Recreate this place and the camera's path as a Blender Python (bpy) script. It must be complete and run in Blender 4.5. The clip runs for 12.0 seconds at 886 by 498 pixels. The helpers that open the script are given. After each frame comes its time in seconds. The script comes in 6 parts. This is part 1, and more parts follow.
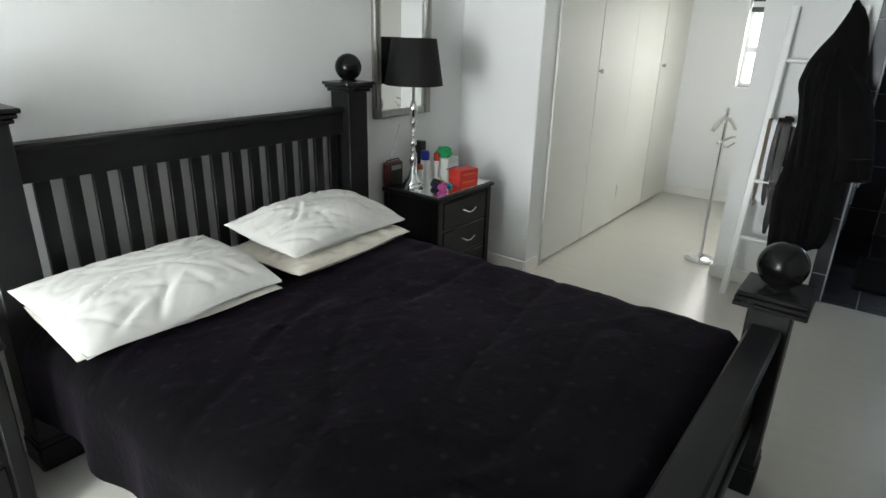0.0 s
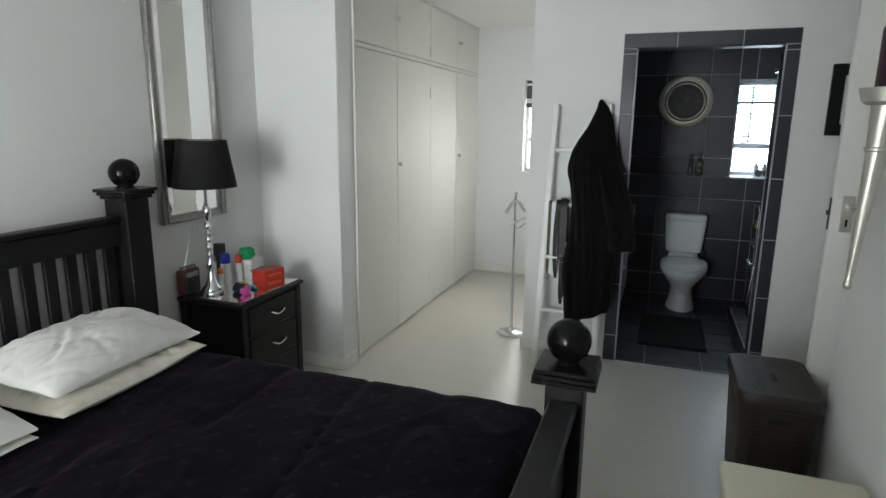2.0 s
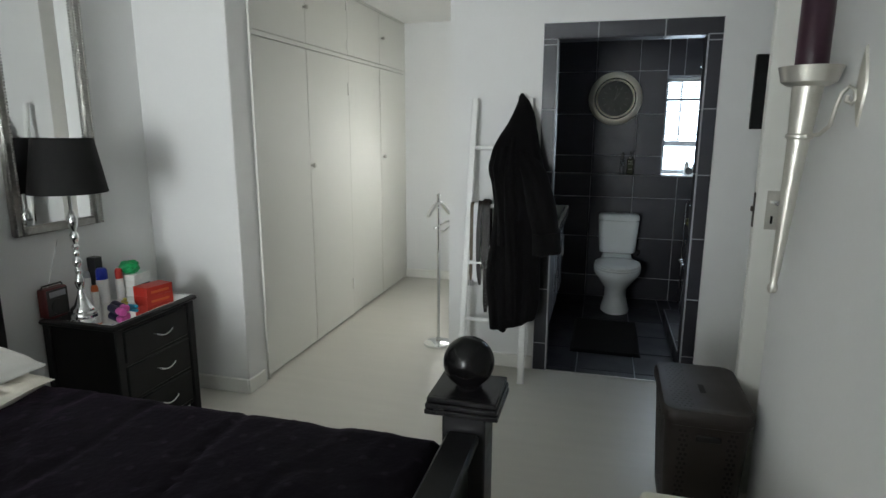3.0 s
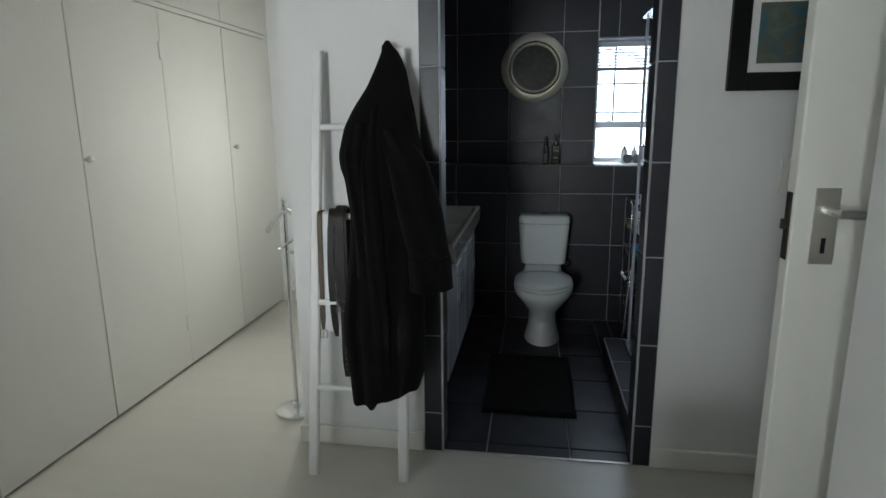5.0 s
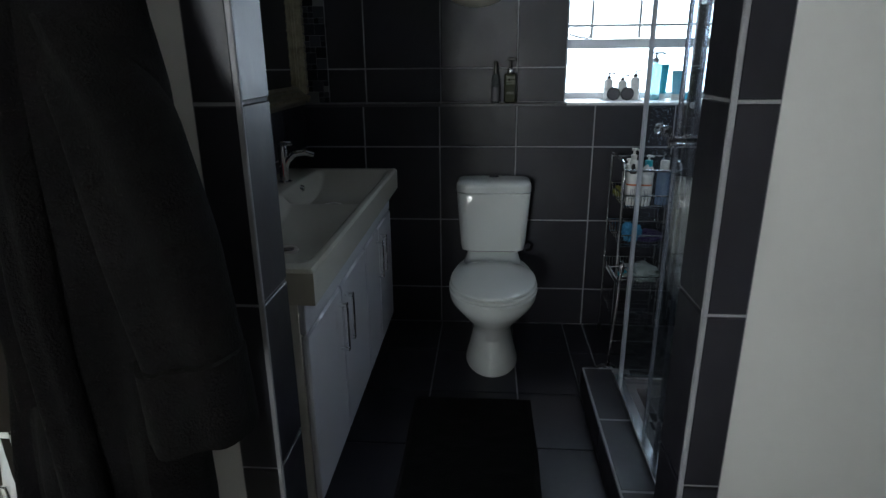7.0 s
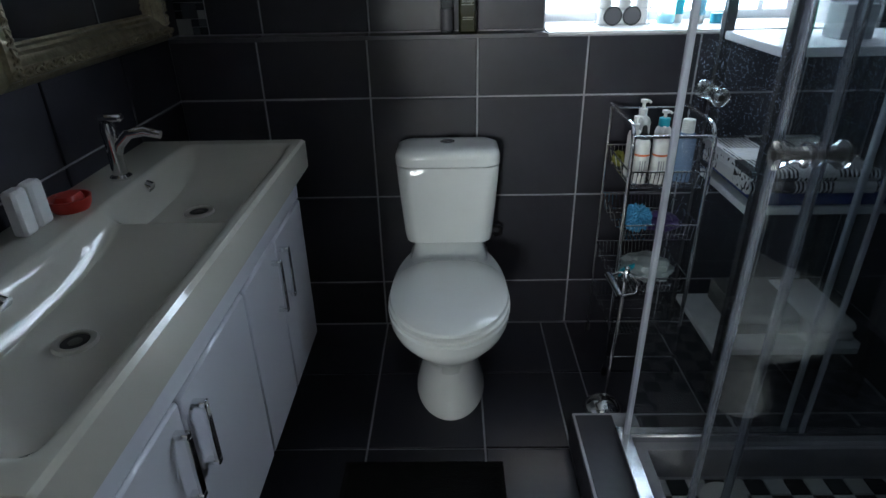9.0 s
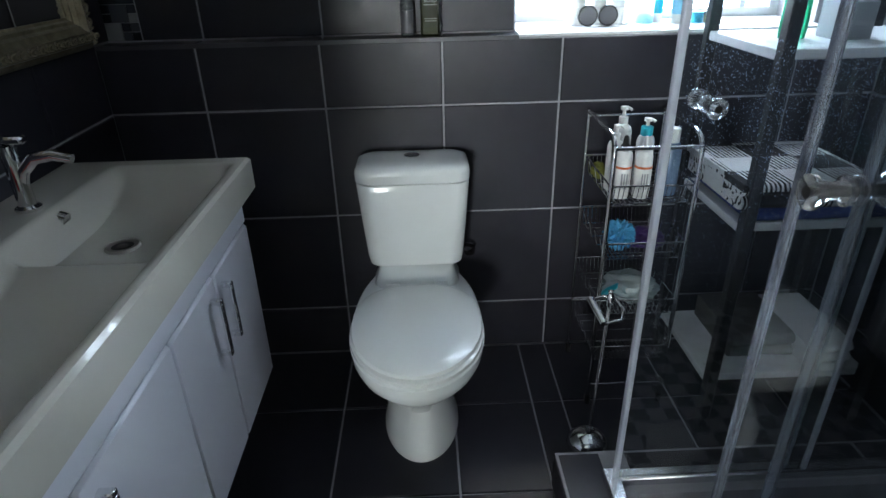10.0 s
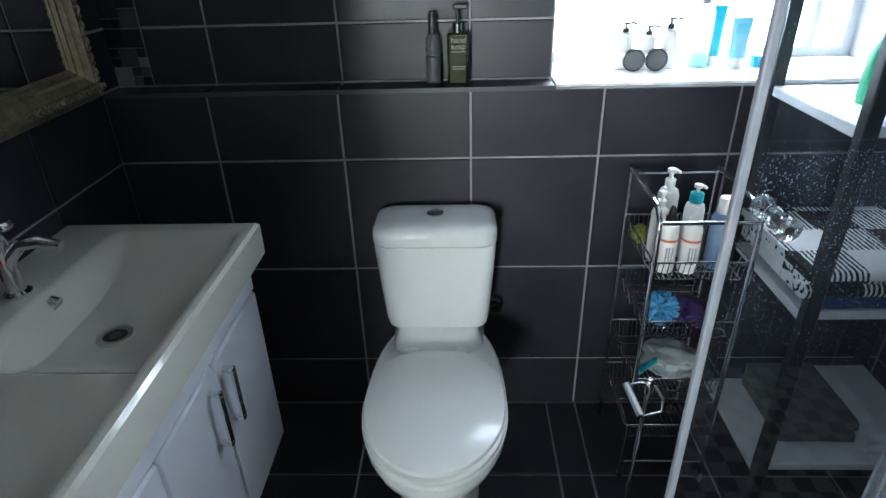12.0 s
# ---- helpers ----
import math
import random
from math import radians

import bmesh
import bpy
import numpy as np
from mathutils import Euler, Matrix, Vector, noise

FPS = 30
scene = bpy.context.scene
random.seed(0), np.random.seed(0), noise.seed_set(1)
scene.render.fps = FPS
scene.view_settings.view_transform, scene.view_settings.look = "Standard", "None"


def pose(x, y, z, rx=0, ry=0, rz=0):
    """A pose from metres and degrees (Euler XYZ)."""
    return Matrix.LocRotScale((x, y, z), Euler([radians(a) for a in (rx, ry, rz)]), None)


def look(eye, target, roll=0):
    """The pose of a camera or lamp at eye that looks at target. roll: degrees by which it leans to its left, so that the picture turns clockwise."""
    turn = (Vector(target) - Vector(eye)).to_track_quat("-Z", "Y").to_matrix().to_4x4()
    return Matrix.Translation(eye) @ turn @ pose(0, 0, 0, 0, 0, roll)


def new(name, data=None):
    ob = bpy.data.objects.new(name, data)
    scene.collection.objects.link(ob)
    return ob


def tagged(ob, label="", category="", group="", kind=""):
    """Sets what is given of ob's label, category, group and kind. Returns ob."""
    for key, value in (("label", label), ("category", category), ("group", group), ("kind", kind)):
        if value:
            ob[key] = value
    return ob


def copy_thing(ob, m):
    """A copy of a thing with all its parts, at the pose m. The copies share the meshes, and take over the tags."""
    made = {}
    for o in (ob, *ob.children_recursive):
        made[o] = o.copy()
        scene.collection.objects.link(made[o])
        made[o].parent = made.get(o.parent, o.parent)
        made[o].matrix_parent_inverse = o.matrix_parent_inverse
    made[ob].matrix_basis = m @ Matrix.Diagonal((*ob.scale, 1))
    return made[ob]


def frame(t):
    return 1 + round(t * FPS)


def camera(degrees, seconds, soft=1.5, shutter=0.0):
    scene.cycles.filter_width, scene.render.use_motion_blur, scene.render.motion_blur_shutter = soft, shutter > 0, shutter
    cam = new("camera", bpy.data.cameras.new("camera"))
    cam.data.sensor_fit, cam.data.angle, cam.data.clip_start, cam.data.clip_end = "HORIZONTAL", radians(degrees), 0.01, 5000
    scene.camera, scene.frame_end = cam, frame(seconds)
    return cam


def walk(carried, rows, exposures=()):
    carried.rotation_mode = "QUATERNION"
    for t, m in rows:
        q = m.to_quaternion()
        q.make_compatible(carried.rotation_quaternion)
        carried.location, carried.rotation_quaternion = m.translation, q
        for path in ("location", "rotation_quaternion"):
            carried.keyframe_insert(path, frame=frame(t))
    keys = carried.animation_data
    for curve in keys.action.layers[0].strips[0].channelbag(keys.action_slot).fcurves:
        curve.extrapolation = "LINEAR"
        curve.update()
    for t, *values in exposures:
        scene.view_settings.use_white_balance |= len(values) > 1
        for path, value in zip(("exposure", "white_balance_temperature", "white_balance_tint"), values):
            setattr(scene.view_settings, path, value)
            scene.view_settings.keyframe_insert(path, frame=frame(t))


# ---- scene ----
cam = camera(73.7, 12.0)
PATH = [
    (0, (1.371, -0.183, 1.509), (0.251, 1.319, 0.809), 1.6),
    (0.5, (1.377, -0.192, 1.523), (0.339, 1.4, 0.898), 1.2),
    (1, (1.371, -0.176, 1.551), (0.466, 1.525, 1.016), 1.0),
    (1.5, (1.399, -0.153, 1.563), (0.616, 1.628, 1.1), 0.8),
    (2, (1.432, -0.075, 1.552), (0.767, 1.764, 1.135), 0.6),
    (2.5, (1.495, 0.052, 1.547), (0.92, 1.924, 1.141), 0.5),
    (3, (1.543, 0.26, 1.505), (1.033, 2.152, 1.104), 0.2),
    (3.2, (1.55, 0.375, 1.498), (1.065, 2.27, 1.088), 0.1),
    (5, (1.614, 1.521, 1.407), (1.318, 3.454, 0.986), -0.5),
    (5.5, (1.616, 1.83, 1.394), (1.365, 3.76, 0.934), -0.8),
    (6, (1.649, 2.212, 1.354), (1.439, 4.132, 0.834), -1.2),
    (6.5, (1.665, 2.53, 1.343), (1.486, 4.44, 0.775), -0.9),
    (7, (1.664, 2.856, 1.324), (1.518, 4.752, 0.704), -0.6),
    (7.2, (1.664, 2.964, 1.302), (1.539, 4.852, 0.655), -0.7),
    (9, (1.71, 3.673, 1.36), (1.675, 5.456, 0.454), -1.2),
    (9.5, (1.719, 3.753, 1.351), (1.726, 5.537, 0.446), -1.4),
    (10, (1.738, 3.86, 1.344), (1.784, 5.643, 0.437), -1.4),
    (10.5, (1.76, 3.968, 1.378), (1.829, 5.737, 0.444), -1.5),
    (11, (1.798, 4.028, 1.395), (1.833, 5.798, 0.464), -1.9),
    (11.5, (1.769, 4.071, 1.434), (1.79, 5.831, 0.485), -1.7),
    (12, (1.775, 4.085, 1.482), (1.704, 5.845, 0.535), -1.7),
]
EXPOSURES = [(0, -.3), (1.5, -.5), (2.5, -.58), (5.2, -.7), (6.5, -.55), (7.2, -.5), (9, .4), (10.5, 1.2), (11.0, 1.4), (11.5, 1.45), (12, 1.25)]
walk(cam, [(t, look(eye, target, roll)) for t, eye, target, roll in PATH], EXPOSURES)

# ---- world and lights ----
world = bpy.data.worlds.new("World")
scene.world = world
world.use_nodes = True
wn = world.node_tree
sky = wn.nodes.new("ShaderNodeTexSky")
sky.sky_type = 'NISHITA'
sky.sun_disc = False
sky.sun_elevation = radians(50)
sky.sun_rotation = radians(160)
wn.links.new(sky.outputs[0], wn.nodes["Background"].inputs[0])
wn.nodes["Background"].inputs[1].default_value = 0.12

sun = new("sun", bpy.data.lights.new("sun", 'SUN'))
sun.data.energy = 1.0
sun.data.angle = radians(12)
sun.data.color = (1.0, 0.96, 0.9)
sun.matrix_world = look((0, 0, 12), (-2.5, -6.5, 0))


def window_light(name, eye, target, sx, sy, watts, colour):
    lamp = new(name, bpy.data.lights.new(name, 'AREA'))
    lamp.data.shape = 'RECTANGLE'
    lamp.data.size, lamp.data.size_y = sx, sy
    lamp.data.energy = watts
    lamp.data.color = colour
    lamp.matrix_world = look(eye, target)
    return lamp


window_light("window_light_bedroom", (0.2, -2.79, 1.2), (0.2, 3, 0.35), 1.0, 1.6, 180, (0.905, 0.968, 0.98))
window_light("window_light_hall", (0.34, 6.75, 1.65), (0.34, 3.4, 0.9), 1.1, 1.3, 235, (0.97, 0.985, 0.935))
window_light("window_light_bathroom", (2.493, 6.06, 1.526), (2.493, 0, 1.3), 0.92, 0.82, 24, (0.69, 0.83, 1.0))

# ---- materials ----
MATS = {}


def mat(name, colour, rough=0.5, metal=0.0, vary=0.12, scale=6.0, bump=0.0, bump_scale=80.0, coat=0.0, stretch=(1, 1, 1),
        sheen=0.0, per_object=0.0, spec=0.5, trans=0.0, ior=1.45, rough_vary=0.1, alpha=1.0):
    """A painted, wooden, ceramic or metal surface: colour varied at two scales, roughness varied, fine relief."""
    m = bpy.data.materials.new(name)
    m.use_nodes = True
    nt = m.node_tree
    b = nt.nodes["Principled BSDF"]
    b.inputs["Metallic"].default_value = metal
    b.inputs["Coat Weight"].default_value = coat
    b.inputs["Sheen Weight"].default_value = sheen
    b.inputs["Specular IOR Level"].default_value = spec
    b.inputs["Transmission Weight"].default_value = trans
    b.inputs["IOR"].default_value = ior
    b.inputs["Alpha"].default_value = alpha
    tc = nt.nodes.new("ShaderNodeTexCoord")
    mp = nt.nodes.new("ShaderNodeMapping")
    mp.inputs["Scale"].default_value = stretch
    nt.links.new(tc.outputs["Object"], mp.inputs[0])
    big = nt.nodes.new("ShaderNodeTexNoise")
    big.inputs["Scale"].default_value = scale
    big.inputs["Detail"].default_value = 5
    fine = nt.nodes.new("ShaderNodeTexNoise")
    fine.inputs["Scale"].default_value = bump_scale
    fine.inputs["Detail"].default_value = 3
    nt.links.new(mp.outputs[0], big.inputs["Vector"])
    nt.links.new(mp.outputs[0], fine.inputs["Vector"])
    add = nt.nodes.new("ShaderNodeMath")
    add.operation = 'MULTIPLY_ADD'
    nt.links.new(fine.outputs["Fac"], add.inputs[0])
    add.inputs[1].default_value = 0.35
    nt.links.new(big.outputs["Fac"], add.inputs[2])
    src = add.outputs[0]
    if per_object:
        info = nt.nodes.new("ShaderNodeObjectInfo")
        a2 = nt.nodes.new("ShaderNodeMath")
        a2.operation = 'MULTIPLY_ADD'
        nt.links.new(info.outputs["Random"], a2.inputs[0])
        a2.inputs[1].default_value = per_object
        nt.links.new(src, a2.inputs[2])
        src = a2.outputs[0]
    ramp = nt.nodes.new("ShaderNodeMapRange")
    ramp.inputs["From Min"].default_value = 0.3
    ramp.inputs["From Max"].default_value = 1.05
    ramp.inputs["To Min"].default_value = 1.0 - vary
    ramp.inputs["To Max"].default_value = 1.0 + vary
    nt.links.new(src, ramp.inputs[0])
    mul = nt.nodes.new("ShaderNodeVectorMath")
    mul.operation = 'SCALE'
    mul.inputs[0].default_value = colour
    nt.links.new(ramp.outputs[0], mul.inputs["Scale"])
    nt.links.new(mul.outputs[0], b.inputs["Base Color"])
    rr = nt.nodes.new("ShaderNodeMapRange")
    rr.inputs["From Min"].default_value = 0.3
    rr.inputs["From Max"].default_value = 0.7
    rr.inputs["To Min"].default_value = max(0.01, rough * (1 - rough_vary))
    rr.inputs["To Max"].default_value = min(1.0, rough * (1 + rough_vary))
    nt.links.new(big.outputs["Fac"], rr.inputs[0])
    nt.links.new(rr.outputs[0], b.inputs["Roughness"])
    if bump:
        bp = nt.nodes.new("ShaderNodeBump")
        bp.inputs["Strength"].default_value = bump
        bp.inputs["Distance"].default_value = 0.004
        nt.links.new(fine.outputs["Fac"], bp.inputs["Height"])
        nt.links.new(bp.outputs[0], b.inputs["Normal"])
    MATS[name] = m
    return m


WALL = mat("wall_paint", (0.75, 0.75, 0.745), 0.6, vary=0.03, scale=1.6, bump=0.10, bump_scale=55)
CEIL = mat("ceiling_paint", (0.82, 0.82, 0.80), 0.8, vary=0.03, scale=2, bump=0.1, bump_scale=70)
CREAM = mat("cream_enamel", (0.76, 0.755, 0.71), 0.62, vary=0.02, scale=1.2, bump=0.03, bump_scale=14, rough_vary=0.04, spec=0.2)
TRIM = mat("trim_paint", (0.78, 0.77, 0.73), 0.4, vary=0.05, scale=5, bump=0.08, bump_scale=60)
FLOOR = mat("pale_laminate", (0.60, 0.58, 0.525), 0.30, vary=0.05, scale=2.5, stretch=(0.6, 6, 1), rough_vary=0.03)
BLACK_WOOD = mat("black_wood", (0.0065, 0.006, 0.0068), 0.42, vary=0.35, scale=7, bump=0.08, bump_scale=40, stretch=(1, 1, 6), spec=0.28)
BLACK_FABRIC = mat("black_terry", (0.0048, 0.0045, 0.0048), 0.95, vary=0.35, scale=9, bump=0.7, bump_scale=260, sheen=0.03, spec=0.06)
LINEN = mat("white_linen", (0.61, 0.60, 0.575), 0.85, vary=0.05, scale=6, bump=0.08, bump_scale=300, sheen=0.2)
LINEN_GREY = mat("grey_white_linen", (0.60, 0.575, 0.52), 0.85, vary=0.08, scale=7, bump=0.08, bump_scale=300, sheen=0.2)
CHROME = mat("chrome", (0.80, 0.81, 0.82), 0.10, metal=1.0, vary=0.05, scale=20, rough_vary=0.5)
SATIN = mat("satin_nickel", (0.62, 0.60, 0.55), 0.38, metal=0.85, vary=0.08, scale=8, rough_vary=0.1)
TILE = mat("charcoal_tile", (0.0208, 0.0204, 0.0280), 0.42, vary=0.25, scale=5, bump=0.10, bump_scale=35, per_object=0.35, rough_vary=0.25, spec=0.5)
GROUT = mat("grey_grout", (0.36, 0.36, 0.385), 0.9, vary=0.2, scale=12, bump=0.4, bump_scale=200)
CERAMIC = mat("white_ceramic", (0.80, 0.83, 0.82), 0.07, vary=0.02, scale=5, coat=0.5)
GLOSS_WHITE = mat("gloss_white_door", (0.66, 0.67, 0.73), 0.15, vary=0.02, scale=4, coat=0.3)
MIRROR = mat("mirror_silver", (0.90, 0.91, 0.90), 0.015, metal=1.0, vary=0.01, scale=3)
GLASS = mat("clear_glass", (0.97, 0.99, 0.985), 0.01, vary=0.0, trans=1.0, ior=1.45)
WHITE_PAINT = mat("white_painted_wood", (0.80, 0.80, 0.79), 0.38, vary=0.04, scale=12, bump=0.08, bump_scale=90)
BASKET = mat("brown_plastic", (0.018, 0.0125, 0.011), 0.5, vary=0.2, scale=10, bump=0.1, bump_scale=150)
CREAM_CLOTH = mat("cream_leatherette", (0.66, 0.63, 0.50), 0.5, vary=0.06, scale=5, bump=0.2, bump_scale=180)
MAT_CLOTH = mat("black_bath_mat", (0.006, 0.006, 0.0065), 0.95, vary=0.3, scale=14, bump=0.9, bump_scale=220, sheen=0.1, spec=0.1)


def bedspread_material():
    """Black-violet velvet with a grid of small tufted marks."""
    m = mat("tufted_velvet", (0.0050, 0.0042, 0.0052), 0.85, vary=0.5, scale=5, bump=0.6, bump_scale=45, sheen=0.15, spec=0.12)
    nt = m.node_tree
    b = nt.nodes["Principled BSDF"]
    old = b.inputs["Base Color"].links[0].from_socket
    tc = nt.nodes.new("ShaderNodeTexCoord")
    mp = nt.nodes.new("ShaderNodeMapping")
    mp.inputs["Rotation"].default_value = (0, 0, radians(38))
    vo = nt.nodes.new("ShaderNodeTexVoronoi")
    vo.voronoi_dimensions = '2D'
    vo.inputs["Scale"].default_value = 9.0
    vo.inputs["Randomness"].default_value = 0.22
    lt = nt.nodes.new("ShaderNodeMapRange")
    lt.inputs["From Min"].default_value = 0.07
    lt.inputs["From Max"].default_value = 0.13
    lt.inputs["To Min"].default_value = 0.75
    lt.inputs["To Max"].default_value = 0.0
    grain = nt.nodes.new("ShaderNodeTexNoise")
    grain.inputs["Scale"].default_value = 70
    gm = nt.nodes.new("ShaderNodeMath")
    gm.operation = 'MULTIPLY'
    mx = nt.nodes.new("ShaderNodeMix")
    mx.data_type = 'RGBA'
    mx.inputs[7].default_value = (0.030, 0.023, 0.032, 1)
    nt.links.new(tc.outputs["Object"], mp.inputs[0])
    nt.links.new(mp.outputs[0], vo.inputs["Vector"])
    nt.links.new(mp.outputs[0], grain.inputs["Vector"])
    nt.links.new(vo.outputs["Distance"], lt.inputs[0])
    nt.links.new(lt.outputs[0], gm.inputs[0])
    nt.links.new(grain.outputs["Fac"], gm.inputs[1])
    nt.links.new(gm.outputs[0], mx.inputs[0])
    nt.links.new(old, mx.inputs[6])
    nt.links.new(mx.outputs[2], b.inputs["Base Color"])
    b.inputs["Sheen Tint"].default_value = (0.50, 0.36, 0.60, 1)
    b.inputs["Sheen Roughness"].default_value = 0.35
    return m


VELVET = bedspread_material()

# ---- builders ----
ORG = {}


def box(bm, x0, x1, y0, y1, z0, z1, bevel=0.0, seg=1):
    r = bmesh.ops.create_cube(bm, size=1.0)
    vs = r["verts"]
    for v in vs:
        v.co = Vector((x0 + (v.co.x + 0.5) * (x1 - x0), y0 + (v.co.y + 0.5) * (y1 - y0), z0 + (v.co.z + 0.5) * (z1 - z0)))
    if bevel:
        es = {e for v in vs for e in v.link_edges}
        bmesh.ops.bevel(bm, geom=list(es), offset=bevel, segments=seg, affect='EDGES', profile=0.5)
    return bm


def lathe(bm, profile, cx, cy, seg=32):
    """Turns (radius, z) pairs about an upright axis."""
    rings = []
    for r, z in profile:
        if r < 1e-5:
            rings.append([bm.verts.new((cx, cy, z))])
        else:
            rings.append([bm.verts.new((cx + r * math.cos(2 * math.pi * k / seg), cy + r * math.sin(2 * math.pi * k / seg), z)) for k in range(seg)])
    for a, b in zip(rings, rings[1:]):
        if len(a) == 1 and len(b) == 1:
            continue
        for k in range(seg):
            l = (k + 1) % seg
            if len(a) == 1:
                bm.faces.new((a[0], b[k], b[l]))
            elif len(b) == 1:
                bm.faces.new((a[k], b[0], a[l]))
            else:
                bm.faces.new((a[k], a[l], b[l], b[k]))
    return bm


def tube(bm, pts, r, seg=10, cap=True, closed=False):
    """A round bar along points; r may be a list."""
    pts = [Vector(p) for p in pts]
    n = len(pts)
    rs = r if isinstance(r, (list, tuple)) else [r] * n
    rings = []
    up = None
    for i, p in enumerate(pts):
        a = pts[(i - 1) % n] if (closed or i > 0) else p
        c = pts[(i + 1) % n] if (closed or i < n - 1) else p
        d = (c - a).normalized()
        if up is None:
            up = Vector((0, 0, 1)) if abs(d.z) < 0.9 else Vector((1, 0, 0))
        u = d.cross(up)
        if u.length < 1e-4:
            u = d.cross(Vector((0, 1, 0)))
        u.normalize()
        w = u.cross(d).normalized()
        up = w
        rings.append([bm.verts.new(p + rs[i] * (u * math.cos(2 * math.pi * k / seg) + w * math.sin(2 * math.pi * k / seg))) for k in range(seg)])
    pairs = list(zip(rings, rings[1:]))
    if closed:
        pairs.append((rings[-1], rings[0]))
    for a, b in pairs:
        for k in range(seg):
            l = (k + 1) % seg
            bm.faces.new((a[k], a[l], b[l], b[k]))
    if cap and not closed:
        bm.faces.new(rings[0][::-1])
        bm.faces.new(rings[-1])
    return bm


def loft(bm, rings, cap=True):
    """Skins a list of rings of points."""
    vr = [[bm.verts.new(p) for p in ring] for ring in rings]
    n = len(vr[0])
    for a, b in zip(vr, vr[1:]):
        for k in range(n):
            l = (k + 1) % n
            bm.faces.new((a[k], a[l], b[l], b[k]))
    if cap:
        bm.faces.new(vr[0][::-1])
        bm.faces.new(vr[-1])
    return bm


def arc(c, r, a0, a1, n, u, v):
    """Points on an arc about c in the plane of u and v, degrees."""
    c, u, v = Vector(c), Vector(u), Vector(v)
    return [c + r * (u * math.cos(radians(a0 + (a1 - a0) * i / n)) + v * math.sin(radians(a0 + (a1 - a0) * i / n))) for i in range(n + 1)]


def mesh_of(name, bm, material, origin, smooth=True):
    bmesh.ops.recalc_face_normals(bm, faces=bm.faces[:])
    me = bpy.data.meshes.new(name)
    if origin.length > 0:
        bmesh.ops.translate(bm, vec=-origin, verts=bm.verts[:])
    bm.to_mesh(me)
    bm.free()
    me.materials.append(material)
    if smooth:
        me.shade_smooth()
        me.set_sharp_from_angle(angle=radians(38))
    return me


def thing(name, label, category, at, group=""):
    ob = new(name)
    ob.location = at
    ob.empty_display_size = 0.05
    ORG[ob] = Vector(at)
    return tagged(ob, label, category, group)


def part(name, bm, material, parent, label="", smooth=True):
    o = ORG[parent]
    ob = new(name, mesh_of(name, bm, material, o, smooth))
    ob.parent = parent
    ORG[ob] = o
    if label:
        tagged(ob, label)
    return ob


def solid(name, bm, material, label="", category="", kind="", group="", smooth=True):
    """One mesh that is a thing, or a piece of the setting."""
    ob = new(name, mesh_of(name, bm, material, Vector((0, 0, 0)), smooth))
    ORG[ob] = Vector((0, 0, 0))
    return tagged(ob, label, category, group, kind)


def boxes(*bs, bevel=0.0):
    bm = bmesh.new()
    for b in bs:
        box(bm, *b, bevel=bevel)
    return bm


# ---- the shell ----
H = 2.48
S = "structure"
solid("floor", boxes((-1.1, 5.3, -2.75, 3.84, -0.12, 0), (-1.1, 0.77, 3.84, 6.1, -0.12, 0)), FLOOR, "pale grey-beige laminate floor with a dull sheen", "floor", S)
floor_bath = solid("floor_bathroom", boxes((0.77, 3.7, 3.84, 6.1, -0.12, -0.006)), GROUT, "charcoal tiled bathroom floor with pale grout", "floor", S)
solid("ceiling", boxes((-1.1, 5.3, -2.75, 6.2, H, H + 0.12)), CEIL, "plain white painted ceiling", "ceiling", S)
solid("wall_head", boxes((-1.07, -0.925, -2.75, 3.045, 0, H)), WALL, "plain white painted bedroom wall behind the bed", "wall", S)
solid("wall_pier", boxes((-1.07, -0.36, 3.045, 3.24, 0, H), bevel=0.006), WALL, "white painted wall pier beside the built-in cupboards", "wall", S)
solid("wall_hall_end", boxes((-1.07, 0.12, 5.9, 6.12, 0, H), (0.56, 0.77, 5.9, 6.12, 0, H), (0.12, 0.56, 5.9, 6.12, 0, 1.08), (0.12, 0.56, 5.9, 6.12, 1.98, H)), WALL, "white painted end wall with a narrow window", "wall", S)
solid("wall_cupboard_back", boxes((-1.07, -0.95, 3.24, 5.9, 0, H)), WALL, "white wall behind the cupboards", "wall", S)
solid("wall_partition", boxes((0.62, 0.77, 3.965, 5.9, 0, H)), WALL, "white painted partition beside the bathroom", "wall", S)
solid("wall_front", boxes((0.62, 1.244, 3.84, 3.965, 0, H), (2.055, 5.3, 3.84, 3.965, 0, H), (1.244, 2.055, 3.84, 3.965, 2.01, H)), WALL, "white painted wall around the tiled bathroom doorway", "wall", S)
solid("wall_sconce", boxes((2.15, 2.3, -2.75, 2.565, 0, H), bevel=0.005), WALL, "white painted bedroom wall with a candle sconce", "wall", S)
solid("wall_passage", boxes((2.3, 5.3, 2.425, 2.565, 0, H)), WALL, "white painted passage wall", "wall", S)
solid("wall_passage_end", boxes((5.2, 5.3, 2.565, 3.84, 0, H)), WALL, "white wall at the end of the passage", "wall", S)
solid("wall_window", boxes((-1.07, -0.3, -2.75, -2.6, 0, H), (0.7, 2.3, -2.75, -2.6, 0, H), (-0.3, 0.7, -2.75, -2.6, 0, 0.4), (-0.3, 0.7, -2.75, -2.6, 2.1, H)), WALL, "white wall with the bedroom window", "wall", S)
# Unseen wall, added to block window light from the sconce wall.
solid("wall_return", boxes((1.0, 2.15, -0.72, -0.57, 0, H), (1.0, 1.15, -2.6, -0.72, 0, H)), WALL, "unseen white wall added to keep window light off the sconce wall", "wall", S)
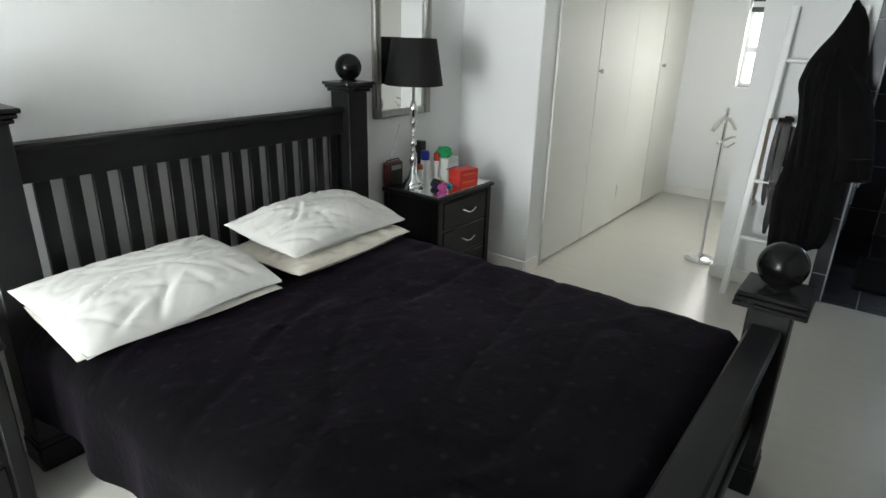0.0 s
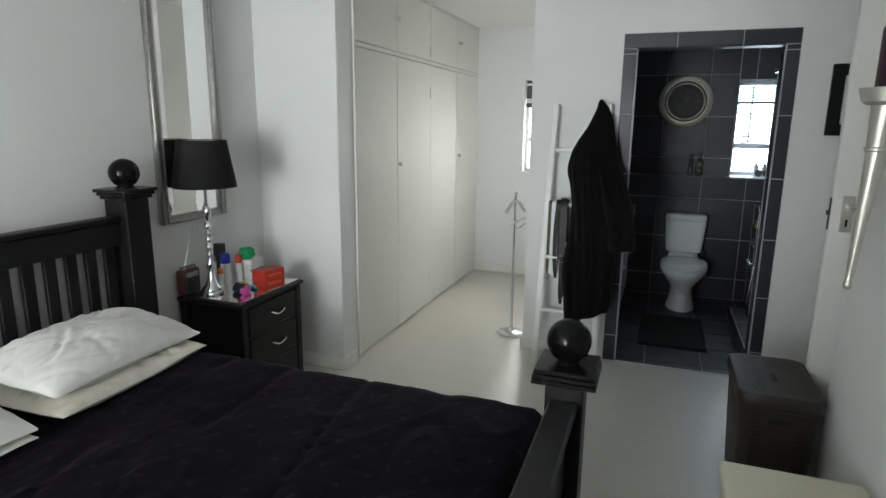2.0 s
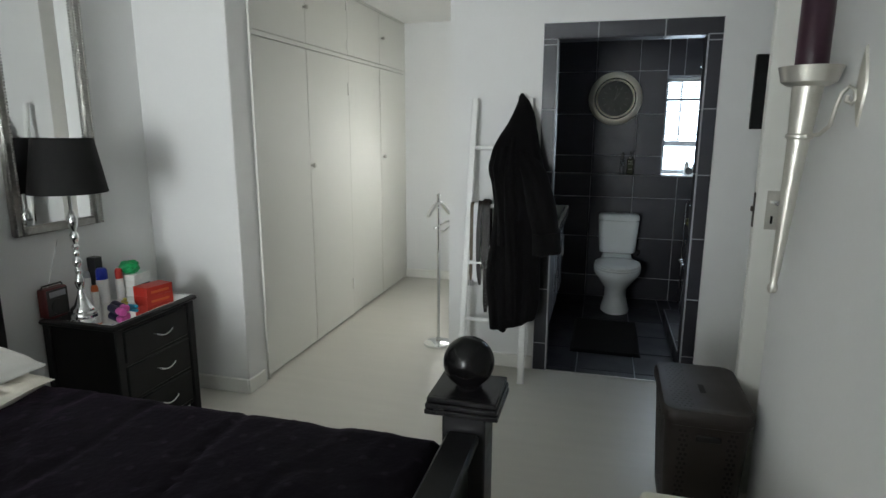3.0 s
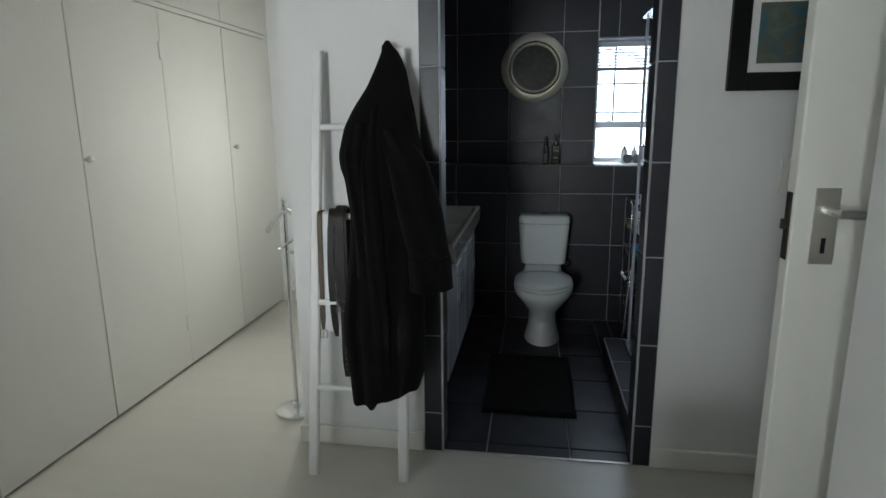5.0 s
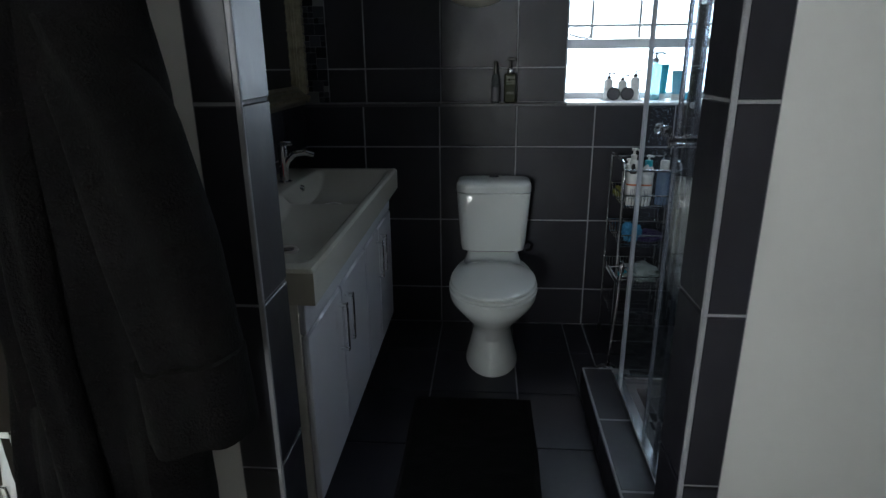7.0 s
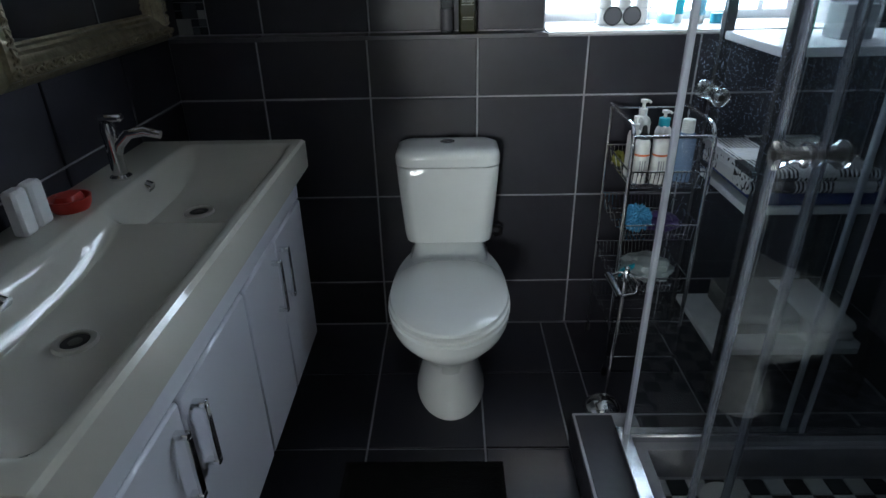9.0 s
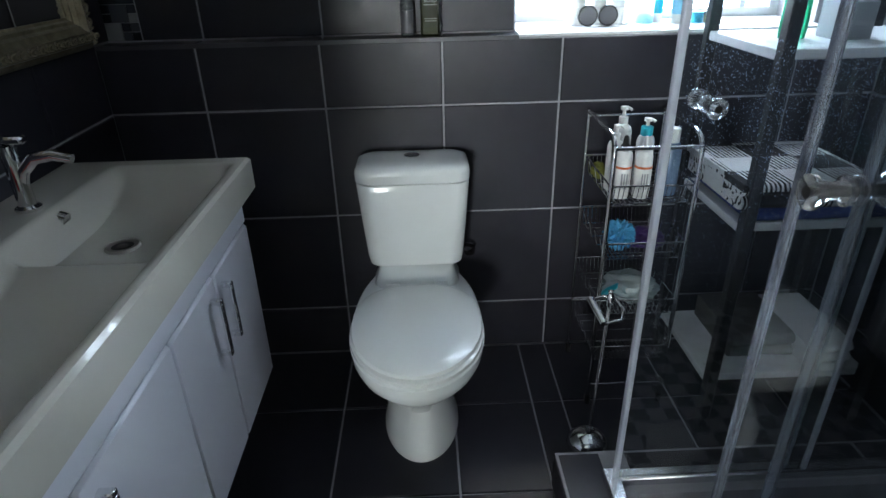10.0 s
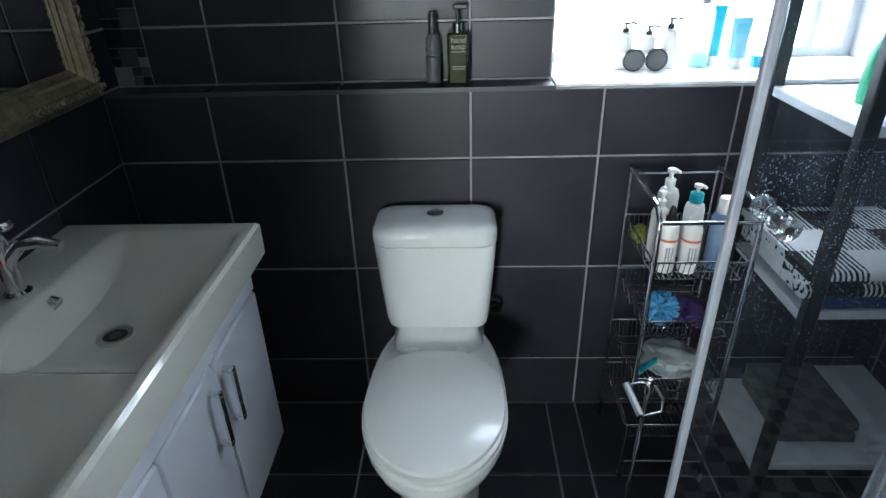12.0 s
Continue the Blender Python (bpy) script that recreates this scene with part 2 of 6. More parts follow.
solid("wall_bath_right", boxes((3.16, 3.3, 3.965, 6.12, 0, H)), WALL, "bathroom wall behind the shower", "wall", S)
wall_bath_left = solid("wall_bath_left", boxes((0.77, 0.787, 3.965, 5.9, 0, H)), GROUT, "charcoal tiled wall behind the vanity", "wall", S)
wall_bath_low = solid("wall_bath_back_low", boxes((0.77, 3.16, 5.69, 6.12, 0, 1.104)), GROUT, "charcoal tiled wall with a ledge, behind the toilet", "wall", S)
wall_bath_up = solid("wall_bath_back_high", boxes((0.77, 2.026, 5.781, 6.12, 1.104, H), (2.96, 3.16, 5.781, 6.12, 1.104, H), (2.026, 2.96, 5.781, 6.12, 1.94, H)), GROUT, "charcoal tiled wall beside the bathroom window", "wall", S)
wall_bath_front = solid("wall_bath_front", boxes((0.787, 1.244, 3.965, 3.975, 0, H), (2.055, 3.146, 3.965, 3.975, 0, H), (1.244, 2.055, 3.965, 3.975, 2.01, H)), GROUT, "charcoal tiled inner wall at the bathroom doorway", "wall", S)
wall_shower = solid("wall_shower_side", boxes((3.146, 3.16, 3.975, 5.69, 0, H)), GROUT, "charcoal tiled wall in the shower", "wall", S)

# baseboards
BB = 0.085
solid("baseboard", boxes((-0.925, -0.36, 3.027, 3.045, 0, BB), bevel=0.004), TRIM, "cream painted baseboard", "baseboard", S)
solid("baseboard", boxes((-0.36, -0.345, 3.03, 3.2, 0, BB), bevel=0.004), TRIM, "cream painted baseboard", "baseboard", S)
solid("baseboard", boxes((-0.365, 0.62, 5.883, 5.9, 0, BB), bevel=0.004), TRIM, "cream painted baseboard", "baseboard", S)
solid("baseboard", boxes((0.615, 1.168, 3.823, 3.84, 0, BB), bevel=0.004), TRIM, "white painted baseboard", "baseboard", S)
solid("baseboard", boxes((0.603, 0.62, 3.823, 5.883, 0, BB), bevel=0.004), TRIM, "white painted baseboard", "baseboard", S)
solid("baseboard", boxes((2.119, 5.2, 3.823, 3.84, 0, BB), bevel=0.004), TRIM, "cream painted baseboard", "baseboard", S)
solid("baseboard", boxes((-0.925, -0.908, -2.6, 3.027, 0, BB), bevel=0.004), TRIM, "cream painted baseboard", "baseboard", S)
solid("baseboard", boxes((2.133, 2.15, -0.57, 2.57, 0, BB), bevel=0.004), TRIM, "cream painted baseboard", "baseboard", S)
solid("threshold", boxes((1.254, 2.045, 3.826, 3.842, 0, 0.006), bevel=0.002), SATIN, "thin metal threshold strip at the bathroom doorway", "threshold", S)


# ---- windows ----
def window(name, label, x0, x1, z0, z1, y_in, y_out, y_frame, vbars, hbars, material):
    w = thing(name, label, "window", ((x0 + x1) / 2, y_frame, z0))
    tagged(w, kind=S)
    d = 0.02
    part("window_frame", boxes((x0, x0 + 0.03, y_frame - d, y_frame + d, z0, z1), (x1 - 0.03, x1, y_frame - d, y_frame + d, z0, z1),
                               (x0 + 0.03, x1 - 0.03, y_frame - d, y_frame + d, z0, z0 + 0.03), (x0 + 0.03, x1 - 0.03, y_frame - d, y_frame + d, z1 - 0.03, z1)), material, w)
    for x, a, b, t in vbars:
        part("glazing_bar", boxes((x - t / 2, x + t / 2, y_frame - 0.012, y_frame + 0.012, a, b)), material, w)
    for z, t in hbars:
        part("transom", boxes((x0 + 0.03, x1 - 0.03, y_frame - 0.022, y_frame + 0.016, z - t / 2, z + t / 2), bevel=0.003), material, w)
    pane = part("pane", boxes((x0 + 0.02, x1 - 0.02, y_frame - 0.002, y_frame + 0.002, z0 + 0.02, z1 - 0.02)), GLASS, w)
    pane.visible_shadow = False
    return w


WIN_GREY = mat("window_steel_paint", (0.55, 0.56, 0.57), 0.4, vary=0.06, scale=9)
SILL = mat("white_sill", (0.82, 0.83, 0.83), 0.35, vary=0.03, scale=6)
wb = window("window_1", "steel bathroom window with blown-out daylight behind", 2.026, 2.96, 1.112, 1.94, 5.78, 6.12, 6.02,
            [(2.17, 1.40, 1.94, 0.012), (2.40, 1.40, 1.94, 0.012), (2.64, 1.40, 1.94, 0.012), (2.84, 1.12, 1.94, 0.02)], [(1.375, 0.045), (1.66, 0.012), (1.46, 0.012)], WIN_GREY)
part("window_sill", boxes((2.028, 2.958, 5.70, 6.11, 1.105, 1.113)), SILL, wb, "glossy white window sill")
wh = window("window_2", "narrow hall window with a black blind at the top", 0.12, 0.56, 1.08, 1.98, 5.9, 6.12, 6.02, [], [(1.40, 0.05), (1.72, 0.03)], SILL)
part("window_sill", boxes((0.10, 0.58, 5.89, 6.10, 1.065, 1.08)), SILL, wh)
wr = window("window_3", "tall bedroom window", -0.3, 0.7, 0.4, 2.1, -2.6, -2.75, -2.7, [(0.2, 0.43, 2.07, 0.05)], [], SILL)

# ---- built-in cupboards ----
def round_knob(bm, x, y, z, r=0.016):
    pts = [(x + d, y, z) for d in (0, 0.01, 0.014, 0.022, 0.032, 0.036)]
    return tube(bm, pts, [0.009, 0.008, r * 0.8, r, r * 0.9, r * 0.5], seg=14)


CUP_X = -0.365
DOORS = [(3.255, 3.902), (3.905, 4.560), (4.563, 5.218), (5.221, 5.862)]
cup = thing("built_in_wardrobe", "tall cream painted built-in wardrobe with closed flush doors", "wardrobe", (-0.66, 4.55, 0))
part("carcass", boxes((-0.95, CUP_X - 0.022, 3.24, 5.9, 0, H)), CREAM, cup)
part("face_frame", boxes((CUP_X - 0.022, CUP_X, 3.24, 3.2535, 0, H), (CUP_X - 0.022, CUP_X, 5.8645, 5.9, 0, H), (CUP_X - 0.022, CUP_X, 3.2535, 5.8645, 2.010, 2.034),
                         (CUP_X - 0.022, CUP_X, 3.2535, 5.8645, 2.462, H)), CREAM, cup)
part("corner_bead", boxes((CUP_X - 0.01, CUP_X + 0.016, 3.24, 3.252, 0, H), bevel=0.003), TRIM, cup)
part("plinth", boxes((CUP_X - 0.05, CUP_X - 0.02, 3.2535, 5.8645, 0, 0.02)), BLACK_WOOD, cup)
for i, (a, b) in enumerate(DOORS):
    dr = part("door", boxes((CUP_X - 0.019, CUP_X + 0.002 * (i % 2), a, b, 0.012, 2.004), bevel=0.003), CREAM, cup)
    up = part("upper_door", boxes((CUP_X - 0.019, CUP_X + 0.001, a, b, 2.040, 2.458), bevel=0.003), CREAM, cup)
    if i in (0, 3):
        ky = (b - 0.0 if i == 0 else a + 0.05)
        ky = 3.915 if i == 0 else 5.268
        part("knob", round_knob(bmesh.new(), CUP_X, ky, 1.255), SATIN, dr, "small round metal knob")
        part("knob", round_knob(bmesh.new(), CUP_X, 3.885 if i == 0 else 5.27, 2.258, 0.013), SATIN, up, "small round metal knob")
    if i in (0, 1, 2):
        hy = a - 0.006 if i == 0 else (b - 0.012 if i == 1 else a + 0.002)
        if i < 2:
            for z in (0.27, 1.79):
                part("hinge", boxes((CUP_X, CUP_X + 0.009, hy - 0.010, hy + 0.012, z - 0.045, z + 0.045), bevel=0.003), TRIM, dr, "painted butt hinge")
            for z in (2.112, 2.388):
                part("hinge", boxes((CUP_X, CUP_X + 0.009, hy - 0.010, hy + 0.012, z - 0.035, z + 0.035), bevel=0.003), TRIM, up, "painted butt hinge")


# ---- bed ----
def square_post(bed, x, y, top, tag, r):
    w = 0.064
    bm = bmesh.new()
    box(bm, x - w, x + w, y - w, y + w, 0.0, top - 0.03, bevel=0.005)
    p = part(tag, bm, BLACK_WOOD, bed)
    foot = bmesh.new()
    box(foot, x - w - 0.008, x + w + 0.008, y - w - 0.008, y + w + 0.008, 0.0, 0.10, bevel=0.008)
    box(foot, x - w - 0.004, x + w + 0.004, y - w - 0.004, y + w + 0.004, 0.10, 0.125, bevel=0.006)
    part("plinth_block", foot, BLACK_WOOD, p)
    cap = bmesh.new()
    box(cap, x - w - 0.012, x + w + 0.012, y - w - 0.012, y + w + 0.012, top - 0.045, top - 0.03, bevel=0.004)
    box(cap, x - w - 0.020, x + w + 0.020, y - w - 0.020, y + w + 0.020, top - 0.03, top - 0.014, bevel=0.004)
    box(cap, x - w - 0.029, x + w + 0.029, y - w - 0.029, y + w + 0.029, top - 0.014, top + 0.002, bevel=0.004)
    if tag == "foot_post":
        cap = bmesh.new()
        for q, o in enumerate((0.042, 0.040, 0.036)):
            box(cap, x - w - o, x + w + o, y - w - o, y + w + o, top - 0.050 + 0.0175 * q, top - 0.0345 + 0.0175 * q, bevel=0.003)
        box(cap, x - w - 0.02, x + w + 0.02, y - w - 0.02, y + w + 0.02, top - 0.05, top + 0.001)
    part("cap", cap, CAP, p, "stepped square cap")
    ball = bmesh.new()
    prof = [(0, top)] + [(0.04, top), (0.04, top + 0.008)]
    prof += [(r * math.sin(radians(a)), top + 0.004 + r - r * math.cos(radians(a))) for a in range(28, 180, 8)] + [(0, top + 0.004 + 2 * r)]
    lathe(ball, prof, x, y, 36)
    part("ball_finial", ball, BALL, p, "polished black ball")
    return p


CAP = mat("black_satin_wood", (0.0065, 0.006, 0.0068), 0.26, vary=0.2, scale=7, spec=0.4)
BALL = mat("black_lacquer", (0.004, 0.0038, 0.004), 0.20, vary=0.2, scale=9, spec=0.22)
HX, FX = -0.80, 1.193
bed = thing("double_bed", "black-stained wooden bed with slatted headboard and ball-topped posts", "bed", (0.2, 1.125, 0))
HY0, HY1, FY0, FY1 = 0.394, 1.92, 0.40, 1.853
square_post(bed, HX, HY0, 1.252, "head_post", 0.064)
square_post(bed, HX, HY1, 1.252, "head_post", 0.064)
square_post(bed, FX, FY0, 0.757, "foot_post", 0.075)
square_post(bed, FX, FY1, 0.757, "foot_post", 0.075)
yl, yr = HY0 + 0.064, HY1 - 0.064
bm = bmesh.new()
box(bm, HX - 0.035, HX + 0.035, yl, yr, 1.112, 1.137, bevel=0.006)
part("top_cap_rail", bm, BLACK_WOOD, bed)
part("top_rail", boxes((HX - 0.02, HX + 0.02, yl, yr, 1.01, 1.112), bevel=0.003), BLACK_WOOD, bed)
part("lower_rail", boxes((HX - 0.02, HX + 0.02, yl, yr, 0.42, 0.52), bevel=0.003), BLACK_WOOD, bed)
pitch = 0.0907
k = 0
y = 0.482 - pitch / 2
while y < yr:
    a, b = max(y - 0.024, yl), min(y + 0.024, yr)
    if b - a > 0.006:
        part("slat", boxes((HX - 0.010, HX + 0.010, a, b, 0.52, 1.01), bevel=0.002), BLACK_WOOD, bed)
    y += pitch
part("foot_rail", boxes((FX - 0.048, FX + 0.048, FY0 + 0.064, FY1 - 0.064, 0.615, 0.645), bevel=0.008), BLACK_WOOD, bed)
part("foot_panel", boxes((FX - 0.016, FX + 0.016, FY0 + 0.064, FY1 - 0.064, 0.30, 0.615), bevel=0.003), BLACK_WOOD, bed)
part("foot_lower_rail", boxes((FX - 0.03, FX + 0.03, FY0 + 0.064, FY1 - 0.064, 0.24, 0.30), bevel=0.006), BLACK_WOOD, bed)
for yy in (HY0 + 0.02, HY1 - 0.05):
    part("side_rail", boxes((HX + 0.064, FX - 0.064, yy, yy + 0.03, 0.22, 0.40), bevel=0.004), BLACK_WOOD, bed)
MATTRESS = mat("mattress_ticking", (0.10, 0.12, 0.32), 0.9, vary=0.15, scale=9, bump=0.3, bump_scale=200)
mattress = solid("mattress", boxes((-0.70, 1.12, 0.448, 1.865, 0.30, 0.535), bevel=0.03), MATTRESS, "mattress under the black bedspread, mostly hidden", "mattress")


def bedspread():
    """A cloth over the mattress: top sheet, rounded edges, drape at both sides."""
    x0, x1, nx = -0.72, 1.135, 110
    ya, yb = 0.35, 1.905
    prof = []
    r = 0.095
    top = 0.575
    for z in np.linspace(0.26, top - r, 14):
        prof.append((ya - 0.04 * (top - r - z), z))
    for a in np.linspace(10, 90, 8):
        prof.append((ya + r - r * math.cos(radians(a)), top - r + r * math.sin(radians(a))))
    for yy in np.linspace(ya + r, yb - r, 74)[1:-1]:
        prof.append((yy, top))
    for a in np.linspace(90, 0, 8):
        prof.append((yb - r + r * math.cos(radians(a)), top - r + r * math.sin(radians(a))))
    for z in np.linspace(top - r, 0.26, 14)[1:]:
        prof.append((yb + 0.04 * (top - r - z), z))
    bm = bmesh.new()
    grid = []
    for i in range(nx + 1):
        u = i / nx
        x = x0 + (x1 - x0) * u
        row = []
        drop = 0.05 * max(0.0, (u - 0.965) / 0.035) ** 2 + 0.02 * max(0.0, (0.03 - u) / 0.03) ** 2
        for j, (yy, z) in enumerate(prof):
            side = 1.0 if z < top - 0.04 else 0.0
            n1 = noise.noise(Vector((x * 2.2, yy * 2.2, 1.7)))
            n2 = noise.noise(Vector((x * 7 + 3, yy * 7, 5.1)))
            crease = abs(noise.noise(Vector((x * 3.1 + yy * 1.4, yy * 1.2 - x * 0.6, 9.3))))
            fine = abs(noise.noise(Vector((x * 5.2 - yy * 2.6, yy * 2.0 + x * 1.1, 3.3))))
            dz = 0.008 * n1 + 0.0035 * n2 - 0.009 * max(0.0, 0.08 - crease) / 0.08 + 0.005 * max(0.0, 0.06 - fine) / 0.06
            if not side:
                cx, cy = (x / 0.135), (yy / 0.135)
                if int(math.floor(cx + 0.5)) % 2:
                    cy += 0.5
                fx, fy = cx - math.floor(cx + 0.5), cy - math.floor(cy + 0.5)
                dz -= 0.005 * math.exp(-(fx * fx + fy * fy) / 0.012)
            dy = 0.0
            if side:
                low = (top - z) / 0.3
                dy = (0.020 * math.sin(x * 15 + 1.3 * math.sin(x * 4)) + 0.010 * n2) * low * (-1 if yy < 1 else 1)
                dz *= 0.3
            row.append(bm.verts.new((x + 0.004 * n2, yy + dy, z + dz - drop)))
        grid.append(row)
    for a, b in zip(grid, grid[1:]):
        for j in range(len(a) - 1):
            bm.faces.new((a[j], a[j + 1], b[j + 1], b[j]))
    bmesh.ops.solidify(bm, geom=bm.faces[:], thickness=0.008)
    return bm


solid("bedspread", bedspread(), VELVET, "black-violet tufted velvet bedspread covering the whole bed", "bedspread")


def pillow(label, cx, cy, cz, lx, ly, h, rz, tilt, material, seed, group, droop=0.0):
    """A soft case: two bulged sheets sewn at the rim, with creases running in from the edges."""
    n, m = 84, 56
    rng = random.Random(int(seed * 10))
    creases = []
    for q in range(20):
        side = rng.choice((-1, 1))
        p0 = Vector((side * rng.uniform(0.7, 0.95), rng.uniform(-0.9, 0.9))) if q % 3 else Vector((rng.uniform(-0.8, 0.8), side * 0.9))
        d = (Vector((rng.uniform(-0.4, 0.4), rng.uniform(-0.4, 0.4))) - p0).normalized()
        creases.append((p0, d, rng.uniform(0.35, 1.0), rng.uniform(0.022, 0.060), rng.uniform(0.005, 0.012), rng.uniform(-0.5, 0.5)))
    bm = bmesh.new()
    for s in (1, -1):
        sheet = []
        for i in range(n + 1):
            row = []
            for j in range(m + 1):
                u, v = 2 * i / n - 1, 2 * j / m - 1
                edge = max(0.0, (1 - abs(u) ** 3.0)) * max(0.0, (1 - abs(v) ** 2.6))
                t = edge ** 0.55
                pinch = 1 - 0.05 * v * v * (1 - u * u)
                pin2 = 1 - 0.07 * u * u * (1 - v * v) + 0.05 * (abs(u) * abs(v)) ** 3
                p = Vector((v * lx / 2 * pin2, u * ly / 2 * pinch, 0))
                w = noise.noise(Vector((u * 1.5 + seed, v * 1.5, seed * 1.7)))
                c = 0.0
                for p0, d, ln, wd, am, bend in creases:
                    du, dv = u - p0.x, v - p0.y
                    al = du * d.x + dv * d.y
                    if -0.1 < al < ln:
                        pe = dv * d.x - du * d.y - bend * al * al
                        c += am * math.sin(math.pi * (al + 0.1) / (ln + 0.1)) * (math.exp(-(pe / wd) ** 2) - 0.5 * math.exp(-((pe - 2 * wd) / wd) ** 2))
                ru, rv = 0.8 * u + 0.6 * v, 0.8 * v - 0.6 * u
                f1 = abs(noise.noise(Vector((ru * 1.1 + seed * 3, rv * 3.4, seed))))
                f2 = abs(noise.noise(Vector((rv * 1.6 + 7, ru * 5.2 - seed, seed * 2))))
                c += 0.0065 * max(0.0, 1 - f1 / 0.22) ** 1.5 + 0.003 * max(0.0, 1 - f2 / 0.16)
                p.z = s * (h / 2 * t * (1 + 0.22 * w) - c * min(1.0, 2 * t)) + 0.014 * w * (1 - t) - droop * max(0.0, v) ** 3
                if s < 0:
                    p.z *= 0.8
                row.append(bm.verts.new(p))
            sheet.append(row)
        for a, b in zip(sheet, sheet[1:]):
            for j in range(m):
                bm.faces.new((a[j], a[j + 1], b[j + 1], b[j]))
    bmesh.ops.remove_doubles(bm, verts=bm.verts[:], dist=0.0006)
    mtx = pose(cx, cy, cz, 0, tilt, rz)
    bmesh.ops.transform(bm, matrix=mtx, verts=bm.verts[:])
    return solid("pillow", bm, material, label, "pillow", group=group)


FLORAL = mat("faded_floral_linen", (0.62, 0.58, 0.50), 0.85, vary=0.14, scale=16, bump=0.08, bump_scale=300, sheen=0.2)
PG = "pillows on the bed"
pillow("crumpled grey-white pillow underneath, on the black bedspread", -0.505, 0.715, 0.615, 0.41, 0.69, 0.10, -3, 4, LINEN_GREY, 3.1, PG)
pillow("white pillow lying on top of another pillow", -0.485, 0.695, 0.680, 0.44, 0.69, 0.135, 3, 7, LINEN, 1.4, PG, 0.025)
pillow("faded floral pillow underneath, on the black bedspread", -0.500, 1.46, 0.625, 0.40, 0.67, 0.13, 2, 3, FLORAL, 7.2, PG)
pillow("white pillow lying on top of a floral pillow", -0.52, 1.455, 0.715, 0.40, 0.67, 0.165, 3, 6, LINEN, 5.6, PG, 0.01)

# ---- nightstand ----
ns = thing("nightstand", "black wooden nightstand with drawers and a mirror-glass top", "nightstand", (-0.70, 2.56, 0))
nx0, nx1, ny0, ny1, nz = -0.905, -0.51, 2.275, 2.80, 0.642
part("body", boxes((nx0 + 0.01, nx1, ny0 + 0.012, ny1 - 0.012, 0.06, nz - 0.022), bevel=0.003), BLACK_WOOD, ns)
bm = bmesh.new()
box(bm, nx0, nx1 + 0.025, ny0 - 0.018, ny1 + 0.018, nz - 0.022, nz, bevel=0.007)
part("top", bm, BLACK_WOOD, ns)
part("glass_top", boxes((nx0 + 0.015, nx1 + 0.002, ny0 + 0.008, ny1 - 0.008, nz, nz + 0.005), bevel=0.001), MIRROR, ns, "mirror glass sheet")
for yy in (ny0 + 0.0, ny1 - 0.045):
    part("leg", boxes((nx1 - 0.03, nx1 + 0.012, yy, yy + 0.045, 0, nz - 0.022), bevel=0.005), BLACK_WOOD, ns)
    part("leg", boxes((nx0, nx0 + 0.04, yy, yy + 0.045, 0, nz - 0.022), bevel=0.005), BLACK_WOOD, ns)
for i, (za, zb) in enumerate(((0.445, 0.60), (0.265, 0.43), (0.085, 0.25))):
    dw = part("drawer", boxes((nx1 - 0.01, nx1 + 0.010, ny0 + 0.053, ny1 - 0.053, za, zb), bevel=0.006), BLACK_WOOD, ns)
    zc = (za + zb) / 2
    pts = [(nx1 + 0.010, 2.507, zc + 0.010), (nx1 + 0.026, 2.511, zc + 0.007)] + [(nx1 + 0.030, 2.512 + 0.10 * t, zc + 0.006 - 0.016 * math.sin(math.pi * t)) for t in np.linspace(0.06, 0.94, 11)] + [(nx1 + 0.026, 2.613, zc + 0.007), (nx1 + 0.010, 2.617, zc + 0.010)]
    part("handle", tube(bmesh.new(), pts, 0.004, 8), CHROME, dw, "slim curved chrome handle")

tagged(ns, group="nightstands beside the bed")
near = copy_thing(ns, Matrix.Translation((-0.70, 2.56 - 2.565, 0)))
tagged(near, "black wooden nightstand close beside the slatted headboard", "nightstand", "nightstands beside the bed")

# ---- table lamp ----
lx, ly, lz = -0.775, 2.385, nz + 0.005
lamp = thing("table_lamp", "table lamp with turned chrome stem and dark grey drum shade", "lamp", (lx, ly, lz))
prof = [(0, lz), (0.062, lz), (0.064, lz + 0.012), (0.052, lz + 0.018), (0.050, lz + 0.03), (0.034, lz + 0.045), (0.020, lz + 0.085), (0.013, lz + 0.115)]
z = lz + 0.115
for r, hgt in ((0.022, 0.075), (0.016, 0.03), (0.021, 0.05), (0.015, 0.028), (0.017, 0.028), (0.021, 0.055), (0.024, 0.09)):
    for a in (0.0, 0.25, 0.5, 0.75, 1.0):
        prof.append((0.0095 + (r - 0.0095) * math.sin(math.pi * a), z + hgt * a))
    z += hgt + 0.002
prof += [(0.008, z), (0.008, 1.30), (0, 1.30)]
part("stem", lathe(bmesh.new(), prof, lx, ly, 28), CHROME, lamp, "turned polished chrome stem")
SHADE = mat("charcoal_shade_fabric", (0.011, 0.0105, 0.0105), 0.8, vary=0.15, scale=10, bump=0.3, bump_scale=350, sheen=0.03, spec=0.2)
SHADE_IN = mat("white_shade_lining", (0.75, 0.74, 0.70), 0.8, vary=0.04)
zb, zt, rb, rt = 1.215, 1.452, 0.160, 0.122
sh = part("shade", lathe(bmesh.new(), [(rb, zb), (rt, zt), (rt - 0.002, zt), (rb - 0.002, zb), (rb, zb)], lx, ly, 48), SHADE, lamp, "dark grey fabric shade")
part("lining", lathe(bmesh.new(), [(rb - 0.004, zb + 0.002), (rt - 0.004, zt - 0.002), (rt - 0.005, zt - 0.002), (rb - 0.005, zb + 0.002)], lx, ly, 48), SHADE_IN, sh)
part("rim", tube(bmesh.new(), arc((lx, ly, zt), rt - 0.001, 0, 352.5, 47, (1, 0, 0), (0, 1, 0)), 0.003, 6, closed=True), SHADE, sh)
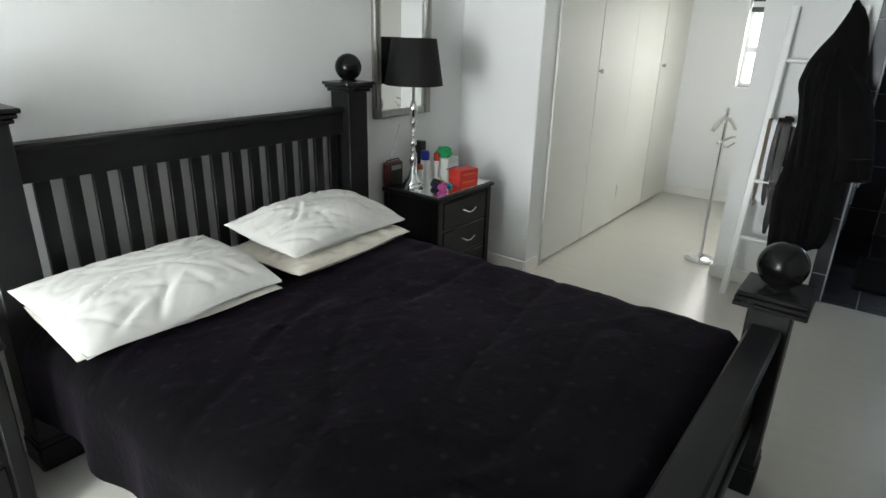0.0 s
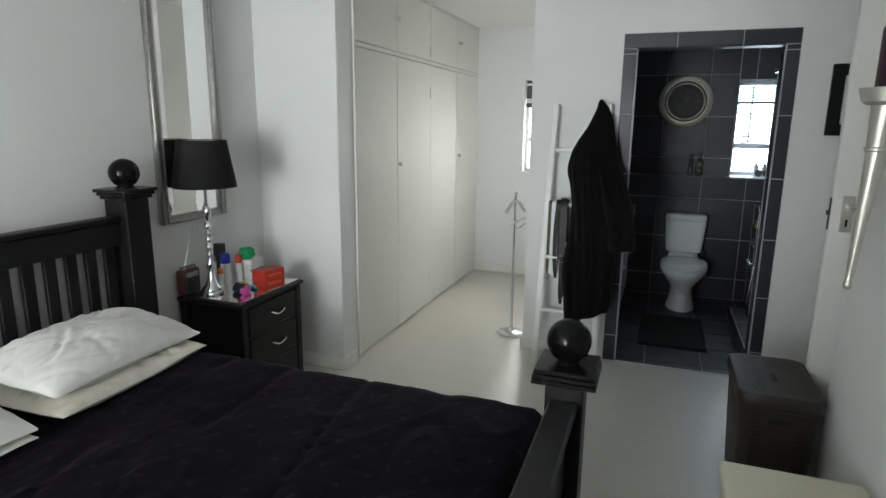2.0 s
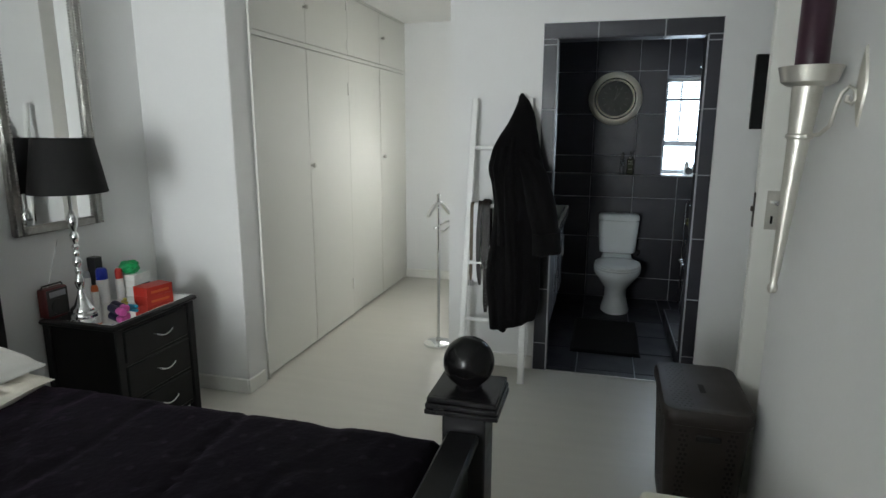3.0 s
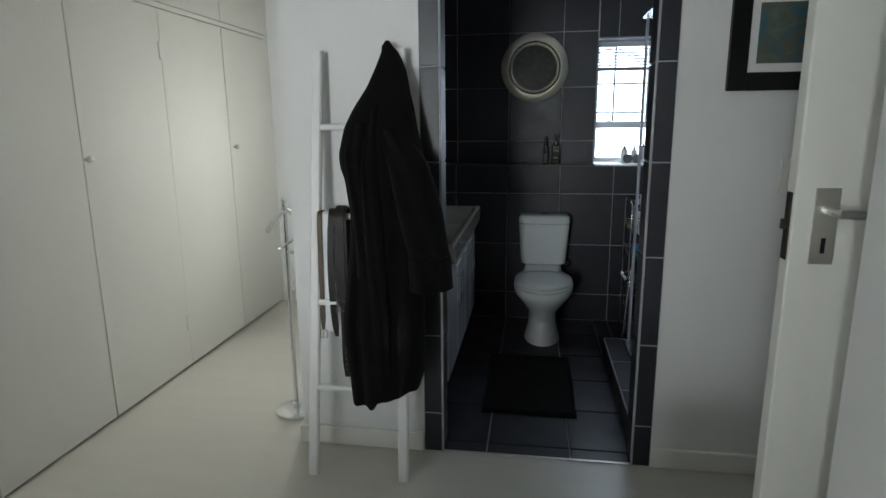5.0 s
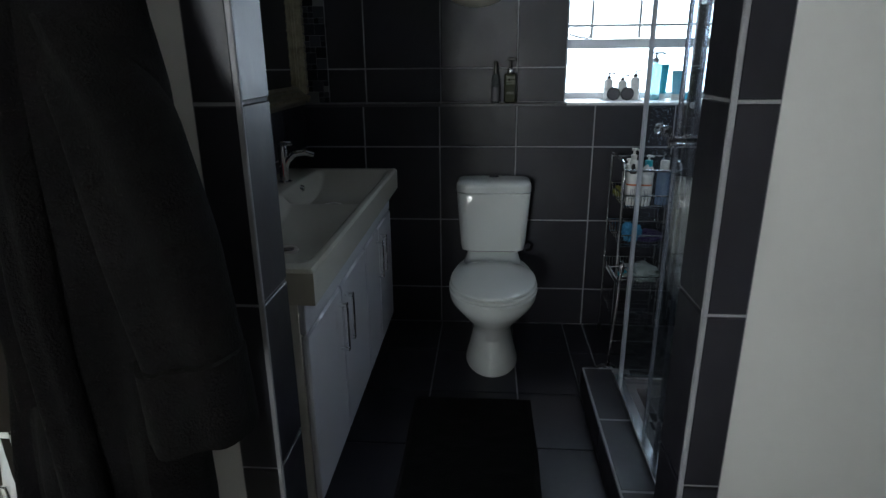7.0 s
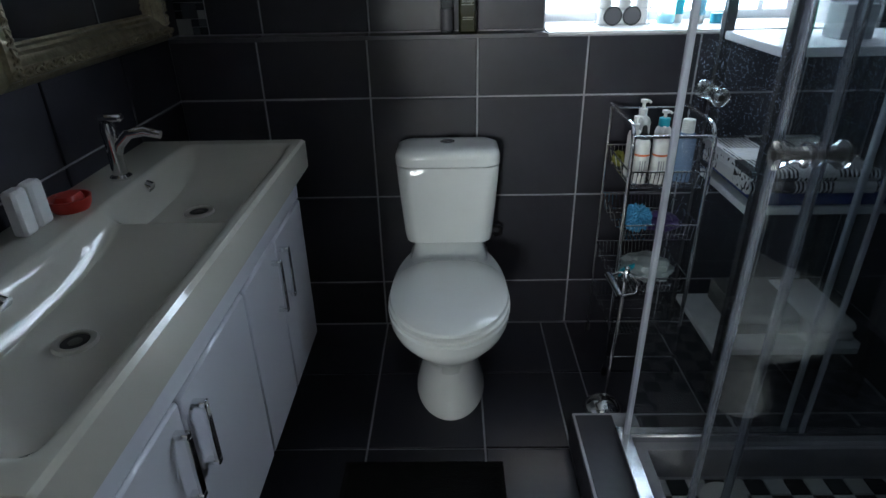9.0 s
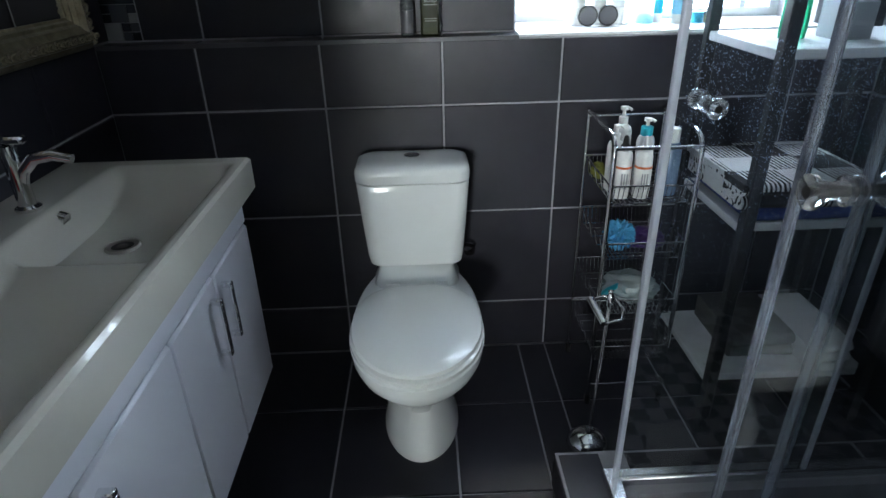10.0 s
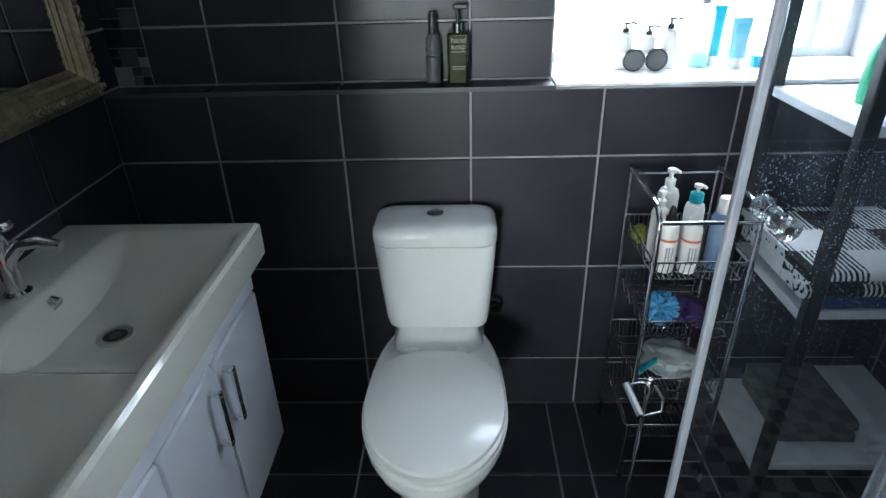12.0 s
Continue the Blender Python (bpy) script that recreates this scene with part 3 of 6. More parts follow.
part("bulb", lathe(bmesh.new(), [(0.013, 1.30), (0.014, 1.315), (0.028, 1.35), (0.030, 1.37), (0.022, 1.39), (0, 1.398)], lx, ly, 20), SHADE_IN, lamp, "white bulb")

# ---- wall mirror above the nightstand ----
wm = thing("wall_mirror", "tall wall mirror in a beaded pewter-grey frame", "mirror", (-0.91, 2.435, 1.03))
my0, my1, mz0, mz1 = 2.205, 2.672, 1.03, 2.25
fw = 0.042
PEWTER = mat("pewter_frame", (0.34, 0.33, 0.31), 0.35, metal=0.85, vary=0.25, scale=40, bump=0.3, bump_scale=160)
part("backing", boxes((-0.923, -0.908, my0 + 0.02, my1 - 0.02, mz0 + 0.02, mz1 - 0.02)), BLACK_WOOD, wm)
part("mirror_glass", boxes((-0.9079, -0.9035, my0 + fw - 0.004, my1 - fw + 0.004, mz0 + fw - 0.004, mz1 - fw + 0.004)), MIRROR, wm, "silvered mirror glass")
for a in ((my0, my0 + fw, mz0, mz1), (my1 - fw, my1, mz0, mz1), (my0 + fw, my1 - fw, mz0, mz0 + fw), (my0 + fw, my1 - fw, mz1 - fw, mz1)):
    bm = bmesh.new()
    box(bm, -0.9235, -0.888, a[0], a[1], a[2], a[3], bevel=0.008)
    part("frame_rail", bm, PEWTER, wm)
bm = bmesh.new()
zz = mz0 + 0.01
beads = []
n = int((mz1 - mz0) / 0.0135)
for k in range(n):
    for yy in (my0 + 0.006, my1 - 0.006, my0 + fw - 0.006, my1 - fw + 0.006):
        bmesh.ops.create_icosphere(bm, subdivisions=1, radius=0.0062, matrix=Matrix.Translation((-0.886, yy, mz0 + 0.008 + k * 0.0135)))
tagged(part("beading", bm, PEWTER, wm, "rows of small beads"), kind="stuff")

# ---- ladder ----
ladder = thing("ladder_rack", "white painted wooden ladder rack leaning on the wall", "ladder", (0.94, 3.7, 0))


def lad(x, z, off=0.0):
    """Front-face point of the ladder at height z."""
    return Vector((x, 3.597 + (3.785 - 3.597) * z / 1.67 - off, z))


for xa, xb in ((0.752, 0.790), (1.128, 1.115)):
    p0, p1 = lad(xa, 0.0), lad(xb, 1.675)
    rings = []
    for p, w in ((p0, 0.021), (p1, 0.019)):
        d = 0.014
        ring = []
        for sx, sy in ((-1, -0.5), (-0.7, -1), (0.7, -1), (1, -0.5), (1, 0.5), (0.7, 1), (-0.7, 1), (-1, 0.5)):
            ring.append(p + Vector((sx * w, sy * d, 0)))
        rings.append(ring)
    part("rail", loft(bmesh.new(), rings), WHITE_PAINT, ladder)
for z in (0.364, 0.71, 1.05, 1.39):
    part("rung", tube(bmesh.new(), [lad(0.775, z), lad(1.115, z)], 0.0125, 12), WHITE_PAINT, ladder)

# ---- robe ----
ROBE = [(1.704, 1.074, 1.084, 3.798, 0.004), (1.690, 1.060, 1.092, 3.795, 0.015), (1.66, 1.062, 1.120, 3.785, 0.035), (1.60, 1.038, 1.152, 3.770, 0.05), (1.538, 1.010, 1.168, 3.752, 0.06), (1.458, 0.957, 1.186, 3.735, 0.075),
        (1.392, 0.926, 1.198, 3.72, 0.085), (1.29, 0.906, 1.222, 3.705, 0.092), (1.24, 0.912, 1.226, 3.70, 0.092), (1.203, 0.928, 1.226, 3.695, 0.092), (1.078, 0.948, 1.226, 3.685, 0.092), (0.949, 0.942, 1.226, 3.672, 0.095),
        (0.777, 0.924, 1.228, 3.66, 0.10), (0.639, 0.915, 1.234, 3.65, 0.10), (0.476, 0.930, 1.226, 3.64, 0.10), (0.400, 0.938, 1.215, 3.635, 0.095), (0.358, 0.945, 1.205, 3.63, 0.09)]


def robe():
    bm = bmesh.new()
    n = 72
    rings = []
    zs = np.linspace(ROBE[0][0], ROBE[-1][0], 64)
    tab = np.array(ROBE)[::-1]
    for z in zs:
        x0, x1, yc, d = (np.interp(z, tab[:, 0], tab[:, c]) for c in (1, 2, 3, 4))
        cx, w, yc = (x0 + x1) / 2 - 0.012, (x1 - x0) / 2, yc - 0.022
        ring = []
        low = min(1.0, max(0.0, (1.45 - z) / 0.9))
        for k in range(n):
            a = 2 * math.pi * k / n
            ca, sa = math.cos(a), math.sin(a)
            fold = 1 + low * (0.20 * math.sin(a * 7 + 0.9 * math.sin(z * 3.0)) + 0.10 * math.sin(a * 13 + z * 2.1)) * (abs(sa) ** 0.7)
            px = cx + w * math.copysign(abs(ca) ** 0.85, ca)
            py = yc + d * 0.8 * math.copysign(abs(sa) ** 0.8, sa) * fold
            py = min(py, 3.826)
            tail = min(1.0, max(0.0, (0.46 - z) / 0.125))
            step = -0.03 + 0.045 * min(1.0, max(0.0, (px - 1.03) / 0.02)) + 0.04 * min(1.0, max(0.0, (px - 1.13) / 0.02))
            hem = tail * (step + 0.004 * math.sin(px * 40))
            px += 0.006 * noise.noise(Vector((px * 9, z * 5, a)))
            ring.append((px, py, z + hem))
        rings.append(ring)
    loft(bm, rings)
    return bm


rb_ = thing("bathrobe", "black hooded terry bathrobe hanging on the ladder rack", "bathrobe", (1.07, 3.68, 0.28))
part("robe_body", robe(), BLACK_FABRIC, rb_)


def limb(pts, n=40, folds=5):
    """A limp cloth tube through (x, y, z, half width, half depth)."""
    tab = np.array(pts)
    bm = bmesh.new()
    rings = []
    for t in np.linspace(0, len(pts) - 1, 30):
        i = min(int(t), len(pts) - 2)
        f = t - i
        x, y, z, w, d = tab[i] * (1 - f) + tab[i + 1] * f
        x, y = x - 0.012, y - 0.022
        rings.append([(x + w * math.cos(a), y + d * math.sin(a) * (1 + 0.15 * math.sin(a * folds + z * 6)), z + 0.01 * math.cos(a)) for a in (2 * math.pi * k / n for k in range(n))])
    return loft(bm, rings)


sleeve = part("sleeve", limb([(1.10, 3.70, 1.38, 0.05, 0.06), (1.175, 3.665, 1.25, 0.075, 0.065), (1.225, 3.625, 1.08, 0.082, 0.06), (1.262, 3.60, 0.92, 0.074, 0.055), (1.268, 3.59, 0.84, 0.072, 0.055)]), BLACK_FABRIC, rb_)
part("cuff", limb([(1.262, 3.592, 0.93, 0.078, 0.062), (1.270, 3.588, 0.81, 0.079, 0.064)]), BLACK_FABRIC, sleeve, "turned-back black cuff")
part("sleeve", limb([(1.0, 3.71, 1.40, 0.05, 0.06), (0.985, 3.68, 1.29, 0.052, 0.06), (1.0, 3.655, 1.16, 0.045, 0.05), (1.025, 3.62, 1.0, 0.045, 0.045), (1.03, 3.61, 0.85, 0.045, 0.045)]), BLACK_FABRIC, rb_)
part("lapel", limb([(1.05, 3.70, 1.46, 0.03, 0.03), (1.04, 3.63, 1.25, 0.035, 0.03), (1.06, 3.585, 1.0, 0.035, 0.025), (1.08, 3.57, 0.7, 0.035, 0.025), (1.08, 3.565, 0.42, 0.035, 0.025)]), BLACK_FABRIC, rb_)

# ---- door leaf in the passage ----
LX, LY = 2.110, 2.735
leaf = thing("door_1", "open cream painted passage door with lever lock", "door", (2.52, 2.755, 0))
tagged(leaf, kind=S)
part("door_panel", boxes((LX, LX + 0.81, LY, LY + 0.04, 0.006, 2.035), bevel=0.003), CREAM, leaf)
part("latch_plate", boxes((LX - 0.003, LX + 0.001, LY + 0.009, LY + 0.031, 1.135, 1.268), bevel=0.001), mat("dark_bronze", (0.08, 0.07, 0.06), 0.4, metal=0.8), leaf, "dark metal latch plate")
part("latch_bolt", boxes((LX - 0.012, LX - 0.002, LY + 0.013, LY + 0.027, 1.195, 1.215), bevel=0.002), MATS["dark_bronze"], leaf)
lp = part("lock_plate", boxes((LX + 0.036, LX + 0.080, LY - 0.003, LY + 0.001, 1.130, 1.278), bevel=0.001), SATIN, leaf, "satin metal lock plate with a keyhole")
part("keyhole", boxes((LX + 0.054, LX + 0.062, LY - 0.0045, LY - 0.0025, 1.152, 1.182)), BLACK_WOOD, lp)
part("handle", tube(bmesh.new(), [(LX + 0.058, LY, 1.235), (LX + 0.058, LY - 0.035, 1.235), (LX + 0.063, LY - 0.047, 1.235), (LX + 0.085, LY - 0.05, 1.234), (LX + 0.105, LY - 0.048, 1.232)], [0.009, 0.009, 0.010, 0.010, 0.008], 12), CHROME, lp, "lever handle")

# ---- bathroom: vanity ----
van = thing("vanity_unit", "white vanity cabinet with double basin top", "vanity", (1.04, 4.77, 0))
vx0, vx1, vy0, vy1, vt = 0.795, 1.272, 4.09, 5.385, 0.865
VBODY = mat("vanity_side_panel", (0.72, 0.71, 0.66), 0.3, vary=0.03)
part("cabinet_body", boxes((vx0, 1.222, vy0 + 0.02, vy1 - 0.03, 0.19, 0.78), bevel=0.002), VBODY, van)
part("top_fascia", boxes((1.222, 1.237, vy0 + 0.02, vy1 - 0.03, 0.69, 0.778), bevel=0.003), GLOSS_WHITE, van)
ds = (4.11, 4.447, 4.80, 5.06, 5.355)
for i in range(4):
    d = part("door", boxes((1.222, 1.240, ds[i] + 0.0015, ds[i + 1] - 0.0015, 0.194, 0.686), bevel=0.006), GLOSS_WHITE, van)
    hy = {0: 4.408, 1: 4.487, 2: 5.015, 3: 5.095}[i]
    hb = bmesh.new()
    for z in (0.497, 0.637):
        box(hb, 1.238, 1.266, hy - 0.008, hy + 0.008, z, z + 0.012, bevel=0.002)
    box(hb, 1.257, 1.266, hy - 0.008, hy + 0.008, 0.509, 0.637, bevel=0.002)
    part("handle", hb, CHROME, d, "square chrome bow handle")


def basin_top():
    """A ceramic slab with two sunk troughs: a height field with a skirt."""
    nx, ny = 64, 180
    bm = bmesh.new()
    xa, xb = vx0 + 0.135, vx1 - 0.026
    bowls = ((vy0 + 0.055, 4.48, 4.855), (4.855, 5.03, vy1 - 0.05))

    def depth(x, y):
        """Two bowls that fall to their drains and meet in a low crest."""
        if not xa < x < xb:
            return 0.0
        ex = min((x - xa) / 0.045, (xb - x) / 0.028, 1.0)
        for k, (a, dr_y, b) in enumerate(bowls):
            if a <= y <= b:
                t = (y - a) / (dr_y - a) if y < dr_y else (b - y) / (b - dr_y)
                t = min(1.0, t * 1.25)
                fall = (1 - (1 - t) ** 2.4)
                crest = 0.032 if (y > dr_y) == (k == 0) else 0.0
                return ex * ex * (3 - 2 * ex) * (crest + (0.084 - crest) * fall)
        return 0.0
    grid = []
    for i in range(nx + 1):
        x = vx0 + (vx1 - vx0) * i / nx
        row = []
        for j in range(ny + 1):
            y = vy0 + (vy1 - vy0) * j / ny
            edge = min(x - vx0 + 0.02, vx1 - x, y - vy0, vy1 - y)
            z = vt - depth(x, y) - (0.008 * max(0.0, 1 - edge / 0.010) ** 2 if edge < 0.010 else 0)
            row.append(bm.verts.new((x, y, z)))
        grid.append(row)
    for a, b in zip(grid, grid[1:]):
        for j in range(ny):
            bm.faces.new((a[j], a[j + 1], b[j + 1], b[j]))
    border = [grid[0][j] for j in range(ny + 1)] + [grid[i][ny] for i in range(1, nx + 1)] + [grid[nx][j] for j in range(ny - 1, -1, -1)] + [grid[i][0] for i in range(nx - 1, 0, -1)]
    low = [bm.verts.new((v.co.x, v.co.y, 0.778)) for v in border]
    m = len(border)
    for k in range(m):
        bm.faces.new((border[k], border[(k + 1) % m], low[(k + 1) % m], low[k]))
    bm.faces.new(low)
    return bm


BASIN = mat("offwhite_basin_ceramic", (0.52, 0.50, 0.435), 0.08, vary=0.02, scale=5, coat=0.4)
FACE_METAL = mat("tarnished_plug", (0.16, 0.15, 0.14), 0.4, metal=0.7, vary=0.2)
DRAIN_DARK = mat("dark_drain_and_pin", (0.02, 0.02, 0.02), 0.3, vary=0.2)
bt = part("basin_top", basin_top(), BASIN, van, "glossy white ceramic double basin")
for dy in (4.48, 5.03):
    dr = part("drain", lathe(bmesh.new(), [(0.023, 0.7815), (0.024, 0.7860), (0.034, 0.7870), (0.037, 0.7810)], 1.074, dy, 28), SATIN, bt, "metal drain ring")
    # Near-black disc closes the ring, standing in for shade down the drain.
    part("drain_well", lathe(bmesh.new(), [(0, 0.7835), (0.0235, 0.7835), (0.0235, 0.7815)], 1.074, dy, 24), DRAIN_DARK, dr, "near-black disc for the shaded drain opening")
    part("drain_plug", lathe(bmesh.new(), [(0.011, 0.7835), (0.0115, 0.7845), (0.008, 0.7855), (0, 0.7858)], 1.074, dy, 24), FACE_METAL, dr)
    part("overflow_ring", tube(bmesh.new(), [(0.938, dy + 0.035, 0.842), (0.953, dy + 0.035, 0.836)], 0.015, 18), CHROME, bt, "chrome overflow ring")


def mixer(y):
    t = thing("basin_mixer", "chrome basin mixer tap on the vanity top", "tap", (0.885, y, vt))
    part("body", lathe(bmesh.new(), [(0.026, vt), (0.026, vt + 0.006), (0.018, vt + 0.012), (0.017, vt + 0.10), (0.019, vt + 0.12), (0.016, vt + 0.14), (0, vt + 0.142)], 0.885, y, 22), CHROME, t)
    part("spout", tube(bmesh.new(), [(0.887, y, vt + 0.05), (0.90, y, vt + 0.085), (0.93, y, vt + 0.112), (0.97, y, vt + 0.118), (1.008, y, vt + 0.108)], [0.012, 0.013, 0.013, 0.012, 0.010], 14), CHROME, t)
    hd = bmesh.new()
    box(hd, 0.868, 0.925, y - 0.014, y + 0.014, vt + 0.143, vt + 0.160, bevel=0.005)
    part("lever", hd, CHROME, t)
    return t


mixer(5.06)
mixer(4.46)

# ---- toilet ----
wc = thing("toilet", "white close-coupled ceramic toilet with the lid closed", "toilet", (1.69, 5.35, 0))
tx = 1.695


def rounded_rect(cx, cy, w, d, r, z, n=8):
    pts = []
    for sx, sy, a0 in ((1, 1, 0), (-1, 1, 90), (-1, -1, 180), (1, -1, 270)):
        for i in range(n + 1):
            a = radians(a0 + 90 * i / n)
            pts.append((cx + sx * (w - r) + r * math.cos(a), cy + sy * (d - r) + r * math.sin(a), z))
    return pts


cist = []
for z, w, d in ((0.432, 0.120, 0.058), (0.436, 0.136, 0.072), (0.448, 0.148, 0.082), (0.48, 0.153, 0.086), (0.60, 0.162, 0.090), (0.722, 0.1695, 0.094), (0.726, 0.168, 0.093)):
    cist.append(rounded_rect(tx, 5.68 - d, w, d, min(0.045, d * 0.7), z))
part("cistern", loft(bmesh.new(), cist), CERAMIC, wc)
lid = []
for z, w, d in ((0.7265, 0.160, 0.085), (0.7300, 0.160, 0.085), (0.7302, 0.168, 0.093), (0.733, 0.1715, 0.096), (0.755, 0.172, 0.097), (0.768, 0.170, 0.095), (0.777, 0.164, 0.088), (0.783, 0.148, 0.070), (0.785, 0.09, 0.04)):
    lid.append(rounded_rect(tx, 5.680 - 0.097, w, d, min(0.05, d * 0.6), z))
clid = part("cistern_lid", loft(bmesh.new(), lid), CERAMIC, wc)
part("flush_button", lathe(bmesh.new(), [(0.024, 0.783), (0.024, 0.789), (0.020, 0.791), (0, 0.7915)], tx + 0.0, 5.59, 28), CHROME, clid, "round chrome flush button")


def oval(cy, w, f, b, z, n=48, back_pow=2.6):
    """An egg: half width w, f ahead (towards -y), b behind."""
    pts = []
    for k in range(n):
        a = 2 * math.pi * k / n
        s, c = math.sin(a), math.cos(a)
        if s < 0:
            pts.append((tx + w * c, cy + f * s, z))
        else:
            pts.append((tx + w * math.copysign(abs(c) ** (2 / back_pow), c), cy + b * abs(s) ** (2 / back_pow), z))
    return pts


pan = [oval(5.33, 0.118, 0.205, 0.22, 0.0), oval(5.33, 0.116, 0.203, 0.22, 0.02), oval(5.34, 0.098, 0.175, 0.22, 0.08), oval(5.34, 0.090, 0.16, 0.23, 0.14), oval(5.33, 0.097, 0.185, 0.25, 0.20),
       oval(5.30, 0.130, 0.22, 0.29, 0.25), oval(5.27, 0.160, 0.245, 0.34, 0.30), oval(5.25, 0.182, 0.255, 0.38, 0.335), oval(5.25, 0.189, 0.258, 0.40, 0.355), oval(5.25, 0.190, 0.258, 0.41, 0.378),
       oval(5.25, 0.184, 0.252, 0.405, 0.384)]
part("pan", loft(bmesh.new(), pan), CERAMIC, wc)
part("cistern_bridge", loft(bmesh.new(), [rounded_rect(tx, 5.575, 0.14, 0.10, 0.05, 0.375), rounded_rect(tx, 5.58, 0.125, 0.09, 0.05, 0.41), rounded_rect(tx, 5.60, 0.118, 0.07, 0.05, 0.434)]), CERAMIC, wc)
SEAT = mat("white_plastic_seat", (0.78, 0.80, 0.78), 0.12, vary=0.02, coat=0.2)
seat = [oval(5.24, 0.180, 0.240, 0.20, 0.385), oval(5.24, 0.187, 0.247, 0.205, 0.389), oval(5.24, 0.187, 0.247, 0.205, 0.399), oval(5.24, 0.183, 0.243, 0.203, 0.402)]
part("seat", loft(bmesh.new(), seat), SEAT, wc)
lidr = [oval(5.245, 0.179, 0.238, 0.20, 0.4035), oval(5.245, 0.184, 0.243, 0.203, 0.408), oval(5.245, 0.181, 0.240, 0.201, 0.417), oval(5.245, 0.165, 0.222, 0.185, 0.4235), oval(5.245, 0.11, 0.15, 0.12, 0.428), oval(5.245, 0.03, 0.04, 0.03, 0.430)]
part("lid", loft(bmesh.new(), lidr), SEAT, wc)
for dx in (-0.075, 0.075):
    part("hinge", tube(bmesh.new(), [(tx + dx - 0.02, 5.462, 0.402), (tx + dx + 0.02, 5.462, 0.402)], 0.011, 12), SEAT, wc)
for dx in (-1, 1):
    part("fixing_bolt", tube(bmesh.new(), [(tx + dx * 0.094, 5.33, 0.055), (tx + dx * 0.104, 5.33, 0.055)], 0.009, 12), CHROME, wc, "small fixing bolt")
solid("water_hose", tube(bmesh.new(), [(1.86, 5.70, 0.40), (1.87, 5.66, 0.405), (1.885, 5.645, 0.42), (1.885, 5.64, 0.445), (1.865, 5.635, 0.455), (1.84, 5.62, 0.452)], 0.007, 8), BLACK_WOOD, "dark flexible water hose beside the toilet", "hose")

# ---- bath mat ----
bm = bmesh.new()
g = []
for i in range(29):
    row = []
    for j in range(41):
        x = 1.385 + 0.465 * i / 28
        y = 4.20 + 0.75 * j / 40
        e = min(i, 28 - i, j, 40 - j)
        row.append(bm.verts.new((x + 0.006 * noise.noise(Vector((x * 3, y * 3, 2))), y, (0.004 if e == 0 else 0.017) + 0.003 * noise.noise(Vector((x * 30, y * 30, 0))))))
    g.append(row)
for a, b in zip(g, g[1:]):
    for j in range(40):
        bm.faces.new((a[j], a[j + 1], b[j + 1], b[j]))
bmesh.ops.solidify(bm, geom=bm.faces[:], thickness=0.004)
solid("bath_mat", bm, MAT_CLOTH, "black rectangular bath mat on the tiled floor", "bath mat")

# ---- wall clock ----
ck = thing("wall_clock", "round brushed nickel wall clock with a dark face", "clock", (1.606, 5.77, 1.76))


def dial(bm, prof, cx, y, cz, seg=56, cap=True):
    """Turns (radius, distance out of the wall) pairs about an axis along -y."""
    rings = []
    for r, d in prof:
        rings.append([(cx + r * math.cos(2 * math.pi * k / seg), y - d, cz + r * math.sin(2 * math.pi * k / seg)) for k in range(seg)])
    return loft(bm, rings, cap)


R = 0.226
BEZEL = mat("brushed_nickel", (0.80, 0.75, 0.64), 0.34, metal=0.85, vary=0.04, scale=9, rough_vary=0.03)
part("bezel", dial(bmesh.new(), [(R - 0.012, 0), (R, 0.008), (R, 0.014), (R - 0.02, 0.030), (R - 0.046, 0.034), (R - 0.050, 0.030), (R - 0.051, 0.014)], 1.606, 5.774, 1.76, cap=False), BEZEL, ck, "brushed nickel bezel")
part("inner_ring", dial(bmesh.new(), [(R - 0.064, 0.012), (R - 0.064, 0.029), (R - 0.069, 0.034), (R - 0.077, 0.030), (R - 0.079, 0.012)], 1.606, 5.774, 1.76, cap=False), BEZEL, ck)
FACE = mat("aged_dark_dial", (0.030, 0.031, 0.026), 0.16, vary=0.4, scale=14)
face = part("face", dial(bmesh.new(), [(R - 0.03, 0.008), (R - 0.03, 0.0135), (0.01, 0.0135)], 1.606, 5.774, 1.76), FACE, ck, "dark aged dial")
INK = mat("dial_ink", (0.055, 0.055, 0.048), 0.6, vary=0.1)
for k in range(12):
    a = radians(90 - 30 * k)
    ca, sa = math.cos(a), math.sin(a)
    bmk = bmesh.new()
    box(bmk, -0.003, 0.003, -0.001, 0.001, -0.013, 0.013)
    bmesh.ops.transform(bmk, matrix=Matrix.Translation((1.606 + 0.10 * ca, 5.7590, 1.76 + 0.10 * sa)) @ Matrix.Rotation(a - math.pi / 2, 4, (0, -1, 0)), verts=bmk.verts[:])
    part("hour_mark", bmk, INK, face)
for ang, ln, w in ((80, 0.09, 0.004), (55, 0.06, 0.006)):
    a = radians(ang)
    bmk = bmesh.new()
    box(bmk, -w / 2, w / 2, -0.001, 0.001, -0.012, ln)
    bmesh.ops.transform(bmk, matrix=Matrix.Translation((1.606, 5.7565, 1.76)) @ Matrix.Rotation(a - math.pi / 2, 4, (0, -1, 0)), verts=bmk.verts[:])
    part("clock_hand", bmk, INK, face)

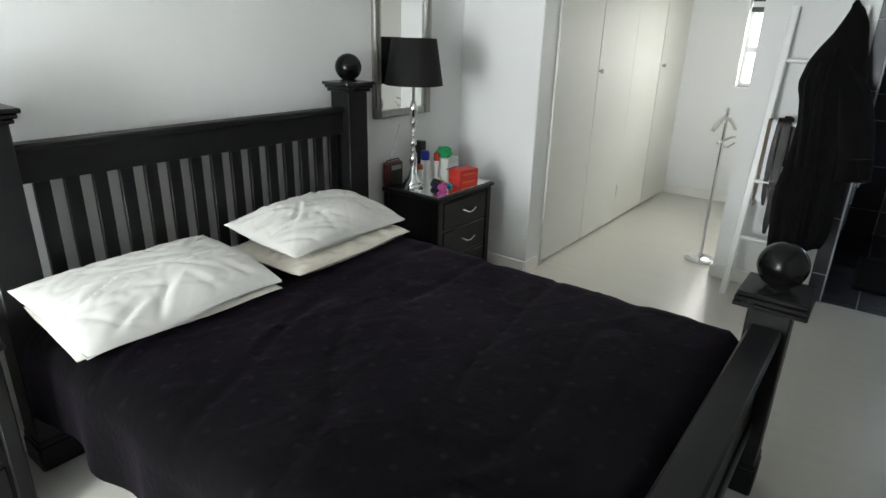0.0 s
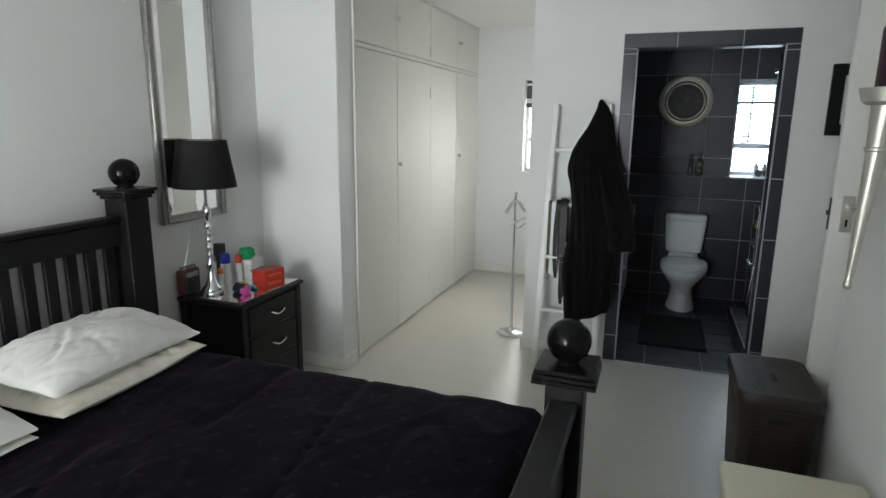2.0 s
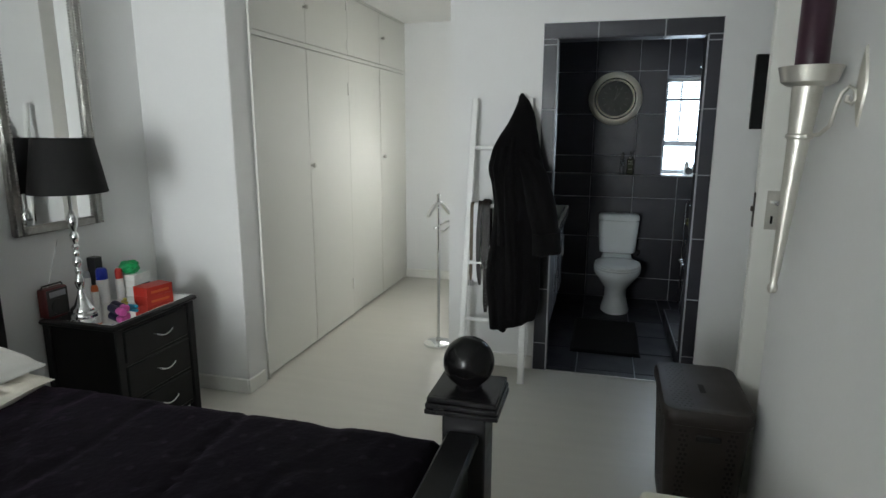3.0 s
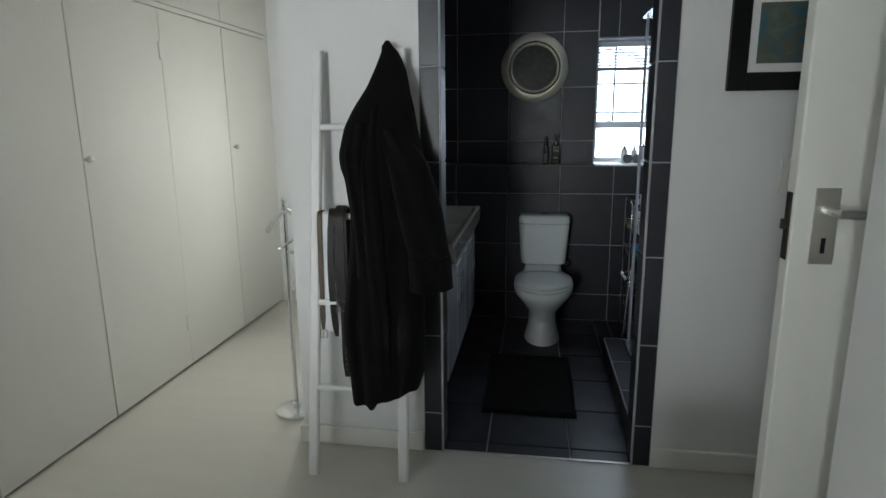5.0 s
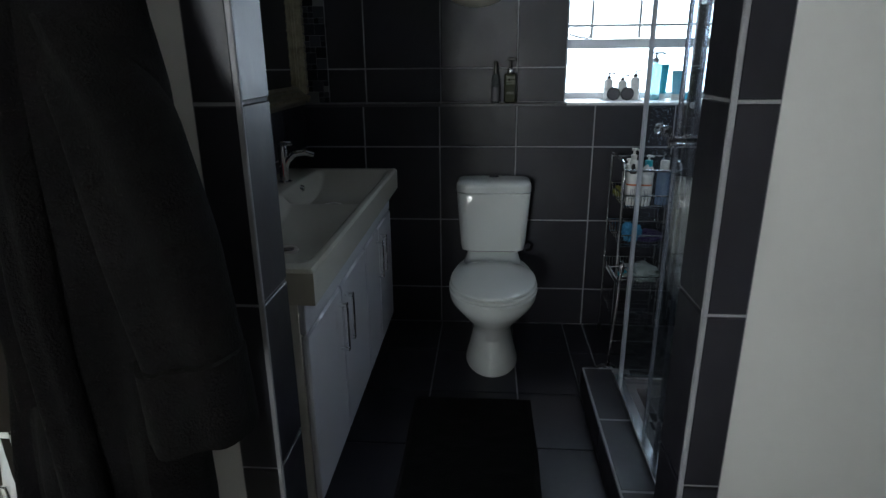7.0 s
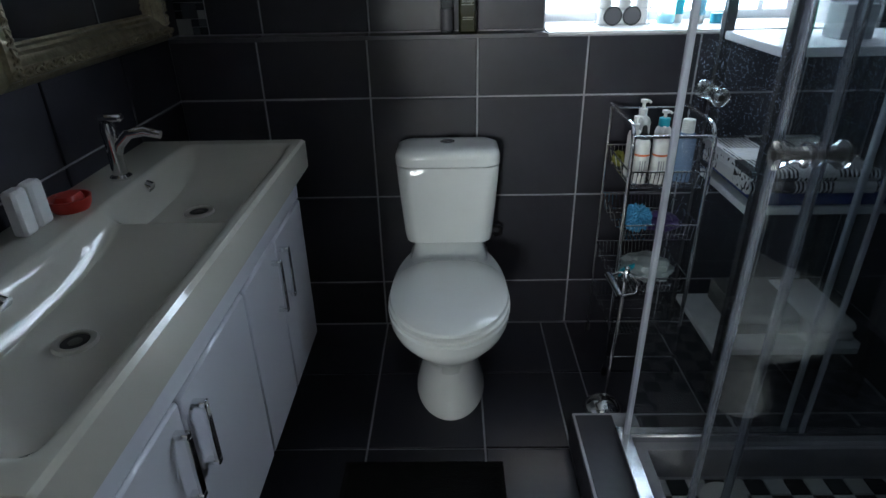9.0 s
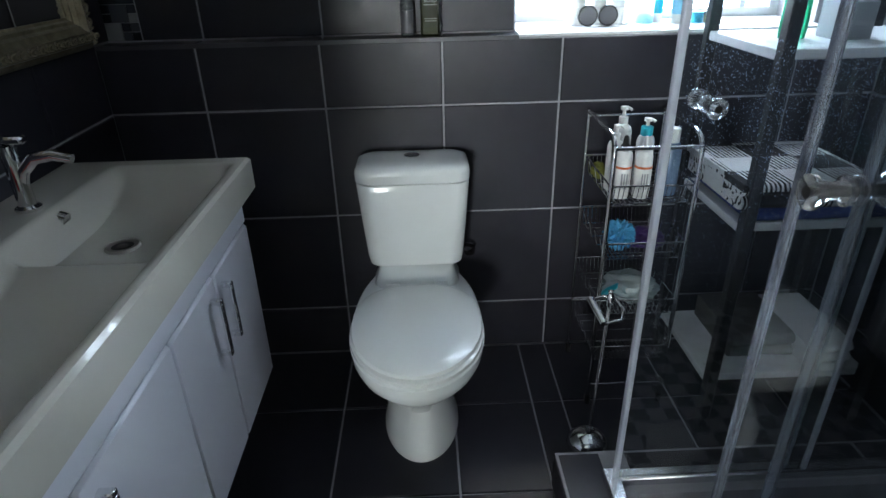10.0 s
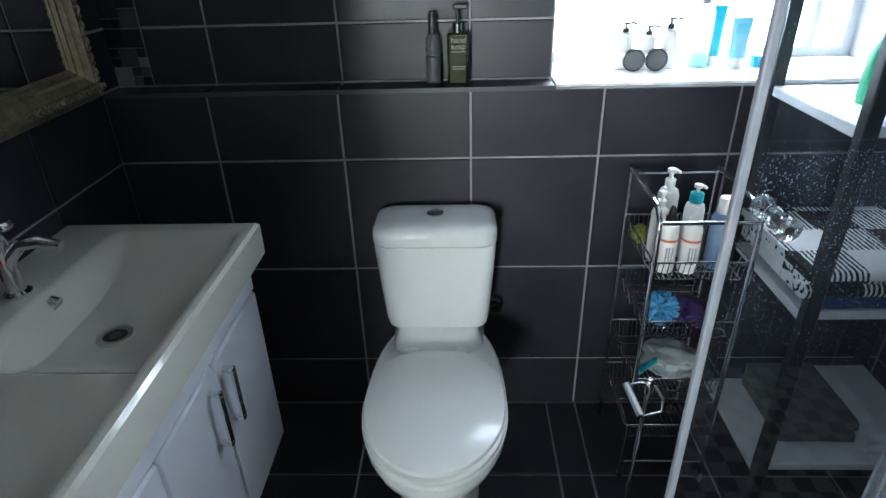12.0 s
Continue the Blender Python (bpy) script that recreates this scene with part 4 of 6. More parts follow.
# ---- shower ----
curb = solid("shower_kerb", boxes((2.060, 2.24, 3.975, 4.885, -0.006, 0.112), (2.060, 3.146, 4.885, 5.032, -0.006, 0.112)), GROUT, "charcoal tiled shower kerb", "kerb", S)
shower_floor = solid("floor_shower", boxes((2.24, 3.146, 3.975, 4.885, -0.006, 0.008)), GROUT, "black and white chequered mosaic shower floor", "floor", S)
def glare_film_glass():
    """Clear glass under a thin, uneven film of dried soap; it also imitates window glare."""
    m = mat("shower_glass", (0.93, 0.97, 0.98), 0.01, vary=0.0, trans=1.0, ior=1.45)
    nt = m.node_tree
    out = nt.nodes["Material Output"]
    tc = nt.nodes.new("ShaderNodeTexCoord")
    mp = nt.nodes.new("ShaderNodeMapping")
    mp.inputs["Scale"].default_value = (5, 5, 1.2)
    n1 = nt.nodes.new("ShaderNodeTexNoise")
    n1.inputs["Scale"].default_value = 2.2
    n1.inputs["Detail"].default_value = 8
    n1.inputs["Roughness"].default_value = 0.65
    amount = nt.nodes.new("ShaderNodeMapRange")
    amount.inputs["From Min"].default_value = 0.35
    amount.inputs["From Max"].default_value = 0.75
    amount.inputs["To Min"].default_value = 0.0
    amount.inputs["To Max"].default_value = 0.010
    # This translucent share brightens the panes in place of window glare.
    film = nt.nodes.new("ShaderNodeBsdfTranslucent")
    film.inputs["Color"].default_value = (0.75, 0.82, 0.9, 1)
    mix = nt.nodes.new("ShaderNodeMixShader")
    nt.links.new(tc.outputs["Object"], mp.inputs[0])
    nt.links.new(mp.outputs[0], n1.inputs["Vector"])
    nt.links.new(n1.outputs["Fac"], amount.inputs[0])
    nt.links.new(amount.outputs[0], mix.inputs[0])
    nt.links.new(nt.nodes["Principled BSDF"].outputs[0], mix.inputs[1])
    nt.links.new(film.outputs[0], mix.inputs[2])
    nt.links.new(mix.outputs[0], out.inputs["Surface"])
    return m


SHG = glare_film_glass()
ALU = mat("polished_aluminium", (0.74, 0.75, 0.78), 0.22, metal=1.0, vary=0.04, scale=20)
SEAL = mat("pale_seal_profile", (0.62, 0.66, 0.74), 0.28, metal=0.4, vary=0.02, scale=10, rough_vary=0.02)
SEAL_CLEAR = mat("translucent_seal_profile", (0.50, 0.55, 0.64), 0.18, vary=0.02, scale=10, trans=0.8, ior=1.3)
ACRYL = mat("clear_acrylic", (0.88, 0.92, 0.96), 0.02, vary=0.0, trans=0.92, ior=1.49)
GX, GY, GZ0, GZ1 = 2.18, 4.93, 0.135, 1.93
en = thing("shower_enclosure", "corner shower enclosure with clear sliding glass doors in polished frames", "shower", (2.66, 4.45, 0.112))
part("bottom_rail", boxes((GX - 0.018, GX + 0.022, 3.975, GY + 0.02, 0.112, 0.14), bevel=0.004), ALU, en)
part("bottom_rail", boxes((GX + 0.022, 3.146, GY - 0.02, GY + 0.02, 0.112, 0.14), bevel=0.004), ALU, en)
part("top_rail", boxes((GX - 0.018, GX + 0.022, 3.975, GY + 0.02, GZ1, GZ1 + 0.035), bevel=0.004), ALU, en)
part("top_rail", boxes((GX + 0.022, 3.146, GY - 0.02, GY + 0.02, GZ1, GZ1 + 0.035), bevel=0.004), ALU, en)


def glass_panel(name, x0, x1, y0, y1, bars, label="", seal=SEAL):
    p = part(name, boxes((x0, x1, y0, y1, GZ0 + 0.005, GZ1 - 0.002)), SHG, en, label)
    p.visible_shadow = False
    for a in bars:
        mx_, my_ = (a[0] + a[1]) / 2, (a[2] + a[3]) / 2
        hx_, hy_ = min(0.0075, (a[1] - a[0]) / 2), min(0.0075, (a[3] - a[2]) / 2)
        part("edge_profile", boxes((mx_ - hx_, mx_ + hx_, my_ - hy_, my_ + hy_, GZ0 + 0.004, GZ1 - 0.001), bevel=0.003), seal, p, "pale seal profile")
    return p


glass_panel("fixed_panel", 2.64, 3.14, GY + 0.006, GY + 0.012, [(2.632, 2.646, GY + 0.002, GY + 0.017), (3.128, 3.146, GY + 0.002, GY + 0.018)])
fd = glass_panel("sliding_door", 2.193, 2.68, GY - 0.012, GY - 0.006, [(2.178, 2.20, GY - 0.018, GY + 0.0), (2.672, 2.686, GY - 0.016, GY - 0.002)])
glass_panel("fixed_panel", GX + 0.006, GX + 0.012, 4.04, 4.41, [(GX + 0.001, GX + 0.018, 4.400, 4.416), (GX, GX + 0.018, 3.975, 4.05)], seal=SEAL_CLEAR)
ld = glass_panel("sliding_door", GX - 0.012, GX - 0.006, 3.995, 4.487, [(GX - 0.018, GX - 0.001, 4.479, 4.496)], seal=SEAL_CLEAR)


def knob_pair(parent, c, axis):
    """Two trumpet-shaped chrome knobs, back to back through the glass."""
    for s in (1, -1):
        c0 = Vector(c)
        ax = Vector(axis) * s
        pts = [c0 + ax * d for d in (0.004, 0.009, 0.010, 0.022, 0.034, 0.042, 0.047, 0.048)]
        part("knob", tube(bmesh.new(), pts, [0.015, 0.017, 0.012, 0.0095, 0.012, 0.019, 0.019, 0.010], 24), ACRYL, parent, "clear acrylic trumpet knob")
        part("knob_pin", tube(bmesh.new(), [c0 + ax * 0.004, c0 + ax * 0.030, c0 + ax * 0.0485], [0.004, 0.004, 0.007], 12), DRAIN_DARK, parent, "dark screw core")


knob_pair(fd, (2.252, GY - 0.009, 1.082), (0, 1, 0))
knob_pair(ld, (GX - 0.009, 4.408, 1.115), (1, 0, 0))


# ---- bedroom: sconce, basket, ottoman, picture, switch ----
sc = thing("wall_sconce", "pewter torch-shaped wall sconce holding a purple candle", "sconce", (2.10, 2.1, 1.05))
sx, sy = 2.062, 2.10


def lean(bm):
    for v in bm.verts:
        v.co.x -= (1.66 - v.co.z) * 0.05
    return bm


part("torch", lean(lathe(bmesh.new(), [(0, 1.040), (0.009, 1.043), (0.014, 1.052), (0.013, 1.064), (0.009, 1.072), (0.012, 1.10), (0.024, 1.40), (0.028, 1.478), (0.034, 1.482), (0.034, 1.490), (0.029, 1.494), (0.038, 1.618), (0, 1.62)], sx, sy, 32)), SATIN, sc)
part("drip_tray", lean(lathe(bmesh.new(), [(0, 1.616), (0.050, 1.618), (0.066, 1.628), (0.078, 1.668), (0.075, 1.669), (0.060, 1.640), (0, 1.636)], sx, sy, 40)), SATIN, sc)
PURPLE = mat("purple_wax", (0.030, 0.008, 0.018), 0.35, vary=0.2, scale=18, bump=0.05, bump_scale=60)
cd = solid("pillar_candle", lathe(bmesh.new(), [(0, 1.6365), (0.039, 1.6365), (0.040, 1.65), (0.040, 1.838), (0.036, 1.845), (0.020, 1.840), (0, 1.838)], sx, sy, 32), PURPLE, "dark purple pillar candle in the wall sconce", "candle")
arm = [(2.066, 2.07, 1.488), (2.085, 2.045, 1.492), (2.10, 2.025, 1.515), (2.105, 2.015, 1.56), (2.112, 2.008, 1.595), (2.125, 2.0, 1.61), (2.136, 1.99, 1.60), (2.137, 1.985, 1.58), (2.13, 1.99, 1.568), (2.12, 1.996, 1.575), (2.122, 1.996, 1.588)]
part("arm", tube(bmesh.new(), arm, 0.0055, 10), SATIN, sc, "scrolled metal arm")
bm = bmesh.new()
prof = [(0.0, -0.10), (0.018, -0.05), (0.030, 0.0), (0.018, 0.05), (0.0, 0.10), (-0.018, 0.05), (-0.030, 0.0), (-0.018, -0.05)]
loft(bm, [[(2.149, 1.985 + a, 1.61 + b) for a, b in prof], [(2.143, 1.985 + a * 0.9, 1.61 + b * 0.95) for a, b in prof], [(2.137, 1.985 + a * 0.3, 1.61 + b * 0.5) for a, b in prof]])
part("back_plate", bm, SATIN, sc, "leaf-shaped back plate")

bk = thing("laundry_basket", "dark brown perforated plastic laundry basket with a lid", "basket", (1.955, 2.60, 0))
bcx, bcy = 1.957, 2.605
body = []
for z, w, d in ((0.0, 0.120, 0.195), (0.012, 0.125, 0.200), (0.25, 0.137, 0.212), (0.455, 0.146, 0.224), (0.458, 0.150, 0.228), (0.475, 0.150, 0.228)):
    body.append(rounded_rect(bcx, bcy, w, d, 0.05, z))
part("body", loft(bmesh.new(), body), BASKET, bk)
lidb = []
for z, w, d in ((0.476, 0.150, 0.230), (0.480, 0.158, 0.238), (0.508, 0.157, 0.237), (0.519, 0.150, 0.230), (0.521, 0.135, 0.215), (0.5185, 0.125, 0.205)):
    lidb.append(rounded_rect(bcx, bcy, w, d, 0.055, z))
bl = part("lid", loft(bmesh.new(), lidb), BASKET, bk)
# Solid dark blocks stand in for shade inside the basket's holes and slots.
HOLE_SHADE = mat("basket_shadow_hole", (0.008, 0.006, 0.006), 0.8, vary=0.1)
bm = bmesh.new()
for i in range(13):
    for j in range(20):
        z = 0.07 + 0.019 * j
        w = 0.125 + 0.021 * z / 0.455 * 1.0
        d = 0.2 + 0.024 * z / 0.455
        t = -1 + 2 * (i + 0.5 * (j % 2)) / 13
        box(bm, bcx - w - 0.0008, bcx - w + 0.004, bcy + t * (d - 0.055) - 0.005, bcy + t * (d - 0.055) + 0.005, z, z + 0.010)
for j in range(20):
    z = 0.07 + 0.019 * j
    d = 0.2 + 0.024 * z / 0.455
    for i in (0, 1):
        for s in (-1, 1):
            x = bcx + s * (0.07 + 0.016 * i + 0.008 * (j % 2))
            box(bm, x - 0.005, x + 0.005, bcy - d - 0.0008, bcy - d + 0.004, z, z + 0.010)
tagged(part("perforation", bm, HOLE_SHADE, bk, "rows of small dark blocks for shaded holes"), kind="stuff")
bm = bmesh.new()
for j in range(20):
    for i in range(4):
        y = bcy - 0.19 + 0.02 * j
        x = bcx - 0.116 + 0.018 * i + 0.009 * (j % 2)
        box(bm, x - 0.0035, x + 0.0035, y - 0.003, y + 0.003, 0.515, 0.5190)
tagged(part("perforation", bm, HOLE_SHADE, bl, "rows of small dark blocks for shaded holes"), kind="stuff")
part("hand_slot", boxes((bcx - 0.04, bcx + 0.045, bcy - 0.2285, bcy - 0.2, 0.40, 0.425), bevel=0.004), HOLE_SHADE, bk, "dark block for the shaded hand slot")
part("lid_slot", boxes((bcx - 0.012, bcx + 0.012, bcy - 0.06, bcy + 0.02, 0.515, 0.5192), bevel=0.002), HOLE_SHADE, bl)

ot = thing("ottoman", "cream leatherette ottoman beside the wall", "ottoman", (1.92, 1.70, 0))
bm = bmesh.new()
box(bm, 1.70, 2.125, 1.47, 1.945, 0.40, 0.455, bevel=0.02, seg=3)
part("cushion_lid", bm, CREAM_CLOTH, ot)
part("base", boxes((1.712, 2.113, 1.482, 1.933, 0.0, 0.398), bevel=0.012), CREAM_CLOTH, ot)

pic = thing("framed_picture", "abstract teal picture in a wide black frame", "picture", (2.55, 3.83, 1.5))
px0, px1, pz0, pz1, pf = 2.285, 2.80, 1.505, 1.89, 0.062
for a in ((px0, px0 + pf, pz0, pz1), (px1 - pf, px1, pz0, pz1), (px0 + pf, px1 - pf, pz0, pz0 + pf), (px0 + pf, px1 - pf, pz1 - pf, pz1)):
    part("frame_rail", boxes((a[0], a[1], 3.808, 3.839, a[2], a[3]), bevel=0.004), BLACK_WOOD, pic)
part("mount", boxes((px0 + pf, px1 - pf, 3.825, 3.836, pz0 + pf, pz1 - pf)), WHITE_PAINT, pic, "white card mount")


def art_material():
    m = mat("abstract_print", (0.10, 0.16, 0.17), 0.4, vary=0.5, scale=8)
    nt = m.node_tree
    b = nt.nodes["Principled BSDF"]
    tc = nt.nodes.new("ShaderNodeTexCoord")
    n1 = nt.nodes.new("ShaderNodeTexNoise")
    n1.inputs["Scale"].default_value = 14
    n1.inputs["Detail"].default_value = 6
    n1.inputs["Distortion"].default_value = 1.4
    r = nt.nodes.new("ShaderNodeValToRGB")
    r.color_ramp.elements[0].color = (0.02, 0.05, 0.07, 1)
    r.color_ramp.elements[1].color = (0.22, 0.24, 0.20, 1)
    for pos, c in ((0.42, (0.05, 0.13, 0.17, 1)), (0.52, (0.12, 0.11, 0.07, 1)), (0.62, (0.09, 0.15, 0.13, 1))):
        e = r.color_ramp.elements.new(pos)
        e.color = c
    nt.links.new(tc.outputs["Object"], n1.inputs["Vector"])
    nt.links.new(n1.outputs["Fac"], r.inputs[0])
    nt.links.new(r.outputs[0], b.inputs["Base Color"])
    return m


part("print", boxes((px0 + pf + 0.03, px1 - pf - 0.03, 3.8225, 3.8255, pz0 + pf + 0.03, pz1 - pf - 0.03)), art_material(), pic, "teal and brown abstract print")

sw = thing("light_switch", "white square rocker light switch on the wall", "light switch", (2.548, 3.84, 1.205))
part("plate", boxes((2.497, 2.600, 3.830, 3.8395, 1.14, 1.268), bevel=0.004), TRIM, sw)
part("rocker", boxes((2.52, 2.577, 3.825, 3.831, 1.205, 1.240), bevel=0.002), TRIM, sw)
part("rocker", boxes((2.52, 2.577, 3.825, 3.831, 1.166, 1.201), bevel=0.002), TRIM, sw)

# ---- valet stand ----
vs = thing("valet_stand", "chrome clothes valet stand on a round base", "valet stand", (0.475, 4.09, 0))
vcx, vcy = 0.478, 4.095
part("base", lathe(bmesh.new(), [(0, 0), (0.103, 0), (0.105, 0.006), (0.103, 0.016), (0.085, 0.024), (0.02, 0.030), (0.018, 0.05), (0, 0.05)], vcx, vcy, 44), CHROME, vs)
part("pole", tube(bmesh.new(), [(vcx, vcy, 0.03), (vcx, vcy, 0.40), (vcx, vcy, 1.03)], 0.0105, 16), CHROME, vs)
part("joint_ring", lathe(bmesh.new(), [(0.0105, 0.42), (0.0125, 0.422), (0.0125, 0.43), (0.0105, 0.432)], vcx, vcy, 20), CHROME, vs)
part("finial", lathe(bmesh.new(), [(0.012, 1.03), (0.013, 1.04), (0.008, 1.046), (0.014, 1.055), (0.015, 1.062), (0.008, 1.072), (0, 1.074)], vcx, vcy, 20), CHROME, vs)
bm = bmesh.new()
hd = Vector((0.5, 0.87, 0))
hs = Vector((0.87, -0.5, 0)) * 0.014
rings = []
for t in np.linspace(-1, 1, 11):
    c = Vector((vcx, vcy, 1.016 - 0.085 * abs(t) ** 1.5)) + hd * (0.10 * t)
    rings.append([c - hs - Vector((0, 0, 0.012)), c + hs - Vector((0, 0, 0.012)), c + hs + Vector((0, 0, 0.004)), c + Vector((0, 0, 0.012)), c - hs + Vector((0, 0, 0.004))])
loft(bm, rings)
part("hanger", bm, CHROME, vs, "curved coat hanger")
part("trouser_bar", tube(bmesh.new(), [(vcx - 0.03, vcy - 0.03, 0.835), (vcx + 0.0, vcy - 0.02, 0.85), (vcx + 0.06, vcy - 0.03, 0.89), (vcx + 0.085, vcy - 0.05, 0.895)], 0.007, 10), CHROME, vs)
part("trouser_bar", tube(bmesh.new(), [(vcx + 0.01, vcy - 0.015, 0.82), (vcx + 0.05, vcy - 0.055, 0.825), (vcx + 0.09, vcy - 0.06, 0.86)], 0.007, 10), CHROME, vs)


# ---- belts and cloth on the ladder ----
def strap(name, label, category, material, x, width, z_end, thick=0.004, back=0.25, sway=0.0, group="", out=0.0, bow=0.0):
    """A strip folded over the third rung, longer in front."""
    c = lad(0, 1.05)
    r = 0.0155 + out
    pts = [(c.y + r + 0.004, 1.05 - back), (c.y + r + 0.002, 1.0)]
    pts += [(c.y + r * math.cos(radians(a)), 1.05 + r * math.sin(radians(a))) for a in range(0, 181, 30)]
    n = 10
    for k in range(1, n + 1):
        z = 1.05 - (1.05 - z_end) * k / n
        pts.append((c.y - r - 0.004 - (0.10 * (1.05 - z) * 0.4), z))
    bm = bmesh.new()
    rings = []
    for k, (y, z) in enumerate(pts):
        t = max(0.0, (1.05 - z) / 0.6)
        xx = x + (sway * t * t - bow * math.sin(math.pi * min(1.0, t))) * (1 if k > 6 else 0)
        w = width / 2 * (0.55 if k == len(pts) - 1 else 1.0)
        a = pts[max(k - 1, 0)]
        b = pts[min(k + 1, len(pts) - 1)]
        d = Vector((0, b[0] - a[0], b[1] - a[1])).normalized()
        nrm = Vector((0, -d.z, d.y)) * thick / 2
        p = Vector((xx, y, z))
        rings.append([p + Vector((-w, 0, 0)) + nrm, p + Vector((w, 0, 0)) + nrm, p + Vector((w, 0, 0)) - nrm, p + Vector((-w, 0, 0)) - nrm])
    loft(bm, rings)
    t = thing(name, label, category, (x, c.y - r, z_end), group)
    part("strap", bm, material, t)
    return t, pts[-1]


LEATHER = mat("dark_brown_leather", (0.010, 0.0062, 0.0045), 0.45, vary=0.3, scale=20, bump=0.15, bump_scale=180, spec=0.3)
TAN = mat("tan_leather", (0.075, 0.05, 0.026), 0.5, vary=0.25, scale=20, bump=0.3, bump_scale=180)
WHITE_CLOTH = mat("white_cotton", (0.78, 0.78, 0.80), 0.85, vary=0.03, scale=10, bump=0.2, bump_scale=250, sheen=0.2)
GROUPB = "belts on the ladder rack"
cl, _ = strap("cotton_scarf", "white cotton scarf folded over a ladder rung", "scarf", WHITE_CLOTH, 0.822, 0.056, 0.59, 0.006, sway=0.014)
tb, e = strap("belt", "tan leather belt with a metal buckle, hanging on the ladder", "belt", TAN, 0.797, 0.020, 0.60, sway=0.002, group=GROUPB, out=0.007)
part("buckle", tube(bmesh.new(), [(0.788, e[0] - 0.002, 0.598), (0.812, e[0] - 0.002, 0.598), (0.814, e[0] - 0.002, 0.565), (0.786, e[0] - 0.002, 0.565)], 0.003, 8, closed=True), CHROME, tb, "square metal buckle")
part("buckle_prong", tube(bmesh.new(), [(0.800, e[0] - 0.004, 0.60), (0.800, e[0] - 0.006, 0.563)], 0.0025, 6), CHROME, tb)
b1, e1 = strap("belt", "dark brown leather belt bowed outwards on the ladder", "belt", LEATHER, 0.848, 0.026, 0.575, sway=0.024, group=GROUPB, out=0.014, bow=0.012)
b2, e2 = strap("belt", "black studded leather belt hanging lowest on the ladder", "belt", LEATHER, 0.892, 0.034, 0.41, sway=0.004, group=GROUPB, out=0.020)
bm = bmesh.new()
for k in range(10):
    z = 0.44 + 0.022 * k
    yk = lad(0, 1.05).y - 0.0395 - 0.04 * (1.05 - z) - 0.0015
    bmesh.ops.create_icosphere(bm, subdivisions=1, radius=0.0035, matrix=Matrix.Translation((0.895, yk, z)))
tagged(part("stud_row", bm, CHROME, b2, "small metal studs"), kind="stuff")
b3, e3 = strap("belt", "wide brown leather belt with a silver buckle, hanging on the ladder", "belt", LEATHER, 0.882, 0.036, 0.70, sway=0.004, group=GROUPB, out=0.026)
part("buckle", tube(bmesh.new(), [(0.866, e3[0] - 0.003, 0.725), (0.900, e3[0] - 0.003, 0.725), (0.900, e3[0] - 0.003, 0.685), (0.866, e3[0] - 0.003, 0.685)], 0.0035, 8, closed=True), CHROME, b3, "silver buckle")

# ---- on the nightstand ----
TZ = nz + 0.005


def plain(colour, rough=0.4, name="plastic"):
    return mat(name, colour, rough, vary=0.06, scale=12)


P_BLACK = plain((0.02, 0.02, 0.02), 0.35, "black_plastic")
P_RED = plain((0.45, 0.03, 0.02), 0.4, "red_card")
P_DRED = plain((0.12, 0.02, 0.02), 0.4, "maroon_plastic")
P_GREEN = plain((0.01, 0.33, 0.10), 0.35, "green_film")
P_WHITE = plain((0.72, 0.72, 0.70), 0.4, "white_card")
P_BLUE = plain((0.01, 0.03, 0.38), 0.3, "blue_plastic")
P_PINK = plain((0.62, 0.10, 0.36), 0.35, "pink_plastic")
P_YELLOW = plain((0.62, 0.55, 0.10), 0.4, "yellow_plastic")
P_CYAN = plain((0.03, 0.40, 0.55), 0.35, "cyan_plastic")
P_ORANGE = plain((0.60, 0.14, 0.04), 0.4, "orange_plastic")
P_GREY = plain((0.30, 0.31, 0.33), 0.45, "grey_print")
P_NAVY = plain((0.012, 0.014, 0.04), 0.35, "navy_plastic")


def turn_box(bm, cx, cy, z0, w, d, h, rz, bevel=0.003):
    """A box of w by d by h about (cx, cy), turned."""
    tmp = bmesh.new()
    box(tmp, -w / 2, w / 2, -d / 2, d / 2, 0, h, bevel=bevel)
    bmesh.ops.transform(tmp, matrix=pose(cx, cy, z0, 0, 0, rz), verts=tmp.verts[:])
    me = bpy.data.meshes.new("tmp")
    tmp.to_mesh(me)
    tmp.free()
    bm.from_mesh(me)
    bpy.data.meshes.remove(me)
    return bm


ra = thing("portable_radio", "small maroon and black portable radio with a raised aerial", "radio", (-0.878, 2.330, TZ))
part("case", boxes((-0.905, -0.857, 2.270, 2.390, TZ, TZ + 0.135), bevel=0.006), P_DRED, ra)
part("front_panel", boxes((-0.857, -0.853, 2.277, 2.385, TZ + 0.006, TZ + 0.128), bevel=0.001), P_BLACK, ra)
part("tuning_scale", boxes((-0.8535, -0.8515, 2.290, 2.373, TZ + 0.093, TZ + 0.119)), P_GREY, ra, "pale tuning scale")
bm = tube(bmesh.new(), [(-0.854, 2.331, TZ + 0.046), (-0.849, 2.331, TZ + 0.046), (-0.848, 2.331, TZ + 0.046)], [0.036, 0.036, 0.030], 28)
part("speaker", bm, P_BLACK, ra, "round speaker grille")
part("aerial", tube(bmesh.new(), [(-0.89, 2.315, TZ + 0.13), (-0.885, 2.395, TZ + 0.345)], [0.003, 0.0015], 8), CHROME, ra, "raised thin metal aerial")
part("carry_handle", tube(bmesh.new(), [(-0.88, 2.275, TZ + 0.133), (-0.88, 2.280, TZ + 0.147), (-0.88, 2.380, TZ + 0.147), (-0.88, 2.385, TZ + 0.133)], 0.004, 8), P_BLACK, ra)


